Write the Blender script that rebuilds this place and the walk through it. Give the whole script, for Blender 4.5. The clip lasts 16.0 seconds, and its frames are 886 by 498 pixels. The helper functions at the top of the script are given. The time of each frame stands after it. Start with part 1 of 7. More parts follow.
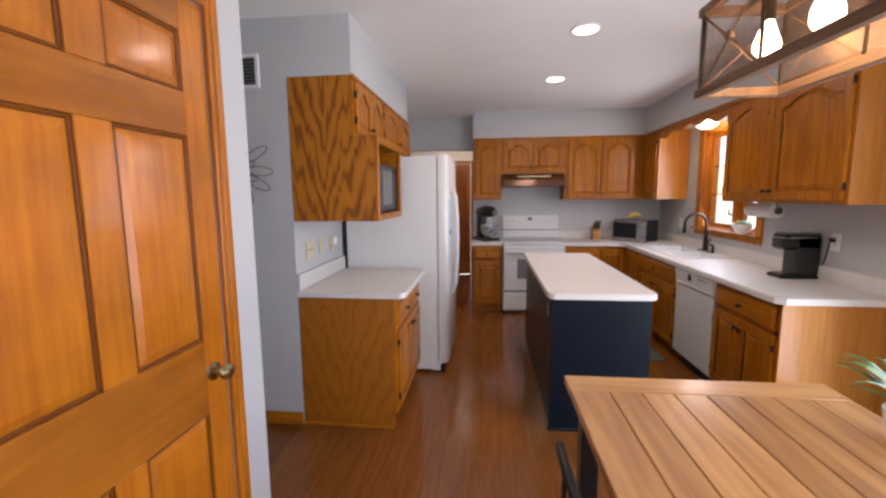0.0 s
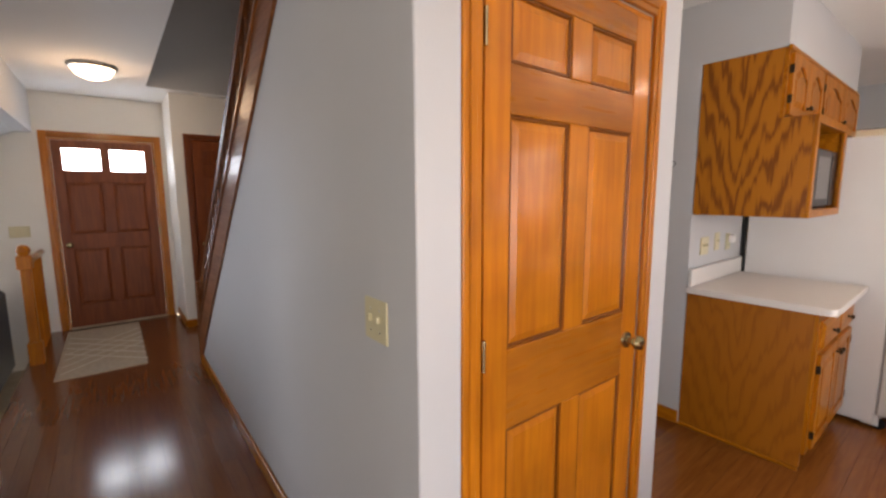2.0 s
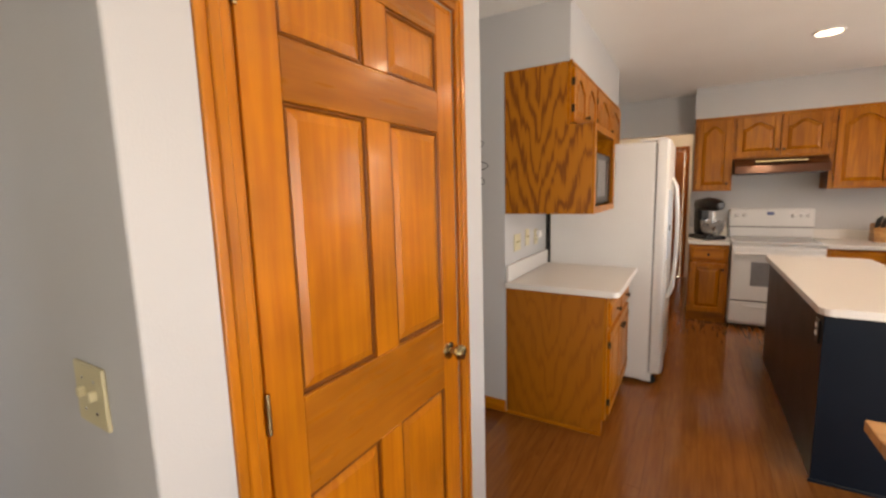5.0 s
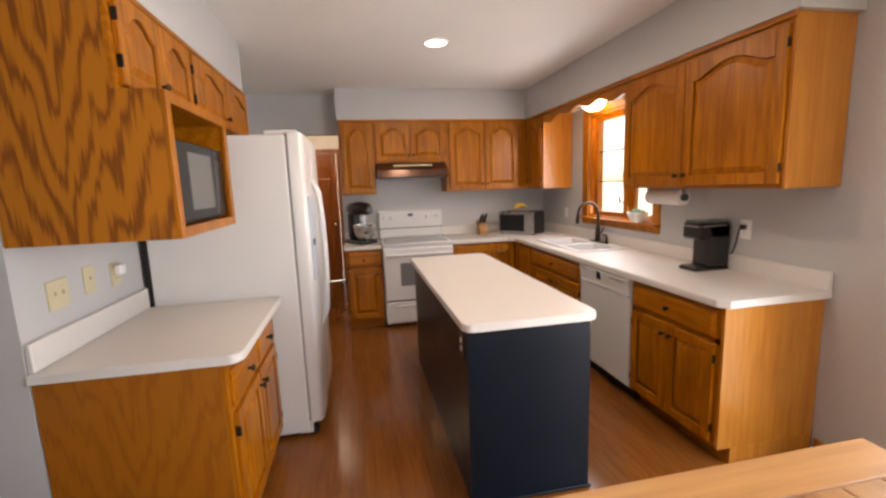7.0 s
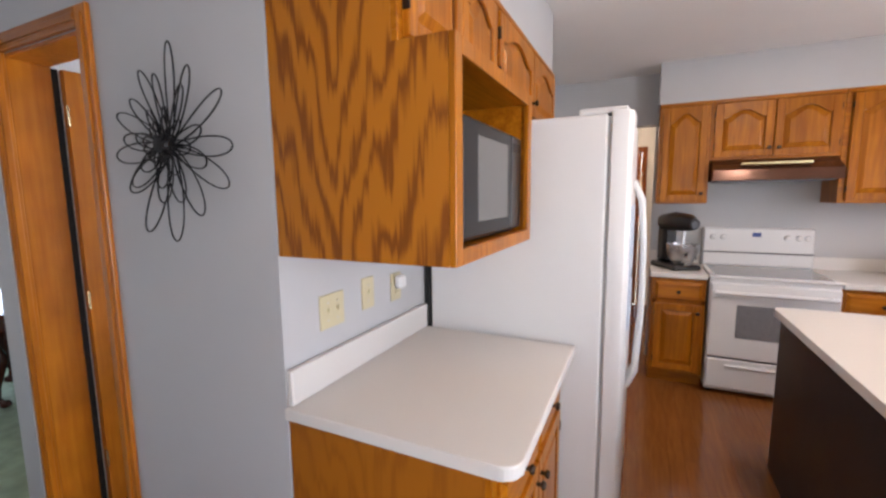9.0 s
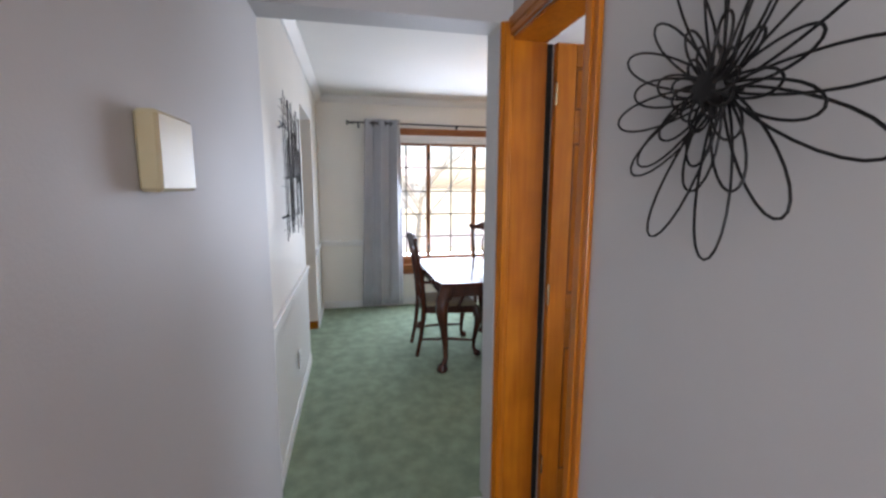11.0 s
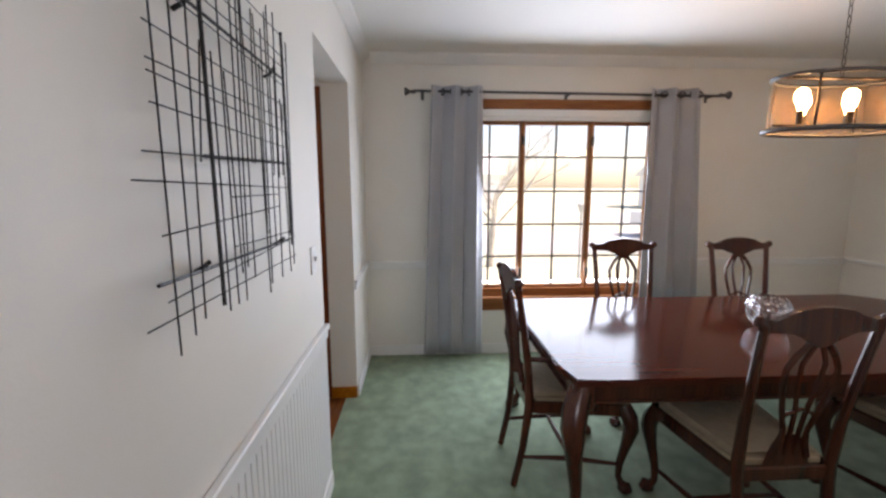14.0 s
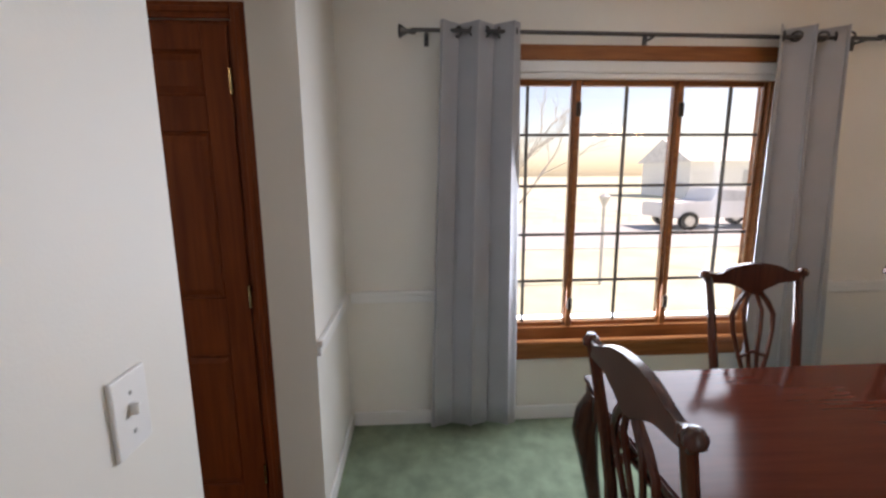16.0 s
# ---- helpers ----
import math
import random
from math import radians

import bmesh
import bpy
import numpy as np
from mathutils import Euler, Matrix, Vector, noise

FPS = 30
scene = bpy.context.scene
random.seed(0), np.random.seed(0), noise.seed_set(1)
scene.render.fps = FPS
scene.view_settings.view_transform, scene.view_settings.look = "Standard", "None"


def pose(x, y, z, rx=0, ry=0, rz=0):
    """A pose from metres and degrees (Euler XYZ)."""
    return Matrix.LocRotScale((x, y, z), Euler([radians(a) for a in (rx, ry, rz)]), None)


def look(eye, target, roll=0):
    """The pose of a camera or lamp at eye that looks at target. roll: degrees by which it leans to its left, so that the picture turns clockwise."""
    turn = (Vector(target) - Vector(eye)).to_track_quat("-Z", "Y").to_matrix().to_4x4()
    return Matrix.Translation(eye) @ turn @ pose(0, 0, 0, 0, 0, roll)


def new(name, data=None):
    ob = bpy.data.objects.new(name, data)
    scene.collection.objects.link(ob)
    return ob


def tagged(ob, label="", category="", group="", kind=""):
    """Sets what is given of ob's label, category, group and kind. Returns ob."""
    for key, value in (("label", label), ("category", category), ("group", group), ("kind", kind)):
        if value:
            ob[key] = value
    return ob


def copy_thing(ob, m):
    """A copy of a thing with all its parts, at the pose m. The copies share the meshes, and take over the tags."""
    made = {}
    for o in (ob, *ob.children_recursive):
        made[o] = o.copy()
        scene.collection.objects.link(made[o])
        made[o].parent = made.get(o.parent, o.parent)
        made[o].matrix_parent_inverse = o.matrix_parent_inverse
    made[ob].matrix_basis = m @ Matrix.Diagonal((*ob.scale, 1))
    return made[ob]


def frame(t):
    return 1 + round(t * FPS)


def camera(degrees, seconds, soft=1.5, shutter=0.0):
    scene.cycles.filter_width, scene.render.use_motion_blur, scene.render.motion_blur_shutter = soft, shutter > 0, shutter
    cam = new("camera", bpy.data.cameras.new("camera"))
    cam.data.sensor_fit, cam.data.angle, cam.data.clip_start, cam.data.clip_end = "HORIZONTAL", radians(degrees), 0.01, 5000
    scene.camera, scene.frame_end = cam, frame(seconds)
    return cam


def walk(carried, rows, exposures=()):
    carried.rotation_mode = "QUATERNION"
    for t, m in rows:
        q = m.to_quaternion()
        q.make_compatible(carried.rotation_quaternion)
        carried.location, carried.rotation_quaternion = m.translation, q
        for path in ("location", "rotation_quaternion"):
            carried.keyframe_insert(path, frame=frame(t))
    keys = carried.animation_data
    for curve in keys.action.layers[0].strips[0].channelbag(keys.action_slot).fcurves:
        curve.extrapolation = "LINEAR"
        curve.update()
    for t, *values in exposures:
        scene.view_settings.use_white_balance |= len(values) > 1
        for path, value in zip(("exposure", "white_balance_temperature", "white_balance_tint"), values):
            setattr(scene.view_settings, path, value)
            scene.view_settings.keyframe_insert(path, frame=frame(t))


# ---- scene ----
cam = camera(92.7, 16.0, 2.6)
PATH = [
    (0, (0.232, 0.57, 1.517), (0.02, 2.543, 1.264), -0.5),
    (0.5, (0.213, 0.532, 1.51), (-0.405, 2.417, 1.255), -0.5),
    (1, (0.196, 0.484, 1.495), (-0.8, 2.199, 1.24), -0.7),
    (1.5, (0.161, 0.41, 1.498), (-1.157, 1.892, 1.236), -0.5),
    (2, (0.116, 0.328, 1.495), (-1.448, 1.548, 1.235), -0.3),
    (2.5, (0.077, 0.244, 1.496), (-1.646, 1.226, 1.236), -0.0),
    (3, (0.059, 0.199, 1.495), (-1.744, 1.024, 1.232), 0.2),
    (3.5, (0.049, 0.195, 1.494), (-1.745, 1.039, 1.23), 0.2),
    (4, (0.043, 0.277, 1.493), (-1.621, 1.353, 1.226), -0.2),
    (4.5, (0.051, 0.42, 1.496), (-1.341, 1.831, 1.228), -0.7),
    (5, (0.058, 0.566, 1.504), (-0.954, 2.271, 1.241), -1.5),
    (5.2, (0.051, 0.625, 1.512), (-0.795, 2.417, 1.239), -1.5),
    (7.3, (0.19, 1.612, 1.518), (0.614, 3.543, 1.219), -2.1),
    (7.5, (0.184, 1.714, 1.505), (0.572, 3.654, 1.207), -1.9),
    (8, (0.193, 1.936, 1.501), (0.287, 3.912, 1.209), -0.8),
    (8.5, (0.112, 2.112, 1.508), (-0.229, 4.063, 1.228), -0.2),
    (9, (-0.058, 2.249, 1.524), (-0.905, 4.044, 1.277), -0.6),
    (9.5, (-0.196, 2.327, 1.52), (-1.564, 3.766, 1.28), -0.7),
    (10, (-0.31, 2.394, 1.519), (-2.046, 3.356, 1.27), 0.2),
    (10.2, (-0.376, 2.411, 1.51), (-2.198, 3.196, 1.259), 0.5),
    (12.3, (-1.462, 2.536, 1.539), (-3.417, 2.82, 1.227), -0.2),
    (12.5, (-1.569, 2.523, 1.538), (-3.523, 2.814, 1.226), -0.4),
    (13, (-1.831, 2.51, 1.519), (-3.79, 2.759, 1.201), -0.5),
    (13.5, (-2.106, 2.535, 1.532), (-4.078, 2.69, 1.23), 0.0),
    (14, (-2.417, 2.544, 1.514), (-4.393, 2.65, 1.219), 0.0),
    (14.5, (-2.725, 2.536, 1.525), (-4.699, 2.609, 1.209), -0.0),
    (15, (-3.041, 2.542, 1.509), (-5.014, 2.561, 1.186), 0.8),
    (15.5, (-3.331, 2.531, 1.522), (-5.303, 2.557, 1.189), 0.8),
    (16, (-3.642, 2.506, 1.536), (-5.608, 2.624, 1.192), -0.4),
]
walk(cam, [(t, look(eye, target, roll)) for t, eye, target, roll in PATH], [(0, 1.448, 6760, 24), (0.5, 1.386, 6360, 24), (1, 1.41, 6970, 23), (2, 1.41, 8080, 26), (4, 1.41, 8400, 26), (4.5, 1.467, 8610, 25), (5, 1.5, 9030, 23), (7.5, 1.646, 7460, 23), (8.5, 1.597, 6930, 23), (9, 1.843, 6880, 23), (9.5, 1.704, 6620, 22), (10, 1.692, 6460, 22), (12.5, 1.544, 7980, 27), (13.5, 1.519, 7660, 27), (14.5, 1.415, 7320, 25), (15.5, 1.415, 7320, 25), (16, 1.245, 7690, 26)])

# ---- light ----
CEIL = 2.58
world = bpy.data.worlds.new("sky")
scene.world = world
world.use_nodes = True
wn = world.node_tree
bg = wn.nodes["Background"]
sky = wn.nodes.new("ShaderNodeTexSky")
sky.sky_type, sky.sun_disc = "NISHITA", False
sky.sun_elevation, sky.sun_rotation = radians(48), radians(2)
wn.links.new(sky.outputs[0], bg.inputs[0])
bg.inputs[1].default_value = 0.10
sun = new("sun", bpy.data.lights.new("sun", "SUN"))
sun.data.energy, sun.data.angle, sun.data.color = 3.8, radians(0.53), (1, 0.95, 0.87)
sun.matrix_world = look((1.0, 30, 33), (0, 0, 0))


def area(name, eye, target, w, h, power, col):
    ob = new(name, bpy.data.lights.new(name, "AREA"))
    ob.data.shape, ob.data.size, ob.data.size_y = "RECTANGLE", w, h
    ob.data.energy, ob.data.color = power, col
    ob.matrix_world = look(eye, target)
    return ob


def point(name, at, power, col, r=0.04):
    ob = new(name, bpy.data.lights.new(name, "POINT"))
    ob.data.energy, ob.data.color, ob.data.shadow_soft_size = power, col, r
    ob.location = at
    return ob


DAY, WARM = (0.70, 0.85, 1.0), (1.0, 0.72, 0.42)
area("daylight_patio", (2.49, 1.21, 1.10), (0, 0.95, 0.95), 2.9, 1.9, 42, DAY)
area("daylight_living", (0.4, -4.42, 1.0), (0.4, 0, 1.0), 3.4, 1.9, 11, DAY)
area("daylight_living_front", (-6.10, -2.55, 0.95), (-3, -0.9, 0.9), 0.9, 1.5, 46, (0.58, 0.78, 1.0))
area("daylight_dining", (-6.02, 3.79, 1.33), (-3, 3.79, 0.75), 1.4, 1.4, 25, (0.62, 0.81, 1.0))
area("daylight_sink", (2.50, 4.98, 1.62), (1, 4.98, 1.3), 0.9, 0.9, 6, DAY)
# Unseen fill added in the windowless side room to brighten the open door.
area("side_room_fill", (-1.75, 4.9, 1.5), (-2.2, 3.2, 1.2), 0.9, 1.1, 10, DAY)
for lx, ly in ((0.855, 3.55), (0.84, 4.745)):
    area("recessed_lamp", (lx, ly, CEIL - 0.02), (lx, ly, 0), 0.12, 0.12, 2.6, (1, 0.88, 0.72))
point("hall_lamp", (-4.63, 0.30, 2.36), 1.9, (1, 0.8, 0.55), 0.1)
point("sink_lamp", (2.40, 5.15, 2.02), 2, (1, 0.8, 0.55), 0.06)
# Unseen fill without a fixture, added to light the back door.
point("back_hall_fill", (-0.4, 7.5, 2.3), 6, (1, 0.85, 0.65), 0.08)
# Added fill high in the stairwell; no lamp hangs there.
point("stairwell_fill", (-2.0, 1.4, 4.2), 1.8, (1, 0.9, 0.8), 0.1)


# ---- materials ----
def mat(name, col, rough=0.5, metal=0.0, var=0.12, scale=6.0, bump=0.05, bscale=80.0, fine=0.0):
    m = bpy.data.materials.new(name)
    m.use_nodes = True
    nt = m.node_tree
    b = nt.nodes["Principled BSDF"]
    b.inputs["Roughness"].default_value, b.inputs["Metallic"].default_value = rough, metal
    tc = nt.nodes.new("ShaderNodeTexCoord")
    n1 = nt.nodes.new("ShaderNodeTexNoise")
    n1.inputs["Scale"].default_value, n1.inputs["Detail"].default_value = scale, 5
    nt.links.new(tc.outputs["Object"], n1.inputs["Vector"])
    n2 = nt.nodes.new("ShaderNodeTexNoise")
    n2.inputs["Scale"].default_value, n2.inputs["Detail"].default_value = bscale, 3
    nt.links.new(tc.outputs["Object"], n2.inputs["Vector"])
    ramp = nt.nodes.new("ShaderNodeValToRGB")
    lo = [c * (1 - var) for c in col]
    hi = [min(1, c * (1 + var)) for c in col]
    ramp.color_ramp.elements[0].color, ramp.color_ramp.elements[1].color = (*lo, 1), (*hi, 1)
    ramp.color_ramp.elements[0].position, ramp.color_ramp.elements[1].position = 0.3, 0.7
    if fine:
        mx = nt.nodes.new("ShaderNodeMath")
        mx.operation = "MULTIPLY_ADD"
        nt.links.new(n2.outputs[0], mx.inputs[0])
        mx.inputs[1].default_value = fine
        nt.links.new(n1.outputs[0], mx.inputs[2])
        sub = nt.nodes.new("ShaderNodeMath")
        sub.operation = "SUBTRACT"
        nt.links.new(mx.outputs[0], sub.inputs[0])
        sub.inputs[1].default_value = fine / 2
        nt.links.new(sub.outputs[0], ramp.inputs[0])
    else:
        nt.links.new(n1.outputs[0], ramp.inputs[0])
    nt.links.new(ramp.outputs[0], b.inputs["Base Color"])
    rr = nt.nodes.new("ShaderNodeMapRange")
    rr.inputs[3].default_value, rr.inputs[4].default_value = rough * 0.85, min(1, rough * 1.15)
    nt.links.new(n1.outputs[0], rr.inputs[0])
    nt.links.new(rr.outputs[0], b.inputs["Roughness"])
    if bump:
        bp = nt.nodes.new("ShaderNodeBump")
        bp.inputs["Strength"].default_value, bp.inputs["Distance"].default_value = bump, 0.01
        nt.links.new(n2.outputs[0], bp.inputs["Height"])
        nt.links.new(bp.outputs[0], b.inputs["Normal"])
    return m


def wood(name, light, dark, axis="z", rough=0.32, scale=1.0, contrast=0.5, island=0.0, bump=0.08, coat=0.0, blotch=0.0):
    """Wood with grain that runs along one axis."""
    m = bpy.data.materials.new(name)
    m.use_nodes = True
    nt = m.node_tree
    b = nt.nodes["Principled BSDF"]
    b.inputs["Specular IOR Level"].default_value = 0.28
    b.inputs["Coat Weight"].default_value, b.inputs["Coat Roughness"].default_value = coat, 0.12
    tc = nt.nodes.new("ShaderNodeTexCoord")
    src = tc.outputs["Object"]
    if island:
        geo = nt.nodes.new("ShaderNodeNewGeometry")
        ob = nt.nodes.new("ShaderNodeObjectInfo")
        rnd = nt.nodes.new("ShaderNodeMath")
        nt.links.new(geo.outputs["Random Per Island"], rnd.inputs[0])
        nt.links.new(ob.outputs["Random"], rnd.inputs[1])
        off = nt.nodes.new("ShaderNodeVectorMath")
        off.operation = "MULTIPLY_ADD"
        nt.links.new(rnd.outputs[0], off.inputs[0])
        off.inputs[1].default_value = (17, 23, 31)
        nt.links.new(src, off.inputs[2])
        src = off.outputs[0]
    mp = nt.nodes.new("ShaderNodeMapping")
    sc = {"x": (0.07, 1, 1), "y": (1, 0.07, 1), "z": (1, 1, 0.07)}[axis]
    mp.inputs["Scale"].default_value = [c * 14 * scale for c in sc]
    nt.links.new(src, mp.inputs["Vector"])
    broad = nt.nodes.new("ShaderNodeTexNoise")
    broad.inputs["Scale"].default_value, broad.inputs["Detail"].default_value, broad.inputs["Distortion"].default_value = 0.8, 3, 0.6
    nt.links.new(mp.outputs[0], broad.inputs["Vector"])
    fine = nt.nodes.new("ShaderNodeTexNoise")
    fine.inputs["Scale"].default_value, fine.inputs["Detail"].default_value = 5.0, 6
    nt.links.new(mp.outputs[0], fine.inputs["Vector"])
    rings = nt.nodes.new("ShaderNodeMath")
    rings.operation = "MULTIPLY"
    nt.links.new(broad.outputs[0], rings.inputs[0])
    rings.inputs[1].default_value = 7
    fr = nt.nodes.new("ShaderNodeMath")
    fr.operation = "PINGPONG"
    nt.links.new(rings.outputs[0], fr.inputs[0])
    fr.inputs[1].default_value = 1.0
    mix = nt.nodes.new("ShaderNodeMath")
    mix.operation = "MULTIPLY_ADD"
    nt.links.new(fr.outputs[0], mix.inputs[0])
    mix.inputs[1].default_value = 0.45 * contrast * 2
    nt.links.new(fine.outputs[0], mix.inputs[2])
    ramp = nt.nodes.new("ShaderNodeValToRGB")
    ramp.color_ramp.elements[0].position, ramp.color_ramp.elements[1].position = 0.35, 0.35 + 0.6
    ramp.color_ramp.elements[0].color, ramp.color_ramp.elements[1].color = (*light, 1), (*dark, 1)
    nt.links.new(mix.outputs[0], ramp.inputs[0])
    col = ramp.outputs[0]
    if island:
        hsv = nt.nodes.new("ShaderNodeHueSaturation")
        mr = nt.nodes.new("ShaderNodeMapRange")
        mr.inputs[1].default_value, mr.inputs[2].default_value = 0, 2
        mr.inputs[3].default_value, mr.inputs[4].default_value = 1 - island, 1 + island
        nt.links.new(rnd.outputs[0], mr.inputs[0])
        nt.links.new(mr.outputs[0], hsv.inputs["Value"])
        nt.links.new(col, hsv.inputs["Color"])
        col = hsv.outputs[0]
    if blotch:
        big = nt.nodes.new("ShaderNodeTexNoise")
        big.inputs["Scale"].default_value, big.inputs["Detail"].default_value = 4.5, 3
        nt.links.new(src, big.inputs["Vector"])
        br = nt.nodes.new("ShaderNodeMapRange")
        br.inputs[1].default_value, br.inputs[2].default_value = 0.3, 0.7
        br.inputs[3].default_value, br.inputs[4].default_value = 1 - blotch, 1 + blotch
        nt.links.new(big.outputs[0], br.inputs[0])
        tone = nt.nodes.new("ShaderNodeHueSaturation")
        nt.links.new(br.outputs[0], tone.inputs["Value"])
        nt.links.new(col, tone.inputs["Color"])
        col = tone.outputs[0]
    nt.links.new(col, b.inputs["Base Color"])
    rr = nt.nodes.new("ShaderNodeMapRange")
    rr.inputs[3].default_value, rr.inputs[4].default_value = rough * 0.8, rough * 1.25
    nt.links.new(fine.outputs[0], rr.inputs[0])
    nt.links.new(rr.outputs[0], b.inputs["Roughness"])
    bp = nt.nodes.new("ShaderNodeBump")
    bp.inputs["Strength"].default_value, bp.inputs["Distance"].default_value = bump, 0.004
    nt.links.new(fine.outputs[0], bp.inputs["Height"])
    nt.links.new(bp.outputs[0], b.inputs["Normal"])
    return m



def veneer(name, light, dark, cx):
    """Plain-sliced oak veneer: V-shaped flame grain round the line x = cx, with toothed dark bands."""
    m = bpy.data.materials.new(name)
    m.use_nodes = True
    nt = m.node_tree
    b = nt.nodes["Principled BSDF"]
    b.inputs["Roughness"].default_value, b.inputs["Specular IOR Level"].default_value = 0.36, 0.4
    tc = nt.nodes.new("ShaderNodeTexCoord")
    sp = nt.nodes.new("ShaderNodeSeparateXYZ")
    nt.links.new(tc.outputs["Object"], sp.inputs[0])

    def mth(op, a, c, d=None):
        n = nt.nodes.new("ShaderNodeMath")
        n.operation = op
        for k, v in enumerate((a, c, d)):
            if v is None:
                continue
            if isinstance(v, (int, float)):
                n.inputs[k].default_value = v
            else:
                nt.links.new(v, n.inputs[k])
        return n.outputs[0]

    def nz(scale, size, detail, dist=0.0):
        mp = nt.nodes.new("ShaderNodeMapping")
        mp.inputs["Scale"].default_value = size
        nt.links.new(tc.outputs["Object"], mp.inputs["Vector"])
        n = nt.nodes.new("ShaderNodeTexNoise")
        n.inputs["Scale"].default_value, n.inputs["Detail"].default_value, n.inputs["Distortion"].default_value = scale, detail, dist
        nt.links.new(mp.outputs[0], n.inputs["Vector"])
        return n.outputs[0]

    u = mth("ABSOLUTE", mth("SUBTRACT", sp.outputs[0], cx), 0.0)
    vee = mth("MULTIPLY", mth("POWER", mth("ADD", u, 0.004), 0.72), -8.5)
    comb = nz(1.0, (44, 44, 1.5), 3)
    wave = nz(1.0, (7, 7, 3.0), 2)
    streak = nz(1.0, (130, 130, 7), 4)
    val = mth("ADD", mth("MULTIPLY_ADD", sp.outputs[2], 4.2, vee), mth("MULTIPLY_ADD", comb, 1.35, mth("MULTIPLY", wave, 1.9)))
    teeth = nz(1.0, (140, 140, 3.5), 2)
    band = mth("MULTIPLY", mth("PINGPONG", mth("MULTIPLY_ADD", teeth, 0.55, val), 0.5), 2.0)
    blot = nz(1.0, (10, 10, 4), 2)
    fac = mth("ADD", mth("MULTIPLY_ADD", blot, 0.55, mth("MULTIPLY", band, 0.85)), mth("MULTIPLY_ADD", streak, 0.35, -0.42))
    ramp = nt.nodes.new("ShaderNodeValToRGB")
    ramp.color_ramp.elements[0].position, ramp.color_ramp.elements[1].position = 0.40, 0.80
    ramp.color_ramp.elements[0].color, ramp.color_ramp.elements[1].color = (*light, 1), (*dark, 1)
    nt.links.new(fac, ramp.inputs[0])
    nt.links.new(ramp.outputs[0], b.inputs["Base Color"])
    bp = nt.nodes.new("ShaderNodeBump")
    bp.inputs["Strength"].default_value, bp.inputs["Distance"].default_value = 0.05, 0.004
    nt.links.new(streak, bp.inputs["Height"])
    nt.links.new(bp.outputs[0], b.inputs["Normal"])
    return m


def glow(name, col, power):
    m = bpy.data.materials.new(name)
    m.use_nodes = True
    b = m.node_tree.nodes["Principled BSDF"]
    b.inputs["Base Color"].default_value = (*col, 1)
    b.inputs["Emission Color"].default_value, b.inputs["Emission Strength"].default_value = (*col, 1), power
    return m


def glass(name, rough=0.0, col=(1, 1, 1)):
    m = bpy.data.materials.new(name)
    m.use_nodes = True
    b = m.node_tree.nodes["Principled BSDF"]
    b.inputs["Base Color"].default_value = (*col, 1)
    b.inputs["Transmission Weight"].default_value, b.inputs["Roughness"].default_value, b.inputs["IOR"].default_value = 1, rough, 1.45
    return m


GREY = mat("grey_wall_paint", (0.49, 0.495, 0.50), 0.6, var=0.03, scale=2, bump=0.05, bscale=180)
CREAM = mat("warm_white_wall_paint", (0.76, 0.74, 0.69), 0.55, var=0.03, scale=2, bump=0.04, bscale=180)
WHITEP = mat("white_trim_paint", (0.78, 0.78, 0.77), 0.4, var=0.02, scale=3, bump=0.02)
CEILP = mat("ceiling_paint", (0.80, 0.79, 0.77), 0.8, var=0.02, scale=2, bump=0.15, bscale=120)
BLUEP = mat("blue_grey_wall_paint", (0.22, 0.30, 0.36), 0.6, var=0.04, scale=2)
FLOORW = wood("cherry_floor_wood", (0.25, 0.088, 0.020), (0.165, 0.050, 0.010), "y", 0.15, 0.9, 0.22, 0.07, 0.02, 0.0)
FLOORX = wood("cherry_floor_wood_hall", (0.18, 0.056, 0.016), (0.12, 0.033, 0.009), "x", 0.17, 0.9, 0.22, 0.08, 0.015, 0.1)
CARPET = mat("green_carpet_pile", (0.230, 0.302, 0.205), 0.95, var=0.22, scale=9, bump=0.7, bscale=320, fine=0.5)
BEIGEC = mat("beige_carpet_pile", (0.42, 0.35, 0.25), 0.95, var=0.15, scale=9, bump=0.7, bscale=320)
OAK = wood("honey_oak_upright", (0.475, 0.163, 0.008), (0.29, 0.083, 0.003), "z", 0.3, 1.0, 0.42, 0.07, 0.08, 0.0, blotch=0.10)
OAKX = wood("honey_oak_along_x", (0.475, 0.163, 0.008), (0.29, 0.083, 0.003), "x", 0.3, 1.0, 0.42, 0.07, 0.08, 0.0, blotch=0.10)
OAKY = wood("honey_oak_along_y", (0.475, 0.163, 0.008), (0.29, 0.083, 0.003), "y", 0.3, 1.0, 0.42, 0.07, 0.08, 0.0, blotch=0.10)
OAKV = veneer("figured_oak_veneer", (0.45, 0.152, 0.009), (0.205, 0.056, 0.004), -0.77)
OAKQ = veneer("quiet_oak_veneer", (0.35, 0.112, 0.008), (0.285, 0.086, 0.006), -0.70)
# Satin oak, its colour lightened to carry the daylight sheen on side panels.
OAKL = wood("satin_oak_lit_tone", (0.55, 0.22, 0.035), (0.42, 0.145, 0.018), "z", 0.24, 0.7, 0.35, 0.03, 0.03, 0.35)
PINE = wood("honey_pine_upright", (0.51, 0.165, 0.011), (0.37, 0.098, 0.006), "z", 0.3, 0.8, 0.26, 0.07, 0.03, 0.22, blotch=0.17)
PINEX = wood("honey_pine_across", (0.37, 0.118, 0.011), (0.26, 0.072, 0.006), "x", 0.28, 0.8, 0.26, 0.08, 0.04, 0.25, blotch=0.17)
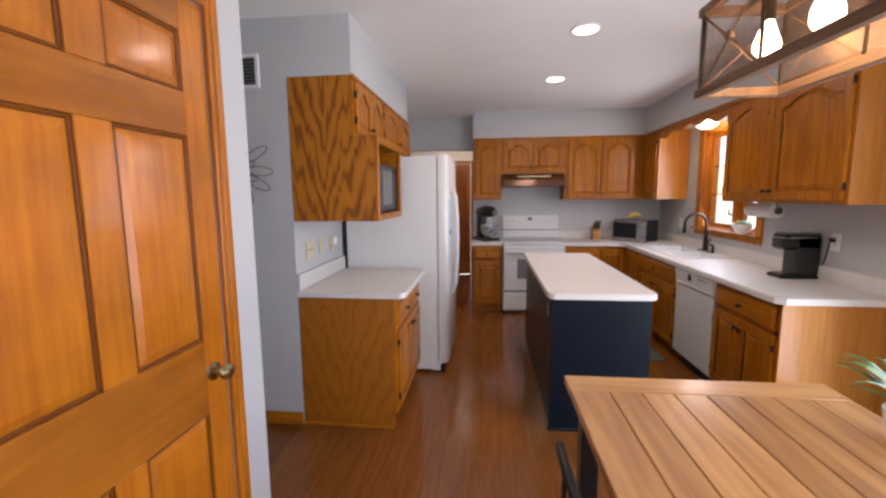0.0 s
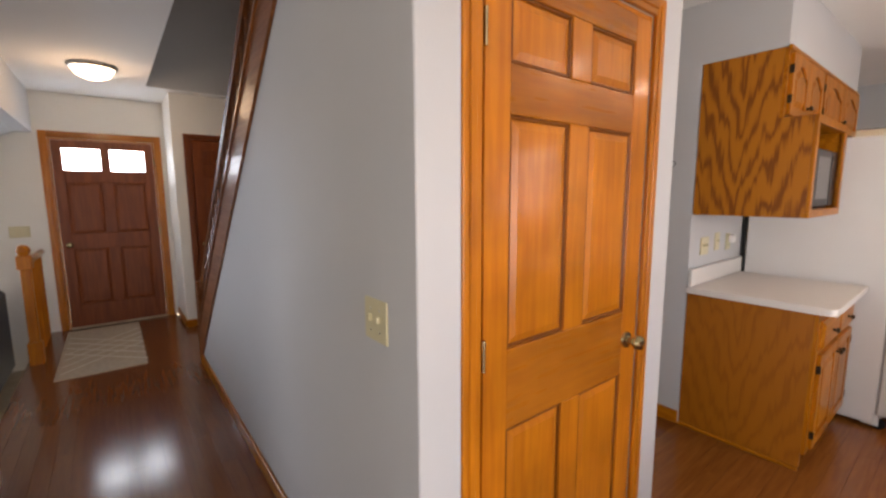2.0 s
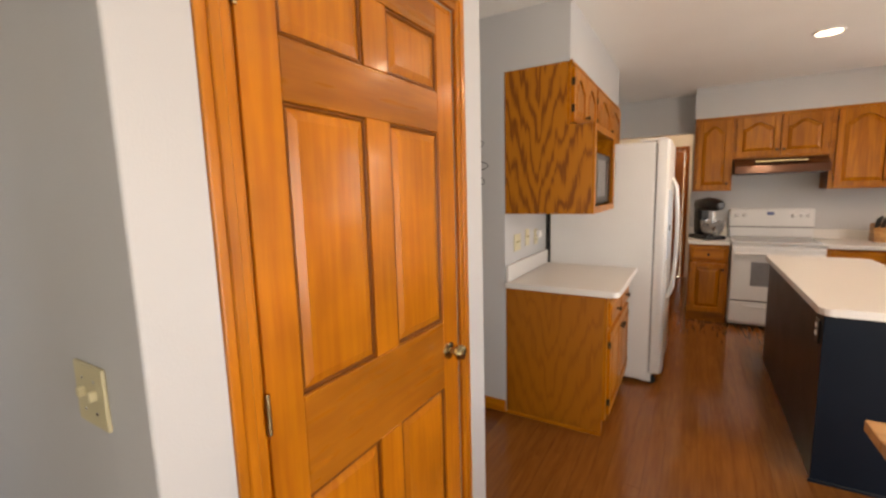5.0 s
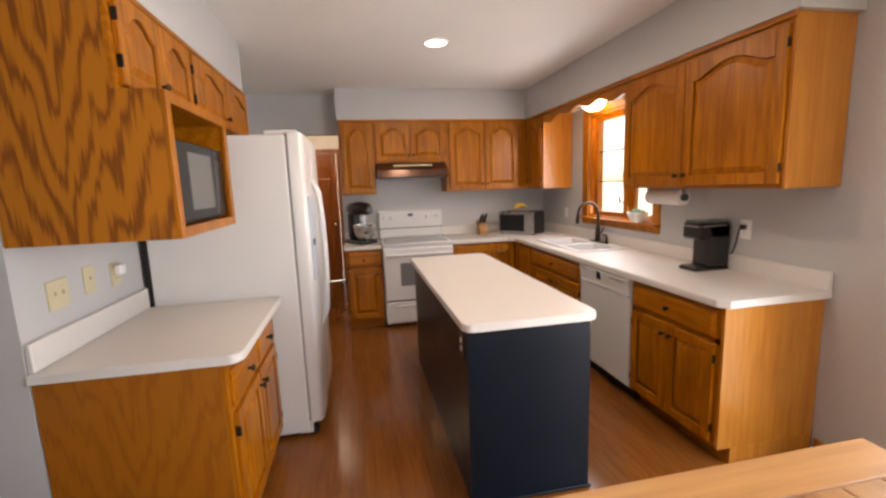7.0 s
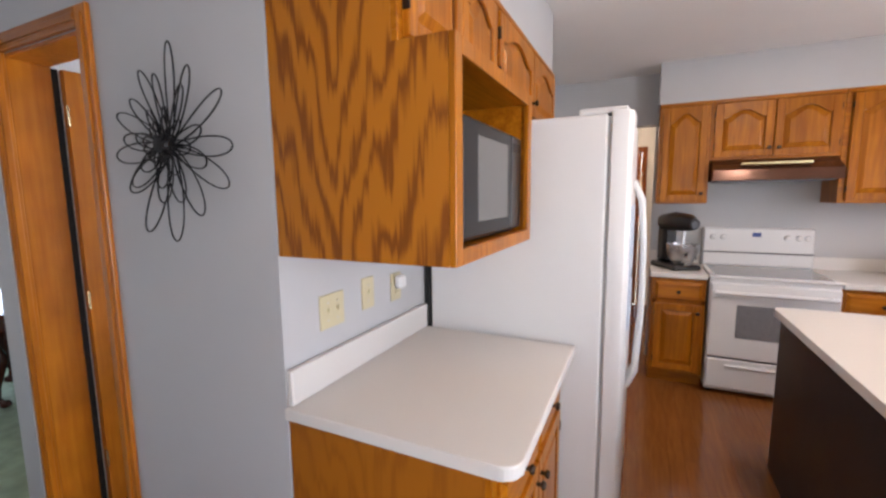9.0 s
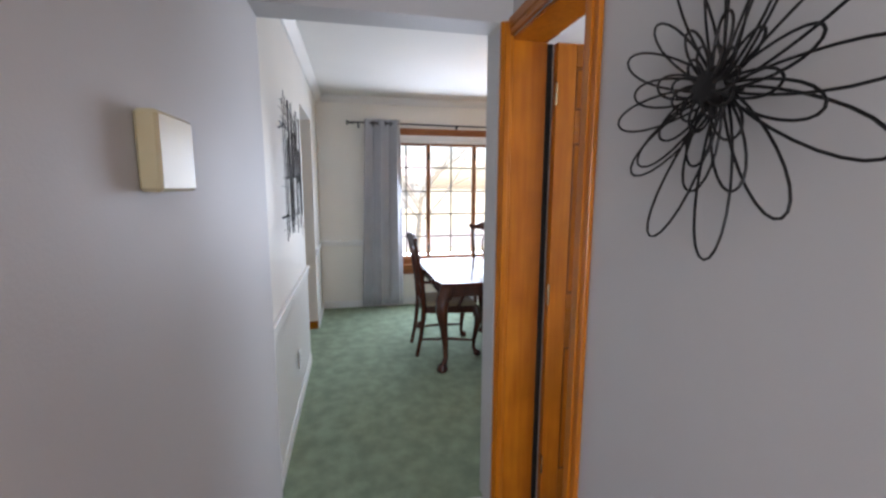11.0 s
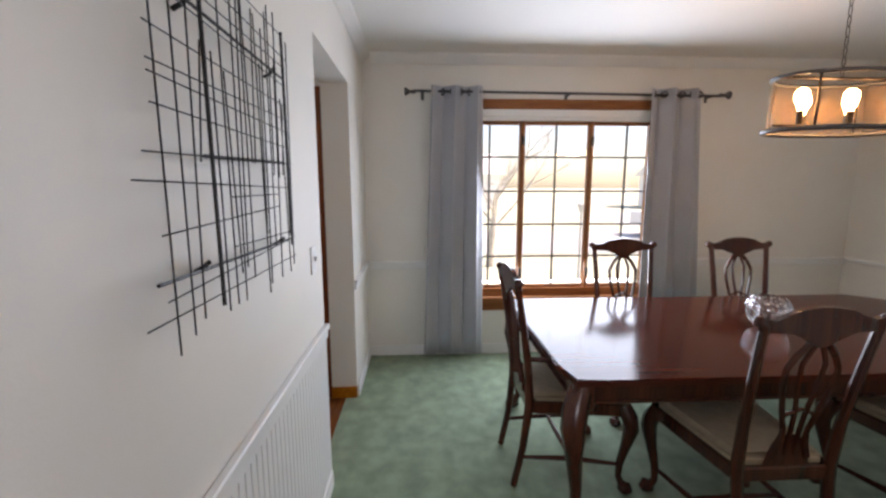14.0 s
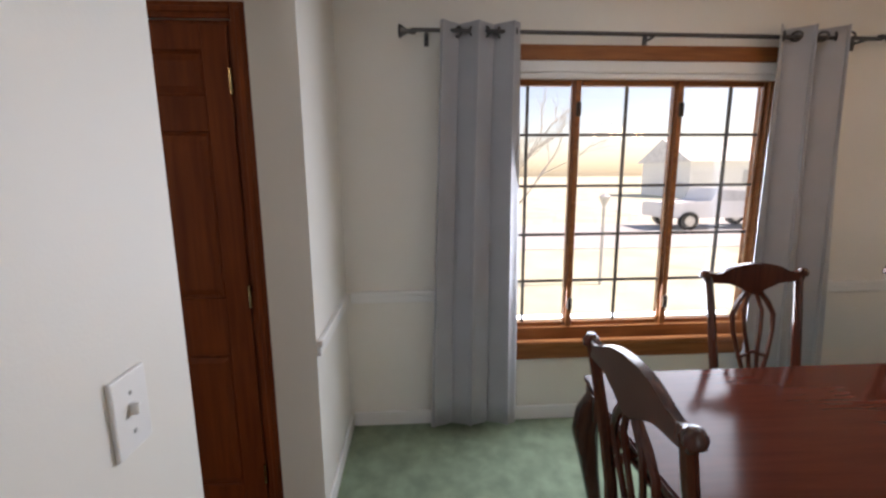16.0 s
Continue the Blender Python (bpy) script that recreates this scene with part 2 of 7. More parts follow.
PINEY = wood("honey_pine_along_y", (0.37, 0.118, 0.011), (0.26, 0.072, 0.006), "y", 0.28, 0.8, 0.26, 0.08, 0.04, 0.25, blotch=0.17)
REDW = wood("red_brown_door_wood", (0.24, 0.058, 0.014), (0.15, 0.032, 0.008), "z", 0.4, 0.8, 0.35, 0.06, 0.04, 0.0)
MAHO = wood("dark_mahogany", (0.085, 0.022, 0.011), (0.038, 0.010, 0.006), "z", 0.24, 1.0, 0.4, 0.06, 0.03, 0.35)
MAHOY = wood("mahogany_table_top", (0.078, 0.017, 0.009), (0.050, 0.011, 0.006), "y", 0.13, 0.8, 0.25, 0.0, 0.01, 0.0)
MAHOY.node_tree.nodes["Principled BSDF"].inputs["Specular IOR Level"].default_value = 0.12
for m_ in (FLOORW, FLOORX):
    m_.node_tree.nodes["Principled BSDF"].inputs["Specular IOR Level"].default_value = 0.5
BACKW = wood("orange_brown_back_door_wood", (0.34, 0.095, 0.012), (0.24, 0.06, 0.008), "z", 0.35, 0.8, 0.35, 0.06, 0.04, 0.0)
# Oak darkened to paint the shade in the cabinet door grooves.
OAKG = wood("shaded_oak_groove", (0.17, 0.05, 0.004), (0.11, 0.03, 0.002), "z", 0.35, 0.8, 0.3, 0.05, 0.04, 0.0)
# Darker pine for the mouldings round the door panels.
PINEG = wood("dark_pine_groove", (0.20, 0.058, 0.006), (0.14, 0.036, 0.004), "z", 0.3, 0.8, 0.3, 0.07, 0.04, 0.1)
LAMI = mat("white_laminate", (0.68, 0.655, 0.62), 0.42, var=0.015, scale=3, bump=0)
APPL = mat("white_enamel", (0.69, 0.69, 0.685), 0.3, var=0.015, scale=5, bump=0.02, bscale=250)
GASK = mat("grey_door_gasket", (0.33, 0.33, 0.33), 0.7, bump=0)
DISP = mat("pale_blue_grey_plastic", (0.52, 0.58, 0.66), 0.3, var=0.03, bump=0)
ISLE = mat("dark_blue_paint", (0.0045, 0.009, 0.016), 0.33, var=0.08, scale=5, bump=0.03)
ISLE.node_tree.nodes["Principled BSDF"].inputs["Specular IOR Level"].default_value = 0.22
BLACK = mat("black_plastic", (0.012, 0.012, 0.013), 0.3, var=0.15, scale=20, bump=0.02)
IRON = mat("black_iron", (0.015, 0.014, 0.014), 0.45, 0.6, var=0.2, scale=30, bump=0.1)
BRONZE = mat("oil_rubbed_bronze", (0.05, 0.035, 0.025), 0.35, 0.9, var=0.25, scale=30, bump=0.05)
BRASS = mat("aged_brass", (0.45, 0.36, 0.2), 0.25, 1.0, var=0.15, scale=30, bump=0.03)
STEEL = mat("brushed_steel", (0.55, 0.55, 0.55), 0.28, 1.0, var=0.08, scale=20, bump=0.03)
DSTEEL = mat("dull_dark_steel", (0.11, 0.11, 0.112), 0.45, 1.0, var=0.12, scale=20, bump=0.03)
IVORY = mat("ivory_plastic", (0.58, 0.52, 0.33), 0.4, var=0.03, bump=0)
GLASS = glass("window_glass")
OUT = mat("house_siding", (0.82, 0.82, 0.81), 0.8, var=0.05)


# ---- building helpers ----
def box(bm, x0, x1, y0, y1, z0, z1, bev=0.0, seg=1, M=None):
    vs = [bm.verts.new((x, y, z)) for x in (x0, x1) for y in (y0, y1) for z in (z0, z1)]
    fs = [bm.faces.new([vs[i] for i in f]) for f in ((0, 1, 3, 2), (4, 6, 7, 5), (0, 4, 5, 1), (2, 3, 7, 6), (0, 2, 6, 4), (1, 5, 7, 3))]
    allv = vs
    if bev:
        es = list({e for f in fs for e in f.edges})
        r = bmesh.ops.bevel(bm, geom=es, offset=bev, segments=seg, affect="EDGES", profile=0.5)
        allv = list({v for f in r["faces"] for v in f.verts} | {v for v in vs if v.is_valid})
    if M:
        for v in allv:
            v.co = M @ v.co
    return bm


def cyl(bm, p0, p1, r0, r1=None, seg=16):
    p0, p1 = Vector(p0), Vector(p1)
    d = p1 - p0
    m = Matrix.Translation((p0 + p1) / 2) @ d.to_track_quat("Z", "Y").to_matrix().to_4x4()
    bmesh.ops.create_cone(bm, cap_ends=True, segments=seg, radius1=r0, radius2=r0 if r1 is None else r1, depth=d.length, matrix=m)
    return bm


def tube(bm, pts, r, seg=8, closed=False):
    """A round bar along points; r may be one radius or one per point."""
    pts = [Vector(p) for p in pts]
    n = len(pts)
    rs = [r] * n if isinstance(r, (int, float)) else r
    rings, up = [], None
    for i, p in enumerate(pts):
        a = pts[(i - 1) % n] if closed or i else p
        b = pts[(i + 1) % n] if closed or i < n - 1 else p
        d = (b - a).normalized()
        if up is None:
            up = d.orthogonal().normalized()
        up = (up - d * up.dot(d)).normalized()
        s = d.cross(up)
        rings.append([bm.verts.new(p + rs[i] * (math.cos(k * 2 * math.pi / seg) * up + math.sin(k * 2 * math.pi / seg) * s)) for k in range(seg)])
    for i in range(n if closed else n - 1):
        a, b = rings[i], rings[(i + 1) % n]
        for k in range(seg):
            bm.faces.new((a[k], a[(k + 1) % seg], b[(k + 1) % seg], b[k]))
    if not closed:
        bm.faces.new(rings[0][::-1])
        bm.faces.new(rings[-1])
    return bm


def lathe(bm, prof, at=(0, 0, 0), seg=24, M=None):
    at = Vector(at)
    rings = []
    for r, z in prof:
        rings.append([bm.verts.new(at + Vector((r * math.cos(k * 2 * math.pi / seg), r * math.sin(k * 2 * math.pi / seg), z))) for k in range(seg)])
    for a, b in zip(rings, rings[1:]):
        for k in range(seg):
            bm.faces.new((a[k], a[(k + 1) % seg], b[(k + 1) % seg], b[k]))
    bm.faces.new(rings[0][::-1])
    bm.faces.new(rings[-1])
    if M:
        for ring in rings:
            for v in ring:
                v.co = M @ v.co
    return bm


def prism(bm, poly, axis, a0, a1, M=None):
    """A flat outline, pushed along one axis. The outline's two numbers are the other axes in order."""
    def at(p, a):
        return {"x": (a, p[0], p[1]), "y": (p[0], a, p[1]), "z": (p[0], p[1], a)}[axis]
    A, B = [bm.verts.new(at(p, a0)) for p in poly], [bm.verts.new(at(p, a1)) for p in poly]
    n = len(poly)
    bm.faces.new(A[::-1]), bm.faces.new(B)
    for i in range(n):
        bm.faces.new((A[i], A[(i + 1) % n], B[(i + 1) % n], B[i]))
    if M:
        for v in A + B:
            v.co = M @ v.co
    return bm


def mesh_of(name, bm, material):
    bmesh.ops.recalc_face_normals(bm, faces=bm.faces)
    me = bpy.data.meshes.new(name)
    bm.to_mesh(me)
    bm.free()
    me.materials.append(material)
    return me


def part(name, bm, material, parent=None, label="", smooth=False):
    me = mesh_of(name, bm, material)
    if smooth:
        me.shade_smooth()
        me.set_sharp_from_angle(angle=radians(40))
    ob = new(name, me)
    if parent:
        ob.parent = parent
        inv = Matrix() if parent.parent else parent.matrix_basis.inverted()
        ob.matrix_parent_inverse = inv
    if label:
        tagged(ob, label)
    return ob


def thing(name, label, category, at=(0, 0, 0), group=""):
    ob = new(name)
    ob.empty_display_size = 0.1
    ob.location = at
    return tagged(ob, label, category, group)


def struct(name, bm, material, label, category="wall"):
    return tagged(part(name, bm, material), label, category, kind="structure")


B = bmesh.new


def boxes(*bs, bev=0.0):
    bm = B()
    for b in bs:
        box(bm, *b, bev=bev)
    return bm


# ---- structure ----
struct("wall_pantry_front", prism(boxes((-0.81, -0.69, 1.92, 2.147, 0, CEIL), (-0.81, -0.69, 1.07, 1.92, 2.12, CEIL)), [(-0.81, 0.865), (-0.81, 1.07), (-0.69, 1.07), (-0.69, 1.004), (-0.679, 1.004)] + [(-0.685 + 0.006 * math.cos(radians(a)), 0.877 + 0.006 * math.sin(radians(a))) for a in range(0, -91, -30)], "z", 0, CEIL), GREY, "grey painted wall round the pantry door")
bm = B()
prism(bm, [(-0.81, 0), (-0.81, CEIL), (-1.083, CEIL), (-4.12, 0.03), (-4.12, 0)], "y", 0.865, 0.965)
struct("wall_stair_side", bm, GREY, "grey painted wall below the sloping stair rail")
struct("wall_passage", boxes((-2.45, -0.81, 1.98, 2.13, 0, CEIL)), GREY, "grey painted wall along the passage")
struct("wall_dining_opening", boxes((-2.60, -2.45, 1.98, 2.13, 0, CEIL), (-2.60, -2.45, 3.068, 3.125, 0, CEIL), (-2.60, -2.45, 2.13, 3.068, 2.17, CEIL)), GREY, "grey painted wall around the cased dining room opening")
struct("wall_flower", boxes((-2.60, -2.45, 3.125, 3.235, 0, CEIL), (-1.86, -0.99, 3.125, 3.235, 0, CEIL), (-2.45, -1.86, 3.125, 3.235, 2.12, CEIL)), GREY, "grey painted wall with a door opening")
struct("wall_kitchen_west", boxes((-1.10, -0.99, 3.235, 6.59, 0, CEIL)), GREY, "grey painted kitchen wall behind the refrigerator")
struct("wall_kitchen_north", boxes((0.02, 2.55, 6.59, 6.71, 0, CEIL), (-0.99, 0.02, 6.59, 6.71, 2.14, CEIL), (-1.6, -0.99, 6.59, 6.71, 0, CEIL)), GREY, "grey painted kitchen wall behind the stove")
struct("wall_east", boxes((2.55, 2.70, -4.5, -0.30, -0.4, CEIL), (2.55, 2.70, 2.72, 4.49, 0, CEIL), (2.55, 2.70, 5.47, 6.71, 0, CEIL), (2.55, 2.70, -0.30, 2.72, 2.1, CEIL),
       (2.55, 2.70, 4.49, 5.47, 0, 1.14), (2.55, 2.70, 4.49, 5.47, 2.15, CEIL)), GREY, "grey painted outer wall with window openings")
struct("wall_back_hall", boxes((-1.6, -0.97, 8.6, 8.7, 0, CEIL), (-0.08, 1.0, 8.6, 8.7, 0, CEIL), (-0.97, -0.08, 8.6, 8.7, 2.1, CEIL), (-1.7, -1.6, 6.59, 8.7, 0, CEIL), (1.0, 1.1, 6.71, 8.7, 0, CEIL)), CREAM, "white painted wall of the back hall")
struct("wall_dining_south", boxes((-4.40, -2.60, 1.96, 2.08, 0, CEIL), (-5.32, -4.40, 1.90, 2.08, 2.18, CEIL), (-6.08, -5.32, 1.90, 2.08, 0, CEIL)), CREAM, "warm white dining room wall with an opening to the hall")
struct("wall_front", boxes((-6.23, -6.08, -4.5, -3.0, -0.4, CEIL), (-6.23, -6.08, -2.1, -0.152, -0.4, CEIL), (-6.23, -6.08, -3.0, -2.1, -0.4, 0.2), (-6.23, -6.08, -3.0, -2.1, 1.7, CEIL), (-6.23, -6.08, 0.783, 2.80, 0, CEIL), (-6.23, -6.08, 4.60, 6.6, 0, CEIL), (-6.23, -6.08, -0.152, 0.783, 2.11, CEIL),
       (-6.23, -6.08, 2.80, 4.60, 0, 0.48), (-6.23, -6.08, 2.80, 4.60, 2.16, CEIL)), CREAM, "warm white front wall with door and window openings")
struct("wall_dining_north", boxes((-6.08, -2.45, 6.46, 6.58, 0, CEIL)), CREAM, "warm white dining room end wall")
struct("wall_dining_east", boxes((-2.60, -2.45, 3.235, 6.46, 0, CEIL)), CREAM, "warm white dining room inner wall")
struct("wall_closet_room", boxes((-2.45, -1.10, 5.0, 5.1, 0, CEIL)), GREY, "grey painted wall of the small side room")
struct("wall_hall_closet", boxes((-5.45, -5.35, 0.90, 1.06, 0, CEIL), (-5.45, -5.35, 1.84, 1.90, 0, CEIL), (-5.45, -5.35, 1.06, 1.84, 2.10, CEIL), (-6.08, -5.45, 0.90, 1.0, 0, CEIL)), CREAM, "white painted wall round the hall closet")
struct("wall_stair_back", boxes((-4.30, -0.81, 1.86, 1.96, 0, 4.9), (-5.3, -4.30, 1.90, 1.96, 2.58, 4.9)), GREY, "grey painted stairwell wall")
struct("wall_stairwell_upper", boxes((-5.30, -5.196, 0.704, 1.96, CEIL + 0.001, 4.9), (-5.30, -0.70, 0.60, 0.704, CEIL + 0.001, 4.9), (-0.804, -0.70, 0.704, 1.96, CEIL + 0.001, 4.9)), GREY, "grey painted upper stairwell wall")
struct("wall_picture", boxes((-2.92, -1.40, -0.39, -0.26, -0.4, CEIL)), GREY, "grey painted wall behind the framed picture")
struct("beam", boxes((-6.08, -2.92, -0.39, -0.26, 2.15, CEIL)), GREY, "grey painted header over the living room opening", "beam")
bm = B()
prism(bm, [(-0.39, 2.15), (-0.39, 2.25), (-1.9, 1.50), (-1.9, 1.40)], "x", -6.08, -2.92)
struct("sloped_bulkhead", bm, GREY, "sloping grey painted bulkhead under the stairs", "ceiling")
struct("wall_living_south", boxes((-6.08, -1.3, -4.6, -4.5, -0.4, CEIL), (2.1, 2.55, -4.6, -4.5, -0.4, CEIL), (-1.3, 2.1, -4.6, -4.5, 1.96, CEIL), (-1.3, 2.1, -4.6, -4.5, -0.4, 0.0)), CREAM, "white painted living room wall")
struct("ceiling", boxes((-6.2, 2.7, -4.6, 0.70, CEIL, CEIL + 0.1), (-6.2, -5.20, 0.70, 2.0, CEIL, CEIL + 0.1), (-0.80, 2.7, 0.70, 8.7, CEIL, CEIL + 0.1), (-6.2, -0.80, 1.96, 8.7, CEIL, CEIL + 0.1)), CEILP, "textured white ceiling", "ceiling")
struct("ceiling_stairwell", boxes((-5.3, -0.7, 0.6, 1.96, 4.9, 5.0)), CEILP, "white ceiling above the stairs", "ceiling")
for i_, b_ in enumerate(((0.03, 2.55, 6.25, 6.59, 2.25, CEIL - 0.001), (2.175, 2.55, 3.11, 6.25, 2.25, CEIL - 0.001), (-0.99, -0.585, 3.125, 4.93, 2.235, CEIL - 0.001))):
    struct("soffit_%d" % (i_ + 1), boxes(b_), GREY, "grey painted soffit above the wall cabinets", "soffit")
struct("subfloor", boxes((-6.08, 2.55, -0.38, 8.6, -0.1, -0.02)), FLOORX, "wooden floor underlay", "floor")
struct("carpet_floor", boxes((-6.08, -2.52, 2.0, 6.46, -0.1, 0.004)), CARPET, "green plush wall-to-wall carpet", "carpet")
struct("living_floor", boxes((-6.08, 2.55, -4.5, -0.38, -0.5, -0.36)), BEIGEC, "beige carpet in the sunken living room", "carpet")


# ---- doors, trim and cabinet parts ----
# Black for small parts, also put into narrow gaps as painted shade.
DARKG = mat("black_parts_and_gap_shade", (0.006, 0.006, 0.006), 0.8, bump=0)

def knob(parent, at, n, mat_=None, r=0.014, name="knob"):
    n = Vector(n)
    at = Vector(at)
    bm = B()
    M = Matrix.Translation(at) @ n.to_track_quat("Z", "Y").to_matrix().to_4x4()
    lathe(bm, [(0.008, 0), (0.006, 0.012), (r, 0.018), (r * 1.05, 0.024), (r * 0.7, 0.03), (0.001, 0.031)], seg=12, M=M)
    return part(name, bm, mat_ or BRONZE, parent, smooth=True)


def door_knob(parent, at, n):
    M = Matrix.Translation(at) @ Vector(n).to_track_quat("Z", "Y").to_matrix().to_4x4()
    bm = lathe(B(), [(0.032, 0), (0.030, 0.008), (0.013, 0.012), (0.012, 0.03), (0.024, 0.038), (0.029, 0.05), (0.024, 0.063), (0.008, 0.069), (0.001, 0.069)], seg=20, M=M)
    return part("door_knob", bm, BRASS, parent, "aged brass round door knob", smooth=True)


def arch_line(x0, x1, z, rise, n=14):
    out = []
    for i in range(n + 1):
        s = i / n
        e = max(0.0, (s - 0.1) / 0.8) if s < 0.9 else 1.0
        out.append((x0 + (x1 - x0) * s, z + rise * math.sin(math.pi * min(1, max(0, e))) if 0 < e < 1 else z))
    return out


def frustum(bm, outer, inner, y0, y1, M):
    a = [bm.verts.new(M @ Vector((p[0], y0, p[1]))) for p in outer]
    b = [bm.verts.new(M @ Vector((p[0], y1, p[1]))) for p in inner]
    n = len(a)
    for i in range(n):
        bm.faces.new((a[i], a[(i + 1) % n], b[(i + 1) % n], b[i]))
    bm.faces.new(b)
    bm.faces.new(a[::-1])


def cab_door(parent, M, w, h, rise=0.0, side=None, low=True, st=0.052, mt=None, name="cabinet_door"):
    """A raised-panel door, w wide and h high; its face looks along local -y."""
    t = 0.02
    d = part(name, box(B(), 0.001, w - 0.001, -0.0035, 0, 0.001, h - 0.001, 0, 1, M), mt or OAK, parent)
    for a in ((0, st), (w - st, w)):
        part("stile", box(B(), a[0], a[1], -t, 0, 0, h, 0.003, 1, M), mt or OAK, d)
    part("rail", box(B(), st, w - st, -t, 0, 0, st, 0.003, 1, M), mt or OAK, d)
    top = h - st - rise
    bm = B()
    if rise:
        prism(bm, [(st, h - 0.001)] + arch_line(st, w - st, top, rise) + [(w - st, h - 0.001)], "y", -t, 0, M)
    else:
        box(bm, st, w - st, -t, 0, h - st, h, 0.003, 1, M)
    part("rail", bm, mt or OAK, d)
    g = 0.004
    o = [(st - g, st - g), (w - st + g, st - g)] + [(x, z + g) for x, z in reversed(arch_line(st - g, w - st + g, top, rise) if rise else [(st - g, top), (w - st + g, top)])]
    k = 0.036
    i_ = [(st + k, st + k), (w - st - k, st + k)] + [(x, z - k) for x, z in reversed(arch_line(st + k, w - st - k, top, rise) if rise else [(st + k, top), (w - st - k, top)])]
    bm = B()
    frustum(bm, o, i_, -0.003, -0.019, M)
    part("panel", bm, mt or OAK, d)
    # Dark ring puts groove shade round the raised panel.
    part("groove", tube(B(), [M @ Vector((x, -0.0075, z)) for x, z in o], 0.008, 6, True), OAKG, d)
    if side:
        z = 0.06 if low else h - 0.06
        kx = w - st / 2 if side == "r" else st / 2
        p = M @ Vector((kx, -t, z))
        knob(d, p, M.to_3x3() @ Vector((0, -1, 0)))
        hx = 0.0 if side == "r" else w
        for hz in (0.08, h - 0.08):
            part("hinge", box(B(), hx - 0.003, hx + 0.003, -t - 0.003, -0.002, hz - 0.022, hz + 0.022, 0.002, 1, M), BRONZE, d)
    return d


def drawer(parent, M, w, h, mt=None):
    bm = B()
    box(bm, 0, w, -0.012, 0, 0, h, 0.002, 1, M)
    frustum(bm, [(0.004, 0.004), (w - 0.004, 0.004), (w - 0.004, h - 0.004), (0.004, h - 0.004)], [(0.022, 0.02), (w - 0.022, 0.02), (w - 0.022, h - 0.02), (0.022, h - 0.02)], -0.012, -0.021, M)
    d = part("drawer_front", bm, mt or OAKY, parent)
    knob(d, M @ Vector((w / 2, -0.021, h / 2)), M.to_3x3() @ Vector((0, -1, 0)))
    return d


def six_panel(parent, M, w, h, up, across, knob_side="r", lites=None, both=False, rails=None):
    """A six-panel door leaf; local x along its width, front along -y."""
    st, mid = 0.095 if w > 0.7 else 0.085, 0.10 if w > 0.7 else 0.085
    rails = rails or [(0, 0.20), (0.80, 1.045), (1.695, 1.825), (h - 0.09, h)]
    bm = B()
    box(bm, 0, w, -0.024, -0.010, 0, h, 0, 1, M)
    part("door_core", bm, up, parent)
    fronts = [(-0.035, -0.024)] + ([(-0.010, 0.001)] if both else [])
    for f0, f1 in fronts:
        for a, b in ((0, st), (w - st, w)):
            part("stile", box(B(), a, b, f0, f1, 0, h, 0.002, 1, M), up, parent)
        for z0, z1 in rails:
            part("rail", box(B(), st, w - st, f0, f1, z0, z1, 0.002, 1, M), across, parent)
        for (a, z0), (z1, b) in zip(rails, rails[1:]):
            part("mullion", box(B(), w / 2 - mid / 2, w / 2 + mid / 2, f0, f1, z0, z1, 0.002, 1, M), up, parent)
            for x0, x1 in ((st, w / 2 - mid / 2), (w / 2 + mid / 2, w - st)):
                k = 0.035
                bm = B()
                y0, y1 = (-0.0245, -0.033) if f0 < -0.02 else (-0.0095, -0.001)
                if lites and z0 > 1.7:
                    box(bm, x0 - 0.008, x1 + 0.008, -0.0375, -0.022, z0 + 0.004, z1 - 0.004, 0, 1, M)
                    part("lite", bm, lites, parent, "bright daylit door pane")
                    continue
                frustum(bm, [(x0 + 0.006, z0 + 0.006), (x1 - 0.006, z0 + 0.006), (x1 - 0.006, z1 - 0.006), (x0 + 0.006, z1 - 0.006)],
                        [(x0 + k, z0 + k), (x1 - k, z0 + k), (x1 - k, z1 - k), (x0 + k, z1 - k)], y0, y1, M)
                part("panel", bm, up, parent)
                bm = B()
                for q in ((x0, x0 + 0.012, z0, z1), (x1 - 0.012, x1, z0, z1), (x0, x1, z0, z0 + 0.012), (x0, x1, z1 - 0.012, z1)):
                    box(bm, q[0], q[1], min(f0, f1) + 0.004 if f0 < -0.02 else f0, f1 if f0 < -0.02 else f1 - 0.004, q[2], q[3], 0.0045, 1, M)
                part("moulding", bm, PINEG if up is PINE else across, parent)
    kx = w - 0.065 if knob_side == "r" else 0.065
    door_knob(parent, M @ Vector((kx, -0.035, 0.93)), M.to_3x3() @ Vector((0, -1, 0)))
    if both:
        door_knob(parent, M @ Vector((kx, 0.001, 0.93)), M.to_3x3() @ Vector((0, 1, 0)))
    hx = -0.003 if knob_side == "r" else w + 0.003
    for hz in (0.25, 1.05, h - 0.2):
        part("hinge", cyl(B(), M @ Vector((hx, -0.04, hz - 0.045)), M @ Vector((hx, -0.04, hz + 0.045)), 0.006, seg=8), BRASS, parent)


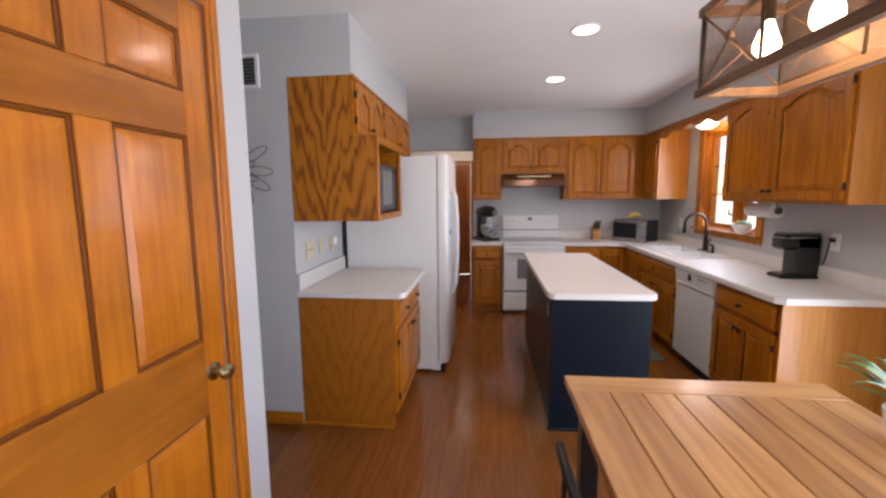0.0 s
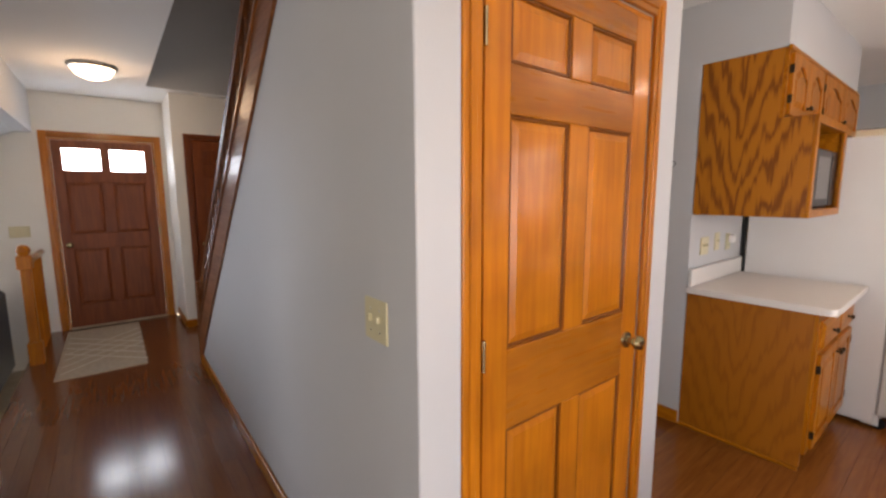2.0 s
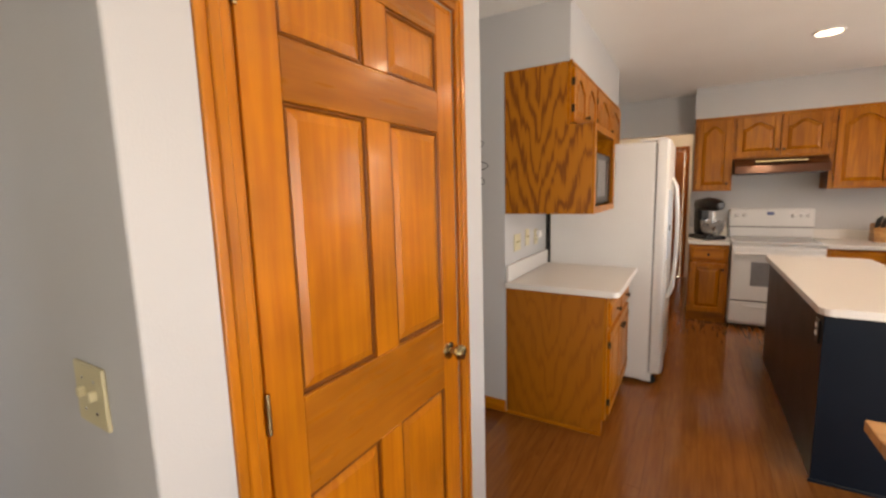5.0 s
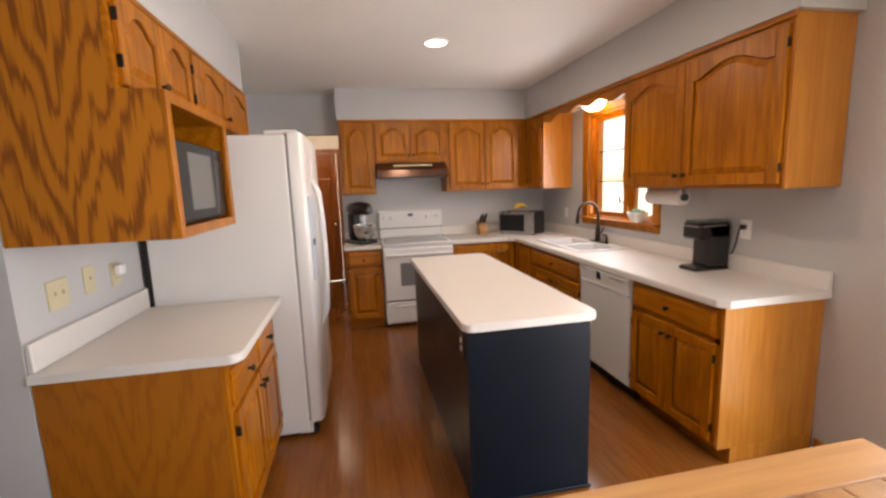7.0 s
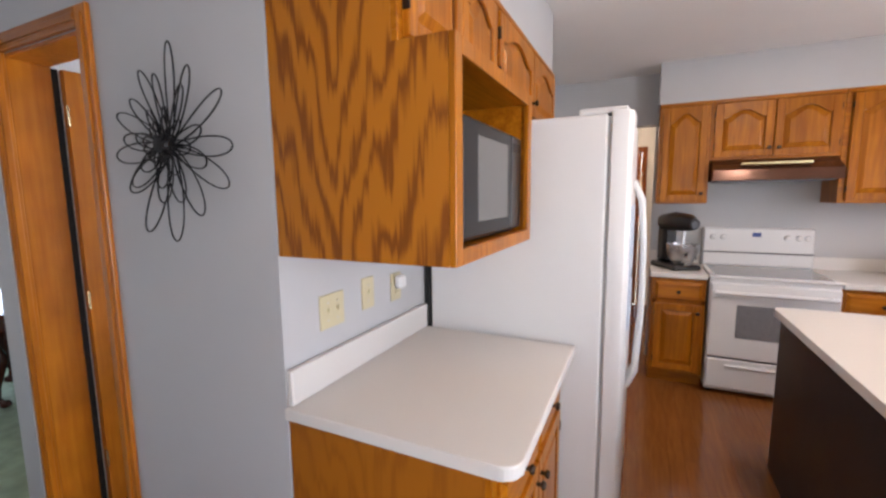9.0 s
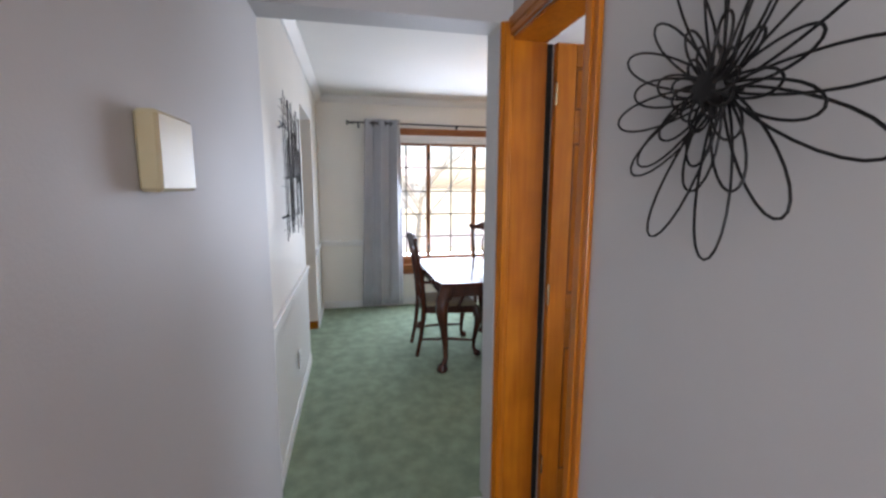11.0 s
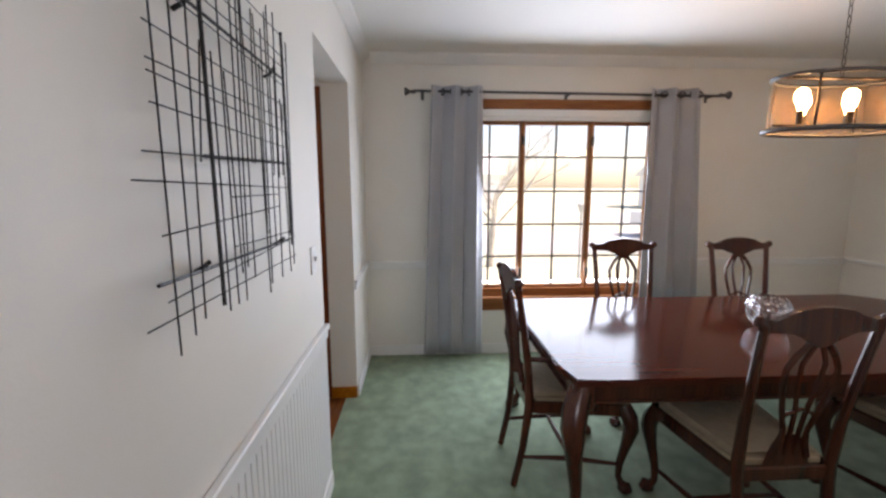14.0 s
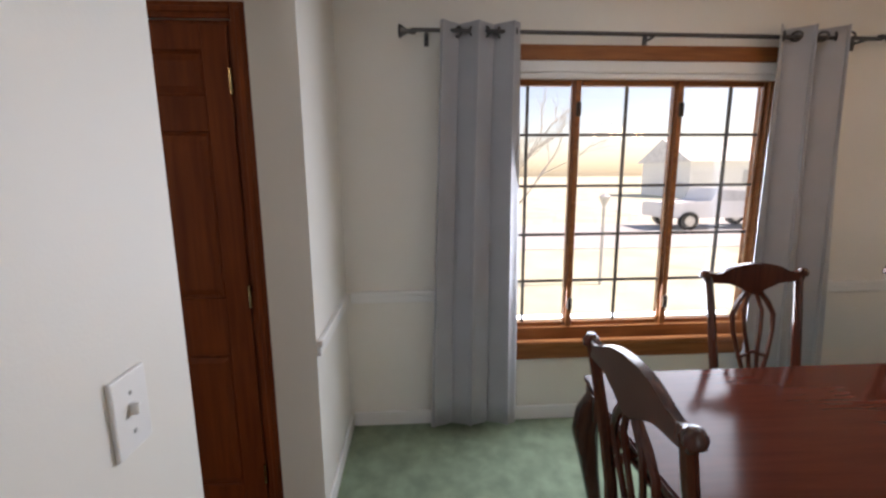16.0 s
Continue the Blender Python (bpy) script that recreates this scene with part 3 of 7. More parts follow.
def casing(name, M, w, h, up, across, depth=0.12, cw=0.06, label="wooden door casing", thick=0.018):
    """Casing and jamb lining round a door opening w x h; local front along -y, wall face at y = 0."""
    tr = tagged(new(name), label, "trim", kind="structure")
    for x0, x1 in ((-cw, 0), (w, w + cw)):
        bm = box(B(), x0, x1, -thick, -0.001, 0, h + cw, 0.004, 2, M)
        box(bm, x0 + cw * 0.32, x1 - cw * 0.32, -thick - 0.006, -thick + 0.002, 0, h + cw * 0.6, 0.003, 1, M)
        part("casing_side", bm, up, tr)
    bm = box(B(), 0, w, -thick, -0.001, h, h + cw, 0.004, 2, M)
    box(bm, 0.0, w, -thick - 0.006, -thick + 0.002, h + cw * 0.32, h + cw * 0.68, 0.003, 1, M)
    part("casing_head", bm, across, tr)
    for x0, x1, z0, z1 in ((0.001, 0.016, 0, h), (w - 0.016, w - 0.001, 0, h), (0.016, w - 0.016, h - 0.016, h - 0.001)):
        part("jamb", box(B(), x0, x1, 0.0, depth, z0, z1, 0.002, 1, M), up, tr)
    return tr


def skirting(name, runs, material, label, h=0.085, t=0.014):
    """Baseboard runs: (x0, y0, x1, y1, nx, ny), the wall's line and the side the board is on."""
    tr = tagged(new(name), label, "baseboard", kind="structure")
    for x0, y0, x1, y1, nx, ny in runs:
        bm = box(B(), min(x0, x1) + min(0, nx * t), max(x0, x1) + max(0, nx * t), min(y0, y1) + min(0, ny * t), max(y0, y1) + max(0, ny * t), 0.0, h, 0.004, 1)
        part("board", bm, material, tr)
    return tr


def slab_top(bm, x0, x1, y0, y1, z0, z1, corners, r=0.05):
    """A worktop with rounded corners where asked: (x0y0, x1y0, x1y1, x0y1)."""
    pts = []
    for (cx, cy, sx, sy, a0), on in zip(((x0, y0, 1, 1, 180), (x1, y0, -1, 1, 270), (x1, y1, -1, -1, 0), (x0, y1, 1, -1, 90)), corners):
        if not on:
            pts.append((cx, cy))
            continue
        for k in range(7):
            a = radians(a0 + 15 * k)
            pts.append((cx + sx * r + r * math.cos(a), cy + sy * r + r * math.sin(a)))
    prism(bm, pts, "z", z0, z1)
    es = [e for e in bm.edges if abs(e.verts[0].co.z - e.verts[1].co.z) < 1e-6]
    bmesh.ops.bevel(bm, geom=es, offset=0.005, segments=2, affect="EDGES", profile=0.5)
    return bm


def wall_plate(name, M, w, h, label, kind, toggles=1):
    """A switch or outlet plate; local front along -y, centred."""
    ob = thing(name, label, "switch" if kind == "switch" else "outlet")
    part("plate", box(B(), -w / 2, w / 2, -0.007, 0.0, -h / 2, h / 2, 0.003, 2, M), IVORY if "ivory" in label else WHITEP, ob)
    for i in range(toggles):
        cx = (i - (toggles - 1) / 2) * 0.046
        if kind == "switch":
            part("toggle", box(B(), cx - 0.005, cx + 0.005, -0.018, -0.005, -0.004, 0.014, 0.002, 1, M), IVORY if "ivory" in label else WHITEP, ob)
            for z in (-0.03, 0.03):
                part("screw", box(B(), cx - 0.003, cx + 0.003, -0.0085, -0.005, z - 0.003, z + 0.003, 0.001, 1, M), STEEL, ob)
        else:
            for z in (-0.02, 0.02):
                part("socket", box(B(), cx - 0.014, cx + 0.014, -0.010, -0.005, z - 0.012, z + 0.012, 0.003, 1, M), IVORY if "ivory" in label else WHITEP, ob)
                for s in (-0.005, 0.005):
                    part("slot", box(B(), cx + s - 0.0012, cx + s + 0.0012, -0.0108, -0.008, z - 0.004, z + 0.004, 0, 1, M), BLACK, ob)
    return ob


EAST = lambda x, y, z: pose(x, y, z, 0, 0, 90)      # faces +x, local x runs along +y
WEST = lambda x, y, z: pose(x, y, z, 0, 0, -90)     # faces -x, local x runs along -y
SOUTH = lambda x, y, z: pose(x, y, z)               # faces -y, local x runs along +x
NORTH = lambda x, y, z: pose(x, y, z, 0, 0, 180)    # faces +y, local x runs along -x

# pantry door
M = EAST(-0.69, 1.07, 0)
casing("door_frame_pantry", M, 0.85, 2.12, PINE, PINEY, 0.11, 0.065, "honey-stained wooden casing of the pantry door")
d = thing("door_1", "closed honey-stained six-panel wooden pantry door", "door", (-0.70, 1.5, 0))
six_panel(d, EAST(-0.72, 1.088, 0.008), 0.814, 2.092, PINE, PINEY, "r")
# passage door, open into the side room
M = SOUTH(-2.45, 3.125, 0)
casing("door_frame_passage", M, 0.59, 2.12, PINE, PINEX, 0.146, 0.07, "honey-stained wooden casing of the passage door")
d = thing("door_2", "open honey-stained six-panel wooden passage door", "door", (-2.40, 3.5, 0))
six_panel(d, EAST(-2.428, 3.297, 0.01), 0.56, 2.085, PINE, PINEY, "r", None, True)
# Black strip stands in for the shade in the hinge gap.
part("hinge_gap_shade", boxes((-2.449, -2.436, 3.273, 3.296, 0.0, 2.1)), DARKG, d)
t = tagged(new("trim_passage"), "honey-stained moulding between passage wall and door", "trim", kind="structure")
part("moulding", boxes((-2.449, -2.431, 3.071, 3.1245, 0, 2.17), (-2.449, -2.424, 3.086, 3.110, 0, 2.17), bev=0.003), PINE, t)
# back hall door
casing("door_frame_back", SOUTH(-0.97, 8.6, 0), 0.89, 2.1, BACKW, BACKW, 0.1, 0.05, "red-brown wooden casing of the back hall door")
d = thing("door_3", "closed red-brown six-panel wooden back hall door", "door", (-0.5, 8.6, 0))
six_panel(d, SOUTH(-0.955, 8.63, 0.008), 0.855, 2.07, BACKW, BACKW, "r")

# ---- kitchen, west side ----
c = thing("base_cabinet", "honey oak base cabinet beside the refrigerator with drawers and doors", "cabinet", (-0.67, 3.55, 0), "base cabinets")
part("side_panel", boxes((-0.985, -0.37, 3.127, 3.145, 0.02, 0.87), bev=0.001), OAKQ, c)
part("body", boxes((-0.985, -0.37, 3.145, 3.985, 0.10, 0.87)), OAK, c)
part("toe_kick", boxes((-0.985, -0.43, 3.15, 3.985, 0.0, 0.10)), OAKY, c)
part("shoe_moulding", boxes((-0.985, -0.372, 3.112, 3.127, 0.0, 0.02), bev=0.004), OAKX, c)
part("face_frame", boxes((-0.37, -0.352, 3.127, 3.175, 0.1, 0.87), (-0.37, -0.352, 3.54, 3.58, 0.1, 0.87), (-0.37, -0.352, 3.94, 3.985, 0.1, 0.87), (-0.37, -0.352, 3.175, 3.94, 0.83, 0.868), (-0.37, -0.352, 3.175, 3.94, 0.64, 0.685), (-0.37, -0.352, 3.175, 3.94, 0.1, 0.14), bev=0.001), OAK, c)
for y0 in (3.165, 3.565):
    drawer(c, EAST(-0.352, y0, 0.675), 0.39, 0.155)
cab_door(c, EAST(-0.352, 3.165, 0.125), 0.39, 0.525, 0, "r", False)
cab_door(c, EAST(-0.352, 3.565, 0.125), 0.39, 0.525, 0, "l", False)
w = thing("countertop", "white laminate countertop with rounded corner and low backsplash", "countertop", (-0.64, 3.55, 0.87))
part("top", slab_top(B(), -0.985, -0.285, 3.112, 3.995, 0.872, 0.91, (0, 1, 0, 0), 0.045), LAMI, w)
part("backsplash", boxes((-0.988, -0.966, 3.127, 3.995, 0.91, 1.02), bev=0.004), LAMI, w)
wall_plate("light_switch", EAST(-0.99, 3.34, 1.15), 0.12, 0.115, "ivory plastic double outlet and switch plate above the counter", "switch", 2)
wall_plate("light_switch", EAST(-0.99, 3.545, 1.165), 0.075, 0.12, "ivory plastic single switch plate above the counter", "switch", 1)
wall_plate("wall_outlet", EAST(-0.99, 3.745, 1.15), 0.075, 0.115, "ivory plastic wall outlet with a plug-in above the counter", "outlet", 1)
n = thing("night_light", "small white plug-in night light in the outlet", "night light", (-0.98, 3.745, 1.17))
part("housing", boxes((-0.979, -0.945, 3.72, 3.77, 1.145, 1.20), bev=0.008), WHITEP, n)

c = thing("microwave_cabinet", "honey oak wall cabinet with an open microwave bay", "cabinet", (-0.7, 3.47, 1.36), "wall cabinets")
part("side_panel", prism(B(), [(-0.985, 1.36), (-0.455, 1.36), (-0.455, 1.88), (-0.60, 1.88), (-0.60, 2.234), (-0.985, 2.234)], "y", 3.126, 3.143), OAKV, c, "strongly figured oak side panel")
part("bay", boxes((-0.985, -0.455, 3.143, 3.815, 1.362, 1.395), (-0.985, -0.455, 3.143, 3.815, 1.845, 1.88), (-0.985, -0.455, 3.785, 3.815, 1.395, 1.845), (-0.985, -0.965, 3.143, 3.785, 1.395, 1.845)), OAKY, c)
part("bay_frame", boxes((-0.455, -0.437, 3.126, 3.165, 1.36, 1.88), (-0.455, -0.437, 3.775, 3.82, 1.36, 1.88), (-0.455, -0.437, 3.165, 3.775, 1.36, 1.40), (-0.455, -0.437, 3.165, 3.775, 1.84, 1.88), bev=0.002), OAK, c)
part("upper_box", boxes((-0.985, -0.60, 3.143, 3.815, 1.88, 2.234)), OAK, c)
part("upper_frame", boxes((-0.60, -0.582, 3.126, 3.82, 1.88, 1.905), (-0.60, -0.582, 3.126, 3.82, 2.195, 2.234), (-0.60, -0.582, 3.126, 3.16, 1.905, 2.195), (-0.60, -0.582, 3.79, 3.82, 1.905, 2.195), bev=0.001), OAKY, c)
part("crown_strip", boxes((-0.585, -0.568, 3.115, 4.93, 2.215, 2.24), bev=0.004), OAKY, c)
cab_door(c, EAST(-0.582, 3.15, 1.895), 0.325, 0.31, 0.05, "r", True, 0.045)
cab_door(c, EAST(-0.582, 3.478, 1.895), 0.325, 0.31, 0.05, None, True, 0.045)
c = thing("fridge_cabinet", "honey oak wall cabinet above the refrigerator", "cabinet", (-0.7, 4.37, 1.9), "wall cabinets")
part("body", boxes((-0.985, -0.60, 3.822, 4.93, 1.90, 2.234)), OAK, c)
part("face_frame", boxes((-0.60, -0.582, 3.822, 4.93, 1.90, 1.92), (-0.60, -0.582, 3.822, 4.93, 2.195, 2.234), (-0.60, -0.582, 3.822, 3.85, 1.92, 2.195), (-0.60, -0.582, 4.90, 4.93, 1.92, 2.195), bev=0.001), OAKY, c)
cab_door(c, EAST(-0.582, 3.84, 1.905), 0.53, 0.30, 0.05, "r", True, 0.045)
cab_door(c, EAST(-0.582, 4.375, 1.905), 0.53, 0.30, 0.05, None, True, 0.045)

m = thing("microwave", "black countertop microwave oven in the cabinet bay", "microwave", (-0.7, 3.47, 1.395))
part("case", boxes((-0.90, -0.487, 3.225, 3.77, 1.40, 1.727), bev=0.006), BLACK, m)
MWGL = mat("dark_grey_door_glass", (0.02, 0.02, 0.021), 0.3, var=0.05, bump=0)
MWMS = mat("grey_perforated_screen", (0.13, 0.13, 0.13), 0.35, var=0.1, scale=300, bump=0.1, bscale=600)
MWGL.node_tree.nodes["Principled BSDF"].inputs["Specular IOR Level"].default_value = 0.12
part("door", boxes((-0.487, -0.462, 3.225, 3.645, 1.412, 1.725), bev=0.006), MWGL, m)
part("window", boxes((-0.464, -0.4595, 3.33, 3.60, 1.455, 1.685), bev=0.001), MWMS, m)
part("control_panel", boxes((-0.487, -0.462, 3.65, 3.77, 1.412, 1.725), bev=0.006), BLACK, m)
part("display", boxes((-0.463, -0.4605, 3.665, 3.755, 1.67, 1.70)), MWGL, m)

f = thing("refrigerator", "white side-by-side refrigerator with curved handles", "refrigerator", (-0.55, 4.46, 0))
part("case", boxes((-0.955, -0.19, 4.01, 4.905, 0.03, 1.83), bev=0.008), APPL, f)
part("gasket", boxes((-0.19, -0.178, 4.016, 4.899, 0.10, 1.82)), GASK, f)
for y0, y1 in ((4.008, 4.395), (4.405, 4.907)):
    bm = B()
    prism(bm, [(-0.178, y0), (-0.178, y1), (-0.115, y1), (-0.098, y1 - 0.04), (-0.094, (y0 + y1) / 2), (-0.098, y0 + 0.04), (-0.115, y0)], "z", 0.095, 1.84)
    bmesh.ops.bevel(bm, geom=[e for e in bm.edges], offset=0.004, segments=1, affect="EDGES")
    dd = part("door", bm, APPL, f, smooth=True)
    hy = y1 - 0.04 if y0 < 4.2 else y0 + 0.04
    part("handle", tube(B(), [(-0.10, hy, 0.62), (-0.062, hy, 0.70), (-0.048, hy, 0.95), (-0.045, hy, 1.12), (-0.048, hy, 1.30), (-0.062, hy, 1.50), (-0.10, hy, 1.58)], [0.018, 0.016, 0.014, 0.014, 0.014, 0.016, 0.018], 10), APPL, dd, "curved white door handle", smooth=True)
dp = part("dispenser", boxes((-0.100, -0.088, 4.05, 4.32, 0.98, 1.02), (-0.100, -0.088, 4.05, 4.32, 1.38, 1.48), (-0.100, -0.088, 4.05, 4.08, 1.02, 1.38), (-0.100, -0.088, 4.29, 4.32, 1.02, 1.38), (-0.0935, -0.0925, 4.08, 4.29, 1.02, 1.38), bev=0.0), DISP, f, "pale grey-blue ice and water dispenser")
part("paddle", boxes((-0.0925, -0.086, 4.15, 4.22, 1.18, 1.22), bev=0.002), MWGL, dp)
for yy in (4.02, 4.82):
    part("hinge_cover", boxes((-0.30, -0.12, yy, yy + 0.08, 1.832, 1.855), bev=0.006), APPL, f)
part("kick_grille", boxes((-0.25, -0.17, 4.02, 4.90, 0.02, 0.09), bev=0.004), APPL, f)
for yy in (4.05, 4.86):
    part("roller", cyl(B(), (-0.17, yy - 0.012, 0.032), (-0.17, yy + 0.012, 0.032), 0.032, seg=14), DARKG, f)
# Near-black strip in the gap between the case and the wall.
part("rear_gap_strip", boxes((-0.982, -0.957, 4.003, 4.03, 0.03, 1.80)), DARKG, f)

# ---- kitchen, north side ----
c = thing("base_cabinet", "narrow honey oak base cabinet with one drawer beside the stove", "cabinet", (0.22, 6.28, 0), "base cabinets")
part("body", boxes((0.035, 0.412, 5.995, 6.588, 0.10, 0.87)), OAK, c)
part("toe_kick", boxes((0.035, 0.412, 6.04, 6.588, 0.0, 0.10)), OAKX, c)
part("face_frame", boxes((0.035, 0.412, 5.978, 5.995, 0.84, 0.87), (0.035, 0.412, 5.978, 5.995, 0.66, 0.70), (0.035, 0.412, 5.978, 5.995, 0.10, 0.135), (0.035, 0.07, 5.978, 5.995, 0.135, 0.84), (0.377, 0.412, 5.978, 5.995, 0.135, 0.84), bev=0.001), OAK, c)
drawer(c, SOUTH(0.06, 5.978, 0.69), 0.325, 0.15, OAKX)
cab_door(c, SOUTH(0.06, 5.978, 0.125), 0.325, 0.54, 0, "r", False)
w = thing("countertop", "short white laminate countertop beside the stove", "countertop", (0.22, 6.27, 0.87))
part("top", slab_top(B(), 0.022, 0.416, 5.95, 6.588, 0.872, 0.91, (0, 0, 0, 0)), LAMI, w)
part("backsplash", boxes((0.022, 0.416, 6.568, 6.588, 0.91, 1.01), bev=0.004), LAMI, w)

s = thing("stove", "white freestanding electric range with a smooth cooktop", "stove", (0.805, 6.25, 0))
part("body", boxes((0.425, 1.19, 5.94, 6.585, 0.03, 0.895), bev=0.004), APPL, s)
part("cooktop_frame", boxes((0.420, 1.195, 5.915, 6.52, 0.895, 0.918), bev=0.008), APPL, s)
CKGL = mat("grey_speckled_cooktop_glass", (0.20, 0.20, 0.21), 0.12, var=0.3, scale=220, bump=0)
part("cooktop_glass", boxes((0.455, 1.16, 5.955, 6.47, 0.9175, 0.921), bev=0.001), CKGL, s)
part("backguard", boxes((0.425, 1.19, 6.50, 6.585, 0.918, 1.235), bev=0.012), APPL, s)
part("vent_strip", boxes((0.43, 1.185, 6.497, 6.502, 1.025, 1.035)), MWGL, s)
LOGO = mat("blue_badge", (0.03, 0.06, 0.22), 0.3, bump=0)
part("badge", boxes((0.775, 0.835, 6.495, 6.501, 1.165, 1.20), bev=0.002), LOGO, s)
for kx in (0.50, 0.575, 1.01, 1.085, 1.14):
    M = Matrix.Translation((kx, 6.50, 1.16)) @ Vector((0, -1, 0)).to_track_quat("Z", "Y").to_matrix().to_4x4()
    part("control_knob", lathe(B(), [(0.024, 0), (0.022, 0.012), (0.016, 0.02), (0.001, 0.02)], seg=16, M=M), APPL, s, smooth=True)
od = part("oven_door", boxes((0.43, 1.185, 5.905, 5.94, 0.30, 0.865), bev=0.008), APPL, s)
part("oven_window", boxes((0.60, 1.02, 5.9015, 5.908, 0.46, 0.71), bev=0.001), CKGL, od, "dark tinted oven window")
bm = tube(B(), [(0.455, 5.865, 0.80), (1.16, 5.865, 0.80)], 0.014, 10)
for hx in (0.475, 1.14):
    cyl(bm, (hx, 5.908, 0.80), (hx, 5.865, 0.80), 0.012, seg=10)
part("handle", bm, APPL, od, smooth=True)
dr = part("storage_drawer", boxes((0.43, 1.185, 5.91, 5.94, 0.055, 0.285), bev=0.008), APPL, s)
part("pull_lip", boxes((0.55, 1.06, 5.898, 5.912, 0.225, 0.245), bev=0.005), APPL, dr)
# Dark bar paints the shade between oven door and drawer.
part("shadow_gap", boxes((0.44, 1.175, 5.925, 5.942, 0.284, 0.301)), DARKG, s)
for fx in (0.46, 1.15):
    part("foot", cyl(B(), (fx, 5.99, 0), (fx, 5.99, 0.035), 0.018, seg=10), DARKG, s)

c = thing("base_cabinet", "honey oak corner base cabinet with a drawer", "cabinet", (1.6, 6.28, 0), "base cabinets")
part("body", boxes((1.20, 2.548, 5.995, 6.588, 0.10, 0.868)), OAK, c)
part("toe_kick", boxes((1.20, 2.0, 6.04, 6.588, 0.0, 0.10)), OAKX, c)
part("face_frame", boxes((1.20, 1.92, 5.978, 5.995, 0.10, 0.135), (1.20, 1.92, 5.978, 5.995, 0.66, 0.70), (1.20, 1.92, 5.978, 5.995, 0.84, 0.868), (1.20, 1.235, 5.978, 5.995, 0.135, 0.84), (1.60, 1.64, 5.978, 5.995, 0.135, 0.84), bev=0.001), OAK, c)
drawer(c, SOUTH(1.225, 5.978, 0.69), 0.38, 0.15, OAKX)
cab_door(c, SOUTH(1.225, 5.978, 0.125), 0.38, 0.54, 0, "l", False)
cab_door(c, SOUTH(1.63, 5.978, 0.125), 0.27, 0.715, 0, None, False)


def wall_cab(label, x0, x1, z0, doors, rise=0.07):
    c = thing("wall_cabinet", label, "cabinet", ((x0 + x1) / 2, 6.43, z0), "wall cabinets")
    part("body", boxes((x0, x1, 6.285, 6.588, z0, 2.249)), OAK, c)
    fr = [(x0, x1, 6.268, 6.285, z0, z0 + 0.035), (x0, x1, 6.268, 6.285, 2.205, 2.249), (x0, x0 + 0.03, 6.268, 6.285, z0 + 0.035, 2.205), (x1 - 0.03, x1, 6.268, 6.285, z0 + 0.035, 2.205)]
    part("face_frame", boxes(*fr, bev=0.001), OAKX, c)
    part("crown_strip", boxes((x0, x1, 6.252, 6.268, 2.222, 2.254), bev=0.004), OAKX, c)
    for dx0, dx1, side in doors:
        cab_door(c, SOUTH(dx0, 6.268, z0 + 0.02), dx1 - dx0, 2.20 - z0 - 0.005, rise, side, True)
    return c


wall_cab("narrow honey oak wall cabinet with a cathedral arch door", 0.04, 0.408, 1.445, [(0.065, 0.385, "r")])
wall_cab("short honey oak wall cabinet above the range hood", 0.41, 1.213, 1.785, [(0.43, 0.808, "r"), (0.815, 1.193, "l")], 0.06)
wall_cab("honey oak wall cabinet with two cathedral arch doors", 1.215, 2.206, 1.445, [(1.255, 1.665, "r"), (1.675, 2.08, "l")])
h = thing("range_hood", "dark copper-brown range hood over the stove", "range hood", (0.81, 6.35, 1.6))
HOODM = mat("copper_brown_enamel", (0.11, 0.045, 0.025), 0.18, 0.4, var=0.1, scale=8, bump=0)
bm = prism(B(), [(6.588, 1.62), (6.588, 1.782), (6.27, 1.782), (6.12, 1.70), (6.10, 1.62)], "x", 0.42, 1.205)
bmesh.ops.bevel(bm, geom=list(bm.edges), offset=0.004, segments=1, affect="EDGES")
part("canopy", bm, HOODM, h)
part("control_strip", boxes((0.60, 1.03, 6.135, 6.18, 1.735, 1.755), bev=0.003), BRASS, h, "brass-coloured control strip")
part("filter", boxes((0.46, 1.16, 6.14, 6.55, 1.612, 1.62)), DSTEEL, h)

# ---- kitchen, east side ----
c = thing("sink_cabinet", "honey oak sink base cabinet with false drawer front", "cabinet", (2.25, 5.2, 0), "base cabinets")
part("body", boxes((1.955, 2.548, 4.515, 5.994, 0.10, 0.70), (1.955, 1.99, 4.515, 5.994, 0.70, 0.868)), OAK, c)
part("toe_kick", boxes((2.02, 2.548, 4.515, 5.994, 0.0, 0.10)), OAKY, c)
part("face_frame", boxes((1.938, 1.955, 4.515, 5.975, 0.10, 0.135), (1.938, 1.955, 4.515, 5.975, 0.66, 0.70), (1.938, 1.955, 4.515, 5.975, 0.84, 0.868), (1.938, 1.955, 4.515, 4.55, 0.135, 0.84), (1.938, 1.955, 5.48, 5.53, 0.135, 0.84), bev=0.001), OAK, c)
drawer(c, WEST(1.938, 5.48, 0.69), 0.93, 0.15)
cab_door(c, WEST(1.938, 5.48, 0.125), 0.46, 0.54, 0, "r", False)
cab_door(c, WEST(1.938, 5.01, 0.125), 0.46, 0.54, 0, "l", False)
cab_door(c, WEST(1.938, 5.94, 0.125), 0.40, 0.715, 0, None, False)

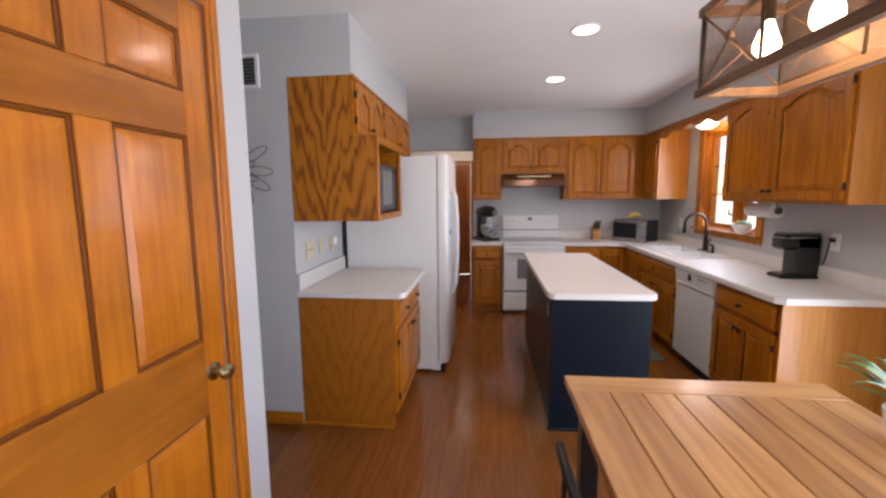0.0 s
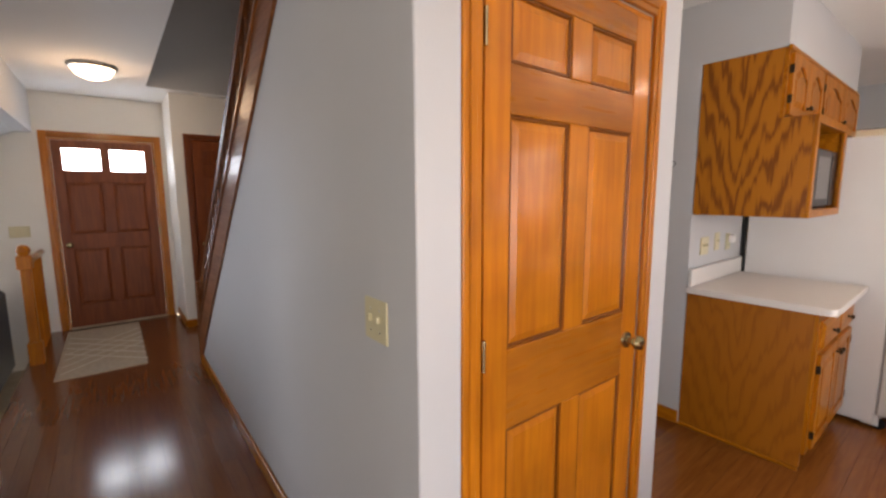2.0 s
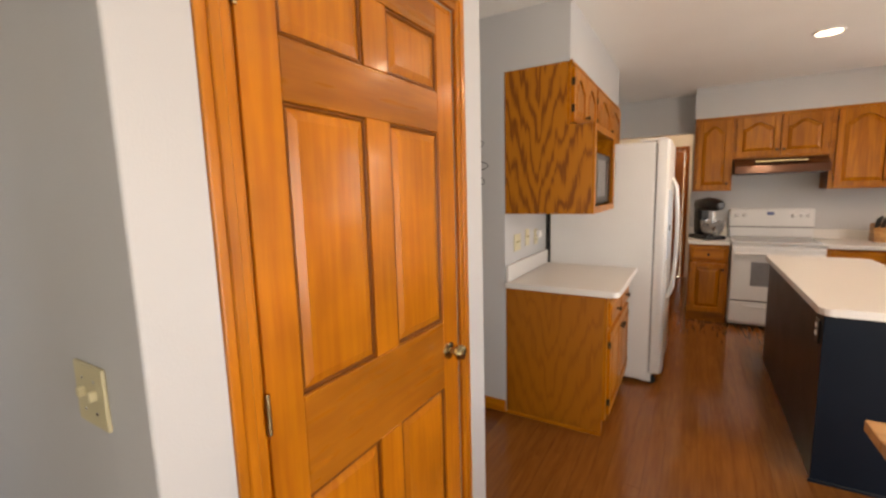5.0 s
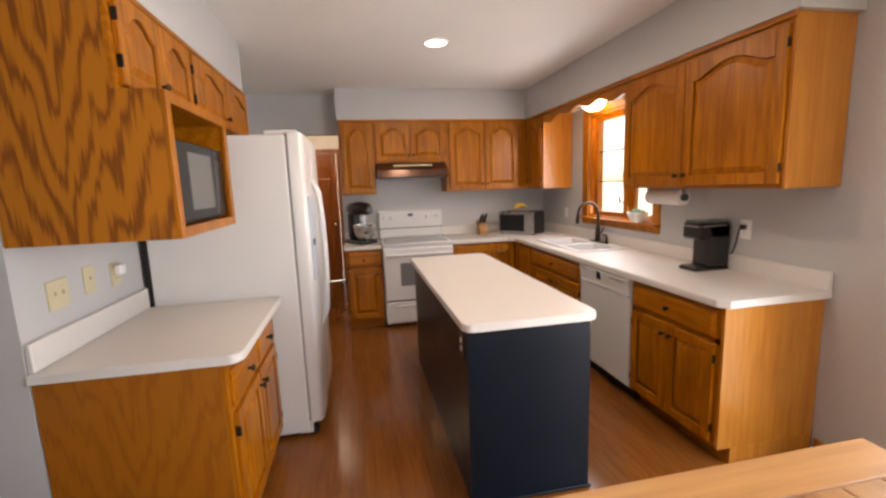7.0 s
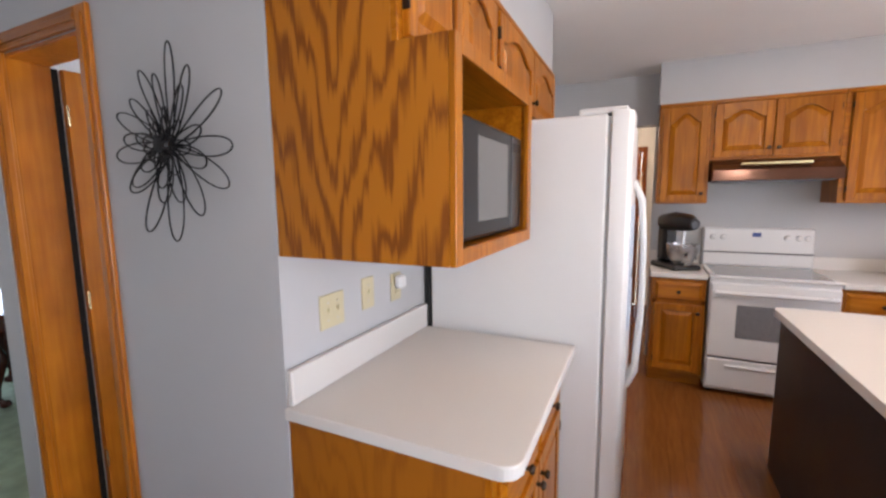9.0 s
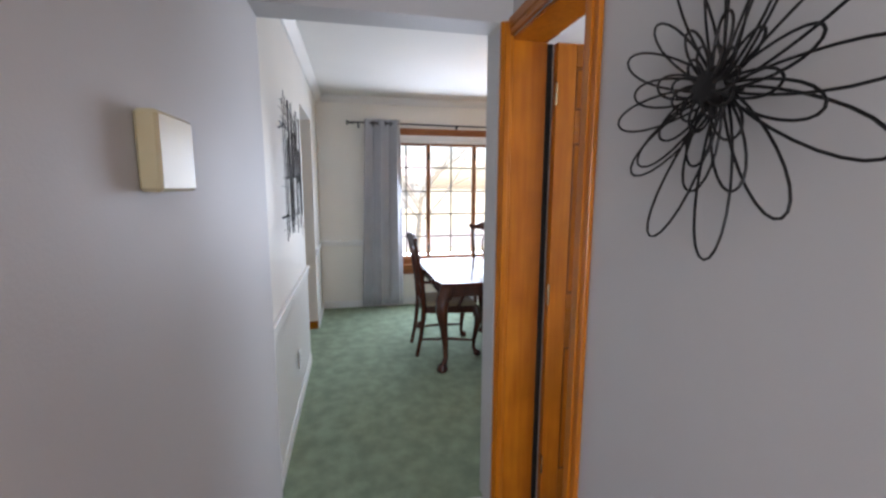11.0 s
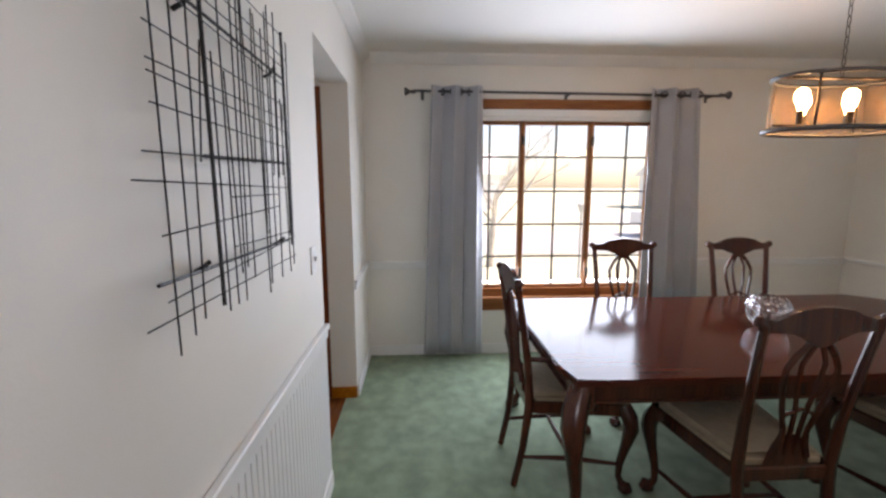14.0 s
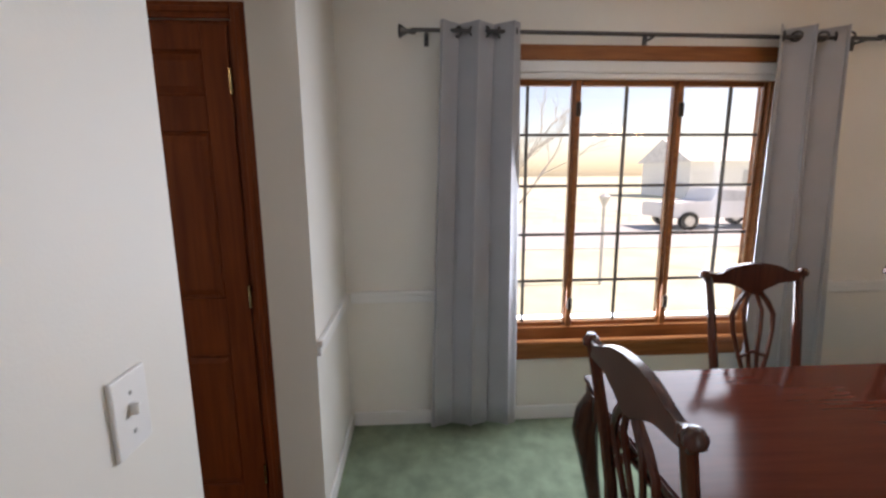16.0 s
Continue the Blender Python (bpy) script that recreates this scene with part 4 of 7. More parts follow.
d = thing("dishwasher", "white built-in dishwasher between the oak cabinets", "dishwasher", (2.2, 4.19, 0))
part("tub", boxes((1.96, 2.54, 3.885, 4.505, 0.08, 0.865)), APPL, d)
part("door", boxes((1.918, 1.96, 3.882, 4.508, 0.11, 0.735), bev=0.005), APPL, d)
bm = prism(B(), [(1.96, 0.742), (1.96, 0.866), (1.915, 0.866), (1.902, 0.85), (1.918, 0.742)], "y", 3.882, 4.508)
bmesh.ops.bevel(bm, geom=list(bm.edges), offset=0.003, segments=1, affect="EDGES")
cp = part("control_panel", bm, APPL, d)
part("latch", boxes((1.898, 1.912, 4.21, 4.255, 0.79, 0.845), bev=0.003), MWGL, cp, "dark latch square")
part("handle_lip", boxes((1.905, 1.925, 3.90, 4.49, 0.738, 0.752), bev=0.004), APPL, cp)
for k in range(5):
    part("button", boxes((1.9035, 1.912, 3.94 + 0.034 * k, 3.962 + 0.034 * k, 0.825, 0.833)), DARKG if k in (1, 3) else MWMS, cp)
part("writing_bar", boxes((1.9035, 1.912, 4.41, 4.48, 0.835, 0.842)), MWMS, cp)
part("toe_panel", boxes((1.99, 2.0, 3.885, 4.505, 0.0, 0.10)), BLACK, d)

c = thing("base_cabinet", "honey oak end base cabinet with drawer and double doors", "cabinet", (2.25, 3.5, 0), "base cabinets")
part("body", boxes((1.955, 2.548, 3.175, 3.878, 0.10, 0.868)), OAK, c)
part("end_panel", boxes((1.938, 2.548, 3.157, 3.175, 0.10, 0.868), (2.02, 2.548, 3.157, 3.175, 0.0, 0.10), bev=0.001), OAKL, c, "satin oak end panel")
part("toe_kick", boxes((2.02, 2.548, 3.175, 3.878, 0.0, 0.10)), OAKY, c)
part("shoe_moulding", boxes((2.02, 2.548, 3.142, 3.157, 0.0, 0.02), bev=0.004), OAKX, c)
part("face_frame", boxes((1.938, 1.955, 3.175, 3.878, 0.10, 0.135), (1.938, 1.955, 3.175, 3.878, 0.66, 0.70), (1.938, 1.955, 3.175, 3.878, 0.84, 0.868), (1.938, 1.955, 3.175, 3.21, 0.135, 0.84), (1.938, 1.955, 3.845, 3.878, 0.135, 0.84), bev=0.001), OAK, c)
drawer(c, WEST(1.938, 3.855, 0.69), 0.655, 0.15)
cab_door(c, WEST(1.938, 3.855, 0.125), 0.325, 0.54, 0, "r", False)
cab_door(c, WEST(1.938, 3.525, 0.125), 0.325, 0.54, 0, "l", False)

w = thing("countertop", "white laminate L-shaped countertop with backsplash and sink", "countertop", (2.2, 4.8, 0.87))
bm = B()
prism(bm, [(1.90, 3.165), (1.935, 3.128), (2.548, 3.128), (2.548, 4.72), (1.90, 4.72)], "z", 0.872, 0.91)
box(bm, 1.90, 2.035, 4.72, 5.56, 0.872, 0.91)
box(bm, 2.465, 2.548, 4.72, 5.56, 0.872, 0.91)
prism(bm, [(1.90, 5.56), (2.548, 5.56), (2.548, 6.588), (1.20, 6.588), (1.20, 5.95), (1.82, 5.95), (1.90, 5.87)], "z", 0.872, 0.91)
part("top", bm, LAMI, w)
part("front_edge", boxes((1.893, 1.90, 3.168, 5.87, 0.870, 0.908), (1.20, 1.82, 5.943, 5.95, 0.870, 0.908), bev=0.003), LAMI, w)
part("backsplash", boxes((2.526, 2.548, 3.128, 6.566, 0.91, 1.01), (1.20, 2.548, 6.566, 6.588, 0.91, 1.01), bev=0.004), LAMI, w)
k = thing("kitchen_sink", "white double-bowl drop-in kitchen sink", "sink", (2.25, 5.14, 0.75))
bm = boxes((2.0, 2.045, 4.69, 5.59, 0.908, 0.922), (2.40, 2.50, 4.69, 5.59, 0.908, 0.922), (2.045, 2.40, 4.69, 4.735, 0.908, 0.922), (2.045, 2.40, 5.545, 5.59, 0.908, 0.922), (2.045, 2.40, 5.12, 5.155, 0.905, 0.918), bev=0.005)
part("rim", bm, APPL, k)
for y0, y1 in ((4.735, 5.12), (5.155, 5.545)):
    part("bowl", boxes((2.037, 2.41, y0 - 0.008, y1 + 0.008, 0.72, 0.73), (2.037, 2.045, y0 - 0.008, y1 + 0.008, 0.73, 0.908), (2.40, 2.41, y0 - 0.008, y1 + 0.008, 0.73, 0.908), (2.045, 2.40, y0 - 0.008, y0, 0.73, 0.908), (2.045, 2.40, y1, y1 + 0.008, 0.73, 0.908)), APPL, k)
    part("drain", lathe(B(), [(0.045, 0), (0.042, 0.003), (0.001, 0.003)], (2.22, (y0 + y1) / 2, 0.7305), 20), STEEL, k)
q = thing("faucet", "dark bronze gooseneck kitchen faucet with deck plate", "faucet", (2.45, 5.14, 0.922))
part("deck_plate", boxes((2.425, 2.48, 5.02, 5.26, 0.922, 0.932), bev=0.004), BRONZE, q)
part("body", lathe(B(), [(0.026, 0), (0.024, 0.05), (0.021, 0.13), (0.017, 0.16)], (2.45, 5.14, 0.93), 18), BRONZE, q, smooth=True)
pts = [(2.45, 5.14, 1.08), (2.45, 5.14, 1.20)] + [(2.45 - 0.105 + 0.105 * math.cos(a), 5.14, 1.20 + 0.105 * math.sin(a)) for a in [math.pi * i / 10 for i in range(1, 10)]] + [(2.24, 5.14, 1.19)]
part("spout", tube(B(), pts, 0.0135, 12), BRONZE, q, smooth=True)
part("spray_head", tube(B(), [(2.24, 5.14, 1.20), (2.236, 5.14, 1.13), (2.234, 5.14, 1.11)], [0.016, 0.021, 0.018], 12), BRONZE, q, smooth=True)
part("lever", tube(B(), [(2.45, 5.12, 1.0), (2.45, 5.075, 1.02), (2.44, 5.03, 1.07)], [0.012, 0.009, 0.007], 8), BRONZE, q, smooth=True)
part("soap_pump", tube(B(), [(2.45, 4.99, 0.92), (2.45, 4.99, 0.99), (2.44, 4.99, 1.005), (2.40, 4.99, 1.005)], [0.016, 0.010, 0.009, 0.006], 10), BRONZE, q, smooth=True)


def east_cab(label, y0, y1, doors, side_near=True):
    c = thing("wall_cabinet", label, "cabinet", (2.37, (y0 + y1) / 2, 1.445), "wall cabinets")
    part("body", boxes((2.225, 2.548, y0 + 0.018, y1 - 0.018, 1.445, 2.249)), OAK, c)
    for a, b in ((y0, y0 + 0.018), (y1 - 0.018, y1)):
        # Side panels take the oak lightened for window sheen.
        part("side_panel", boxes((2.208, 2.548, a, b, 1.443, 2.249), bev=0.001), OAKL, c)
    part("face_frame", boxes((2.208, 2.225, y0 + 0.018, y1 - 0.018, 1.445, 1.48), (2.208, 2.225, y0 + 0.018, y1 - 0.018, 2.205, 2.249), (2.208, 2.225, y0 + 0.018, y0 + 0.045, 1.48, 2.205), (2.208, 2.225, y1 - 0.045, y1 - 0.018, 1.48, 2.205), bev=0.001), OAKY, c)
    for a, b, side in doors:
        cab_door(c, WEST(2.208, b, 1.465), b - a, 0.735, 0.065, side, True, 0.06)
    return c


east_cab("honey oak wall cabinet with two wide cathedral arch doors", 3.14, 4.41, [(3.80, 4.385, "r"), (3.165, 3.79, "l")])
east_cab("honey oak corner wall cabinet beside the window", 5.84, 6.266, [(5.88, 6.22, "l")])
t = tagged(new("trim_east"), "oak crown strip along the soffit", "trim", kind="structure")
part("strip", boxes((2.185, 2.205, 3.13, 6.25, 2.222, 2.254), bev=0.004), OAKY, t)
v = thing("window_valance", "scalloped honey oak valance over the kitchen window", "valance", (2.21, 5.12, 2.1))
pts = [(4.412, 2.249), (5.838, 2.249)] + [(5.838 - 1.426 * i / 40, 2.13 + 0.045 * math.sin(math.pi * i / 40) + 0.02 * math.cos(2 * math.pi * 4 * i / 40)) for i in range(41)]
part("board", prism(B(), pts, "x", 2.208, 2.226), OAKY, v)

wi = tagged(new("window_1"), "oak-framed casement kitchen window with grilles", "window", kind="structure")
y0, y1, z0, z1 = 4.49, 5.47, 1.14, 2.15
part("casing", boxes((2.53, 2.549, y0 - 0.085, y0, z0 - 0.07, z1 + 0.07), (2.53, 2.549, y1, y1 + 0.11, z0 - 0.07, z1 + 0.07), (2.53, 2.549, y0, y1, z1, z1 + 0.07), (2.53, 2.549, y0, y1, z0 - 0.07, z0), bev=0.005), OAK, wi)
part("stool", boxes((2.49, 2.56, y0 - 0.09, y1 + 0.11, z0 - 0.015, z0 + 0.006), bev=0.005), OAKY, wi)
part("jamb", boxes((2.55, 2.69, y0, y0 + 0.02, z0, z1), (2.55, 2.69, y1 - 0.02, y1, z0, z1), (2.55, 2.69, y0, y1, z1 - 0.02, z1), (2.55, 2.69, y0, y1, z0, z0 + 0.02)), OAK, wi)
part("centre_post", boxes((2.57, 2.68, 4.86, 4.93, z0 + 0.02, z1 - 0.02), bev=0.003), OAK, wi)
for a, b in ((y0 + 0.02, 4.86), (4.93, y1 - 0.02)):
    part("sash", boxes((2.60, 2.64, a, a + 0.045, z0 + 0.02, z1 - 0.02), (2.60, 2.64, b - 0.045, b, z0 + 0.02, z1 - 0.02), (2.60, 2.64, a + 0.045, b - 0.045, z0 + 0.02, z0 + 0.065), (2.60, 2.64, a + 0.045, b - 0.045, z1 - 0.065, z1 - 0.02), bev=0.003), OAK, wi)
    g = part("pane", boxes((2.618, 2.622, a + 0.04, b - 0.04, z0 + 0.06, z1 - 0.06)), GLASS, wi)
    g.visible_shadow = False
    gr = boxes(*[(2.612, 2.628, a + 0.045, b - 0.045, z0 + 0.065 + k * 0.293 - 0.006, z0 + 0.065 + k * 0.293 + 0.006) for k in (1, 2)])
    part("grille", gr, BRONZE, wi)
part("crank", tube(B(), [(2.60, 4.99, 1.30), (2.57, 4.98, 1.31), (2.56, 4.97, 1.36)], 0.008, 8), BRONZE, wi)

# island
i_ = thing("kitchen_island", "dark blue painted kitchen island with end panel", "island", (0.93, 4.05, 0))
part("body", boxes((0.635, 1.225, 3.215, 5.0, 0.0, 0.87), bev=0.002), ISLE, i_)
part("end_panel", boxes((0.628, 1.232, 3.203, 3.215, 0.0, 0.87), bev=0.002), ISLE, i_)
part("shoe_moulding", boxes((0.62, 1.24, 3.191, 3.203, 0.0, 0.018), bev=0.004), ISLE, i_)
w = thing("island_top", "white laminate island countertop with rounded corners", "countertop", (0.93, 4.05, 0.872))
part("top", slab_top(B(), 0.605, 1.26, 3.175, 5.04, 0.872, 0.91, (1, 1, 1, 1), 0.045), LAMI, w)
o = thing("wall_outlet", "black outlet plate with white sockets on the island side", "outlet", (0.63, 3.32, 0.77))
part("plate", boxes((0.627, 0.635, 3.285, 3.36, 0.70, 0.82), bev=0.003), BLACK, o)
for z in (0.735, 0.775):
    part("socket", boxes((0.622, 0.628, 3.31, 3.335, z, z + 0.028), bev=0.003), WHITEP, o)


# ---- dining room ----
wi = tagged(new("window_2"), "wide three-part wooden dining room window with grilles", "window", kind="structure")
WY0, WY1, WZ0, WZ1 = 2.80, 4.60, 0.48, 2.16
WINW = wood("window_wood_red_oak", (0.36, 0.135, 0.045), (0.22, 0.07, 0.022), "y", 0.35, 0.8, 0.35, 0.05)
part("head_casing", boxes((-6.079, -6.058, WY0 - 0.08, WY1 + 0.08, 2.155, 2.235), bev=0.005), WINW, wi)
part("side_casing", boxes((-6.079, -6.06, WY0 - 0.08, WY0, 0.48, 2.155), (-6.079, -6.06, WY1, WY1 + 0.08, 0.48, 2.155), bev=0.005), WINW, wi)
part("sill", boxes((-6.079, -6.035, WY0 - 0.10, WY1 + 0.10, 0.50, 0.535), bev=0.006), WINW, wi)
part("apron", boxes((-6.079, -6.06, WY0 - 0.08, WY1 + 0.08, 0.41, 0.499), bev=0.004), WINW, wi)
part("frame", boxes((-6.20, -6.10, WY0, WY1, 0.48, 0.60), (-6.20, -6.10, WY0, WY1, 2.06, 2.16), (-6.20, -6.10, WY0, WY0 + 0.03, 0.60, 2.06), (-6.20, -6.10, WY1 - 0.03, WY1, 0.60, 2.06)), WINW, wi)
for a in (3.431, 4.037):
    part("mullion", boxes((-6.19, -6.105, a - 0.016, a + 0.016, 0.60, 2.06), bev=0.003), WINW, wi)
    for z in (0.75, 1.9):
        part("latch", boxes((-6.105, -6.085, a - 0.012, a + 0.015, z - 0.04, z + 0.04), bev=0.006), BRONZE, wi)
MUNT = mat("dark_grille_bars", (0.10, 0.095, 0.09), 0.5, bump=0)
for a, b, c_ in ((WY0 + 0.03, 3.419, 3.148), (3.445, 4.025, 3.733), (4.051, WY1 - 0.03, 4.364)):
    part("sash", boxes((-6.17, -6.13, a, a + 0.012, 0.60, 2.06), (-6.17, -6.13, b - 0.012, b, 0.60, 2.06), (-6.17, -6.13, a + 0.02, b - 0.02, 0.60, 0.625), (-6.17, -6.13, a + 0.02, b - 0.02, 2.035, 2.06), bev=0.002), WINW, wi)
    g = part("pane", boxes((-6.152, -6.148, a + 0.015, b - 0.015, 0.62, 2.04)), GLASS, wi)
    g.visible_shadow = False
    bars = [(-6.158, -6.142, c_ - 0.008, c_ + 0.008, 0.62, 2.04)]
    bars += [(-6.157, -6.143, a + 0.02, b - 0.02, z - 0.008, z + 0.008) for z in (0.886, 1.175, 1.467, 1.763)]
    part("grille", boxes(*bars), MUNT, wi)
bl = thing("roller_blind", "white raised window blind under the head casing", "blind", (-6.09, 3.7, 2.1))
part("head_rail", boxes((-6.10, -6.06, WY0 + 0.005, WY1 - 0.005, 2.09, 2.153), bev=0.006), WHITEP, bl)
part("gathered_blind", boxes((-6.098, -6.065, WY0 + 0.01, WY1 - 0.01, 2.06, 2.088), bev=0.004), WHITEP, bl)

FABR = mat("grey_satin_curtain_cloth", (0.37, 0.38, 0.41), 0.36, var=0.06, scale=4, bump=0.12, bscale=500)
FABR.node_tree.nodes["Principled BSDF"].inputs["Sheen Weight"].default_value = 0.3
rod = thing("curtain_rod", "dark pewter curtain rod with flared finials", "curtain rod", (-5.98, 3.78, 2.25))
part("rod", tube(B(), [(-5.985, 2.495, 2.275), (-5.985, 5.08, 2.26)], 0.0105, 10), DSTEEL, rod, smooth=True)
for y, s in ((2.495, -1), (5.08, 1)):
    M = Matrix.Translation((-5.985, y, 2.268)) @ Vector((0, s, 0)).to_track_quat("Z", "Y").to_matrix().to_4x4()
    part("finial", lathe(B(), [(0.013, -0.02), (0.016, 0.0), (0.011, 0.015), (0.014, 0.03), (0.026, 0.05), (0.034, 0.062), (0.030, 0.07), (0.002, 0.074)], seg=14, M=M), DSTEEL, rod, smooth=True)
for y in (2.57, 3.78, 5.0):
    part("bracket", boxes((-6.08, -5.985, y - 0.006, y + 0.006, 2.25, 2.262), (-6.08, -6.07, y - 0.012, y + 0.012, 2.22, 2.29), bev=0.002), DSTEEL, rod)


def curtain(y0, y1, label, lean, ph, lean0=0.0):
    c = thing("curtain", label, "curtain", (-5.98, (y0 + y1) / 2, 0.03), "window curtains")
    n, rows, waves = 72, 16, 2.4
    bm = B()
    grid = []
    for j in range(rows + 1):
        tz = j / rows
        z = 2.315 - tz * 2.27
        amp = 0.042 + 0.012 * math.sin(3 * tz + ph)
        row = []
        for i in range(n + 1):
            s = i / n
            a = s * waves * 2 * math.pi + ph + 0.35 * math.sin(2.2 * tz + ph)
            y = y0 + (y1 - y0) * s + lean * tz * s + lean0 * tz * (1 - s) + 0.02 * math.sin(2 * a)
            x = -5.985 + amp * math.sin(a) + 0.004 * math.sin(3 * a + 4 * tz) * tz
            row.append(bm.verts.new((x, y, z + (0.006 * math.sin(a) if j == rows else 0))))
        grid.append(row)
    for r0, r1 in zip(grid, grid[1:]):
        for i in range(n):
            bm.faces.new((r0[i], r0[i + 1], r1[i + 1], r1[i]))
    ob = part("cloth", bm, FABR, c, smooth=True)
    so = ob.modifiers.new("thickness", "SOLIDIFY")
    so.thickness = 0.004
    for k in range(6):
        y = y0 + (y1 - y0) * (k + 0.5) / 6
        ring = [(-5.985 + 0.004 * math.sin(k * 3), y + 0.013 * math.cos(u) * (1 if k % 2 else -1) , 2.268 + 0.024 * math.sin(u)) for u in [2 * math.pi * i / 16 for i in range(16)]]
        ring = [(p[0] + 0.022 * math.cos(2 * math.pi * i / 16), p[1], p[2]) for i, p in enumerate(ring)]
        part("grommet", tube(B(), ring, 0.006, 6, True), DSTEEL, c, smooth=True)


curtain(2.625, 3.06, "grey satin grommet curtain hanging beside the dining window", 0.02, 0.4, -0.075)
curtain(4.47, 4.92, "grey satin grommet curtain gathered at the window edge", 0.12, 1.6)

t = tagged(new("trim_dining"), "white chair rail, crown and skirting of the dining room", "trim", kind="structure")


def rail_run(x0, x1, y0, y1, name, z0, z1):
    """A moulding along a wall."""
    bm = boxes((x0, x1, y0, y1, z0, z1), bev=0.004)
    part(name, bm, WHITEP, t)


for x0, x1 in ((-4.395, -2.605), (-6.05, -5.325)):
    rail_run(x0, x1, 2.081, 2.106, "chair_rail", 0.835, 0.865)
    rail_run(x0, x1, 2.081, 2.098, "chair_rail_cove", 0.795, 0.835)
    rail_run(x0, x1, 2.081, 2.095, "skirting_board", 0.004, 0.095)
for y0, y1 in ((2.107, 2.70), (4.70, 6.458)):
    rail_run(-6.079, -6.054, y0, y1, "chair_rail", 0.835, 0.865)
    rail_run(-6.079, -6.062, y0, y1, "chair_rail_cove", 0.795, 0.835)
rail_run(-6.079, -6.065, 2.096, 6.458, "skirting_board", 0.004, 0.095)
rail_run(-6.05, -2.605, 6.434, 6.459, "chair_rail", 0.835, 0.865)
rail_run(-6.05, -2.605, 6.445, 6.459, "skirting_board", 0.004, 0.095)
bm = prism(B(), [(2.081, CEIL - 0.075), (2.095, CEIL - 0.07), (2.145, CEIL - 0.02), (2.15, CEIL - 0.002), (2.081, CEIL - 0.002)], "x", -6.079, -2.602)
part("crown", bm, WHITEP, t)
bm = prism(B(), [(-6.079, CEIL - 0.075), (-6.065, CEIL - 0.07), (-6.015, CEIL - 0.02), (-6.01, CEIL - 0.002), (-6.079, CEIL - 0.002)], "y", 2.151, 6.459)
part("crown", bm, WHITEP, t)
wn_ = tagged(new("wainscot"), "white beadboard wainscot below the chair rail", "wainscot", kind="structure")
bead = mesh_of("slat", boxes((0, 0.036, 0, 0.008, 0, 0.70), bev=0.003), WHITEP)
x = -4.392
while x < -2.64:
    o = new("slat", bead)
    o.parent = wn_
    o.location = (x, 2.081, 0.095)
    x += 0.0385
struct("threshold_strip", boxes((-2.545, -2.50, 2.13, 3.068, -0.002, 0.009), bev=0.003), STEEL, "metal edge strip between wood floor and carpet", "trim")


# wire wall art
a = thing("wall_art", "abstract black wire grid wall sculpture", "wall art", (-3.58, 2.12, 1.64))
R = random.Random(7)
AX0, AX1, AZ0, AZ1 = -3.095, -3.815, 1.26, 2.0
for u, za, zb in ((0.27, 1.99, 1.27), (0.94, 1.96, 1.33)):
    x0 = AX0 + (AX1 - AX0) * u
    part("upright_bar", tube(B(), [(x0 + 0.012, 2.138, za), (x0, 2.138, zb)], 0.0042, 6), IRON, a)
for i in range(24):
    x0 = AX0 + (AX1 - AX0) * (0.05 + 0.95 * (i / 23) ** 0.8) + R.uniform(-0.012, 0.012)
    za = R.choice([2.0, 1.98, 1.94, 1.84, 1.76]) + R.uniform(-0.03, 0.03)
    zb = R.choice([1.24, 1.26, 1.31, 1.36, 1.55]) + R.uniform(-0.02, 0.03)
    tl = R.uniform(-0.016, 0.016)
    part("upright_wire", tube(B(), [(x0 + tl, 2.130, za), (x0 - tl, 2.130, zb)], 0.0019, 5), IRON, a)
for i in range(15):
    z0 = 1.285 + 0.68 * i / 14 + R.uniform(-0.015, 0.015)
    xa, xb = R.choice([AX0 + 0.03, AX0, AX0 - 0.03, AX0 - 0.3]), R.choice([AX1 - 0.03, AX1 - 0.01, AX1, AX1 + 0.1])
    tl = R.uniform(-0.015, 0.015)
    part("cross_wire", tube(B(), [(xa, 2.124, z0 + tl), (xb, 2.124, z0 - tl)], 0.0017, 5), IRON, a)
for z0 in (1.352, 1.855):
    part("cross_bar", tube(B(), [(AX0 - 0.02, 2.116, z0), (AX1, 2.116, z0 - 0.01)], 0.0036, 6), IRON, a)
part("cross_bar", tube(B(), [(AX0 - 0.20, 2.119, 1.572), (AX1 + 0.03, 2.119, 1.585)], 0.0045, 6), IRON, a)
for px, pz in ((AX0 - 0.2, 1.35), (AX1 + 0.05, 1.342), (AX0 - 0.2, 1.853), (AX1 + 0.05, 1.845)):
    part("standoff", tube(B(), [(px, 2.081, pz - 0.01), (px, 2.10, pz), (px + 0.015, 2.118, pz + 0.012)], 0.005, 6), IRON, a)
wall_plate("light_switch", NORTH(-4.235, 2.08, 1.20), 0.075, 0.12, "white plastic switch plate beside the hall opening", "switch", 1)
wall_plate("wall_outlet", NORTH(-3.62, 2.094, 0.36), 0.072, 0.115, "white plastic outlet on the wainscot", "outlet", 1)

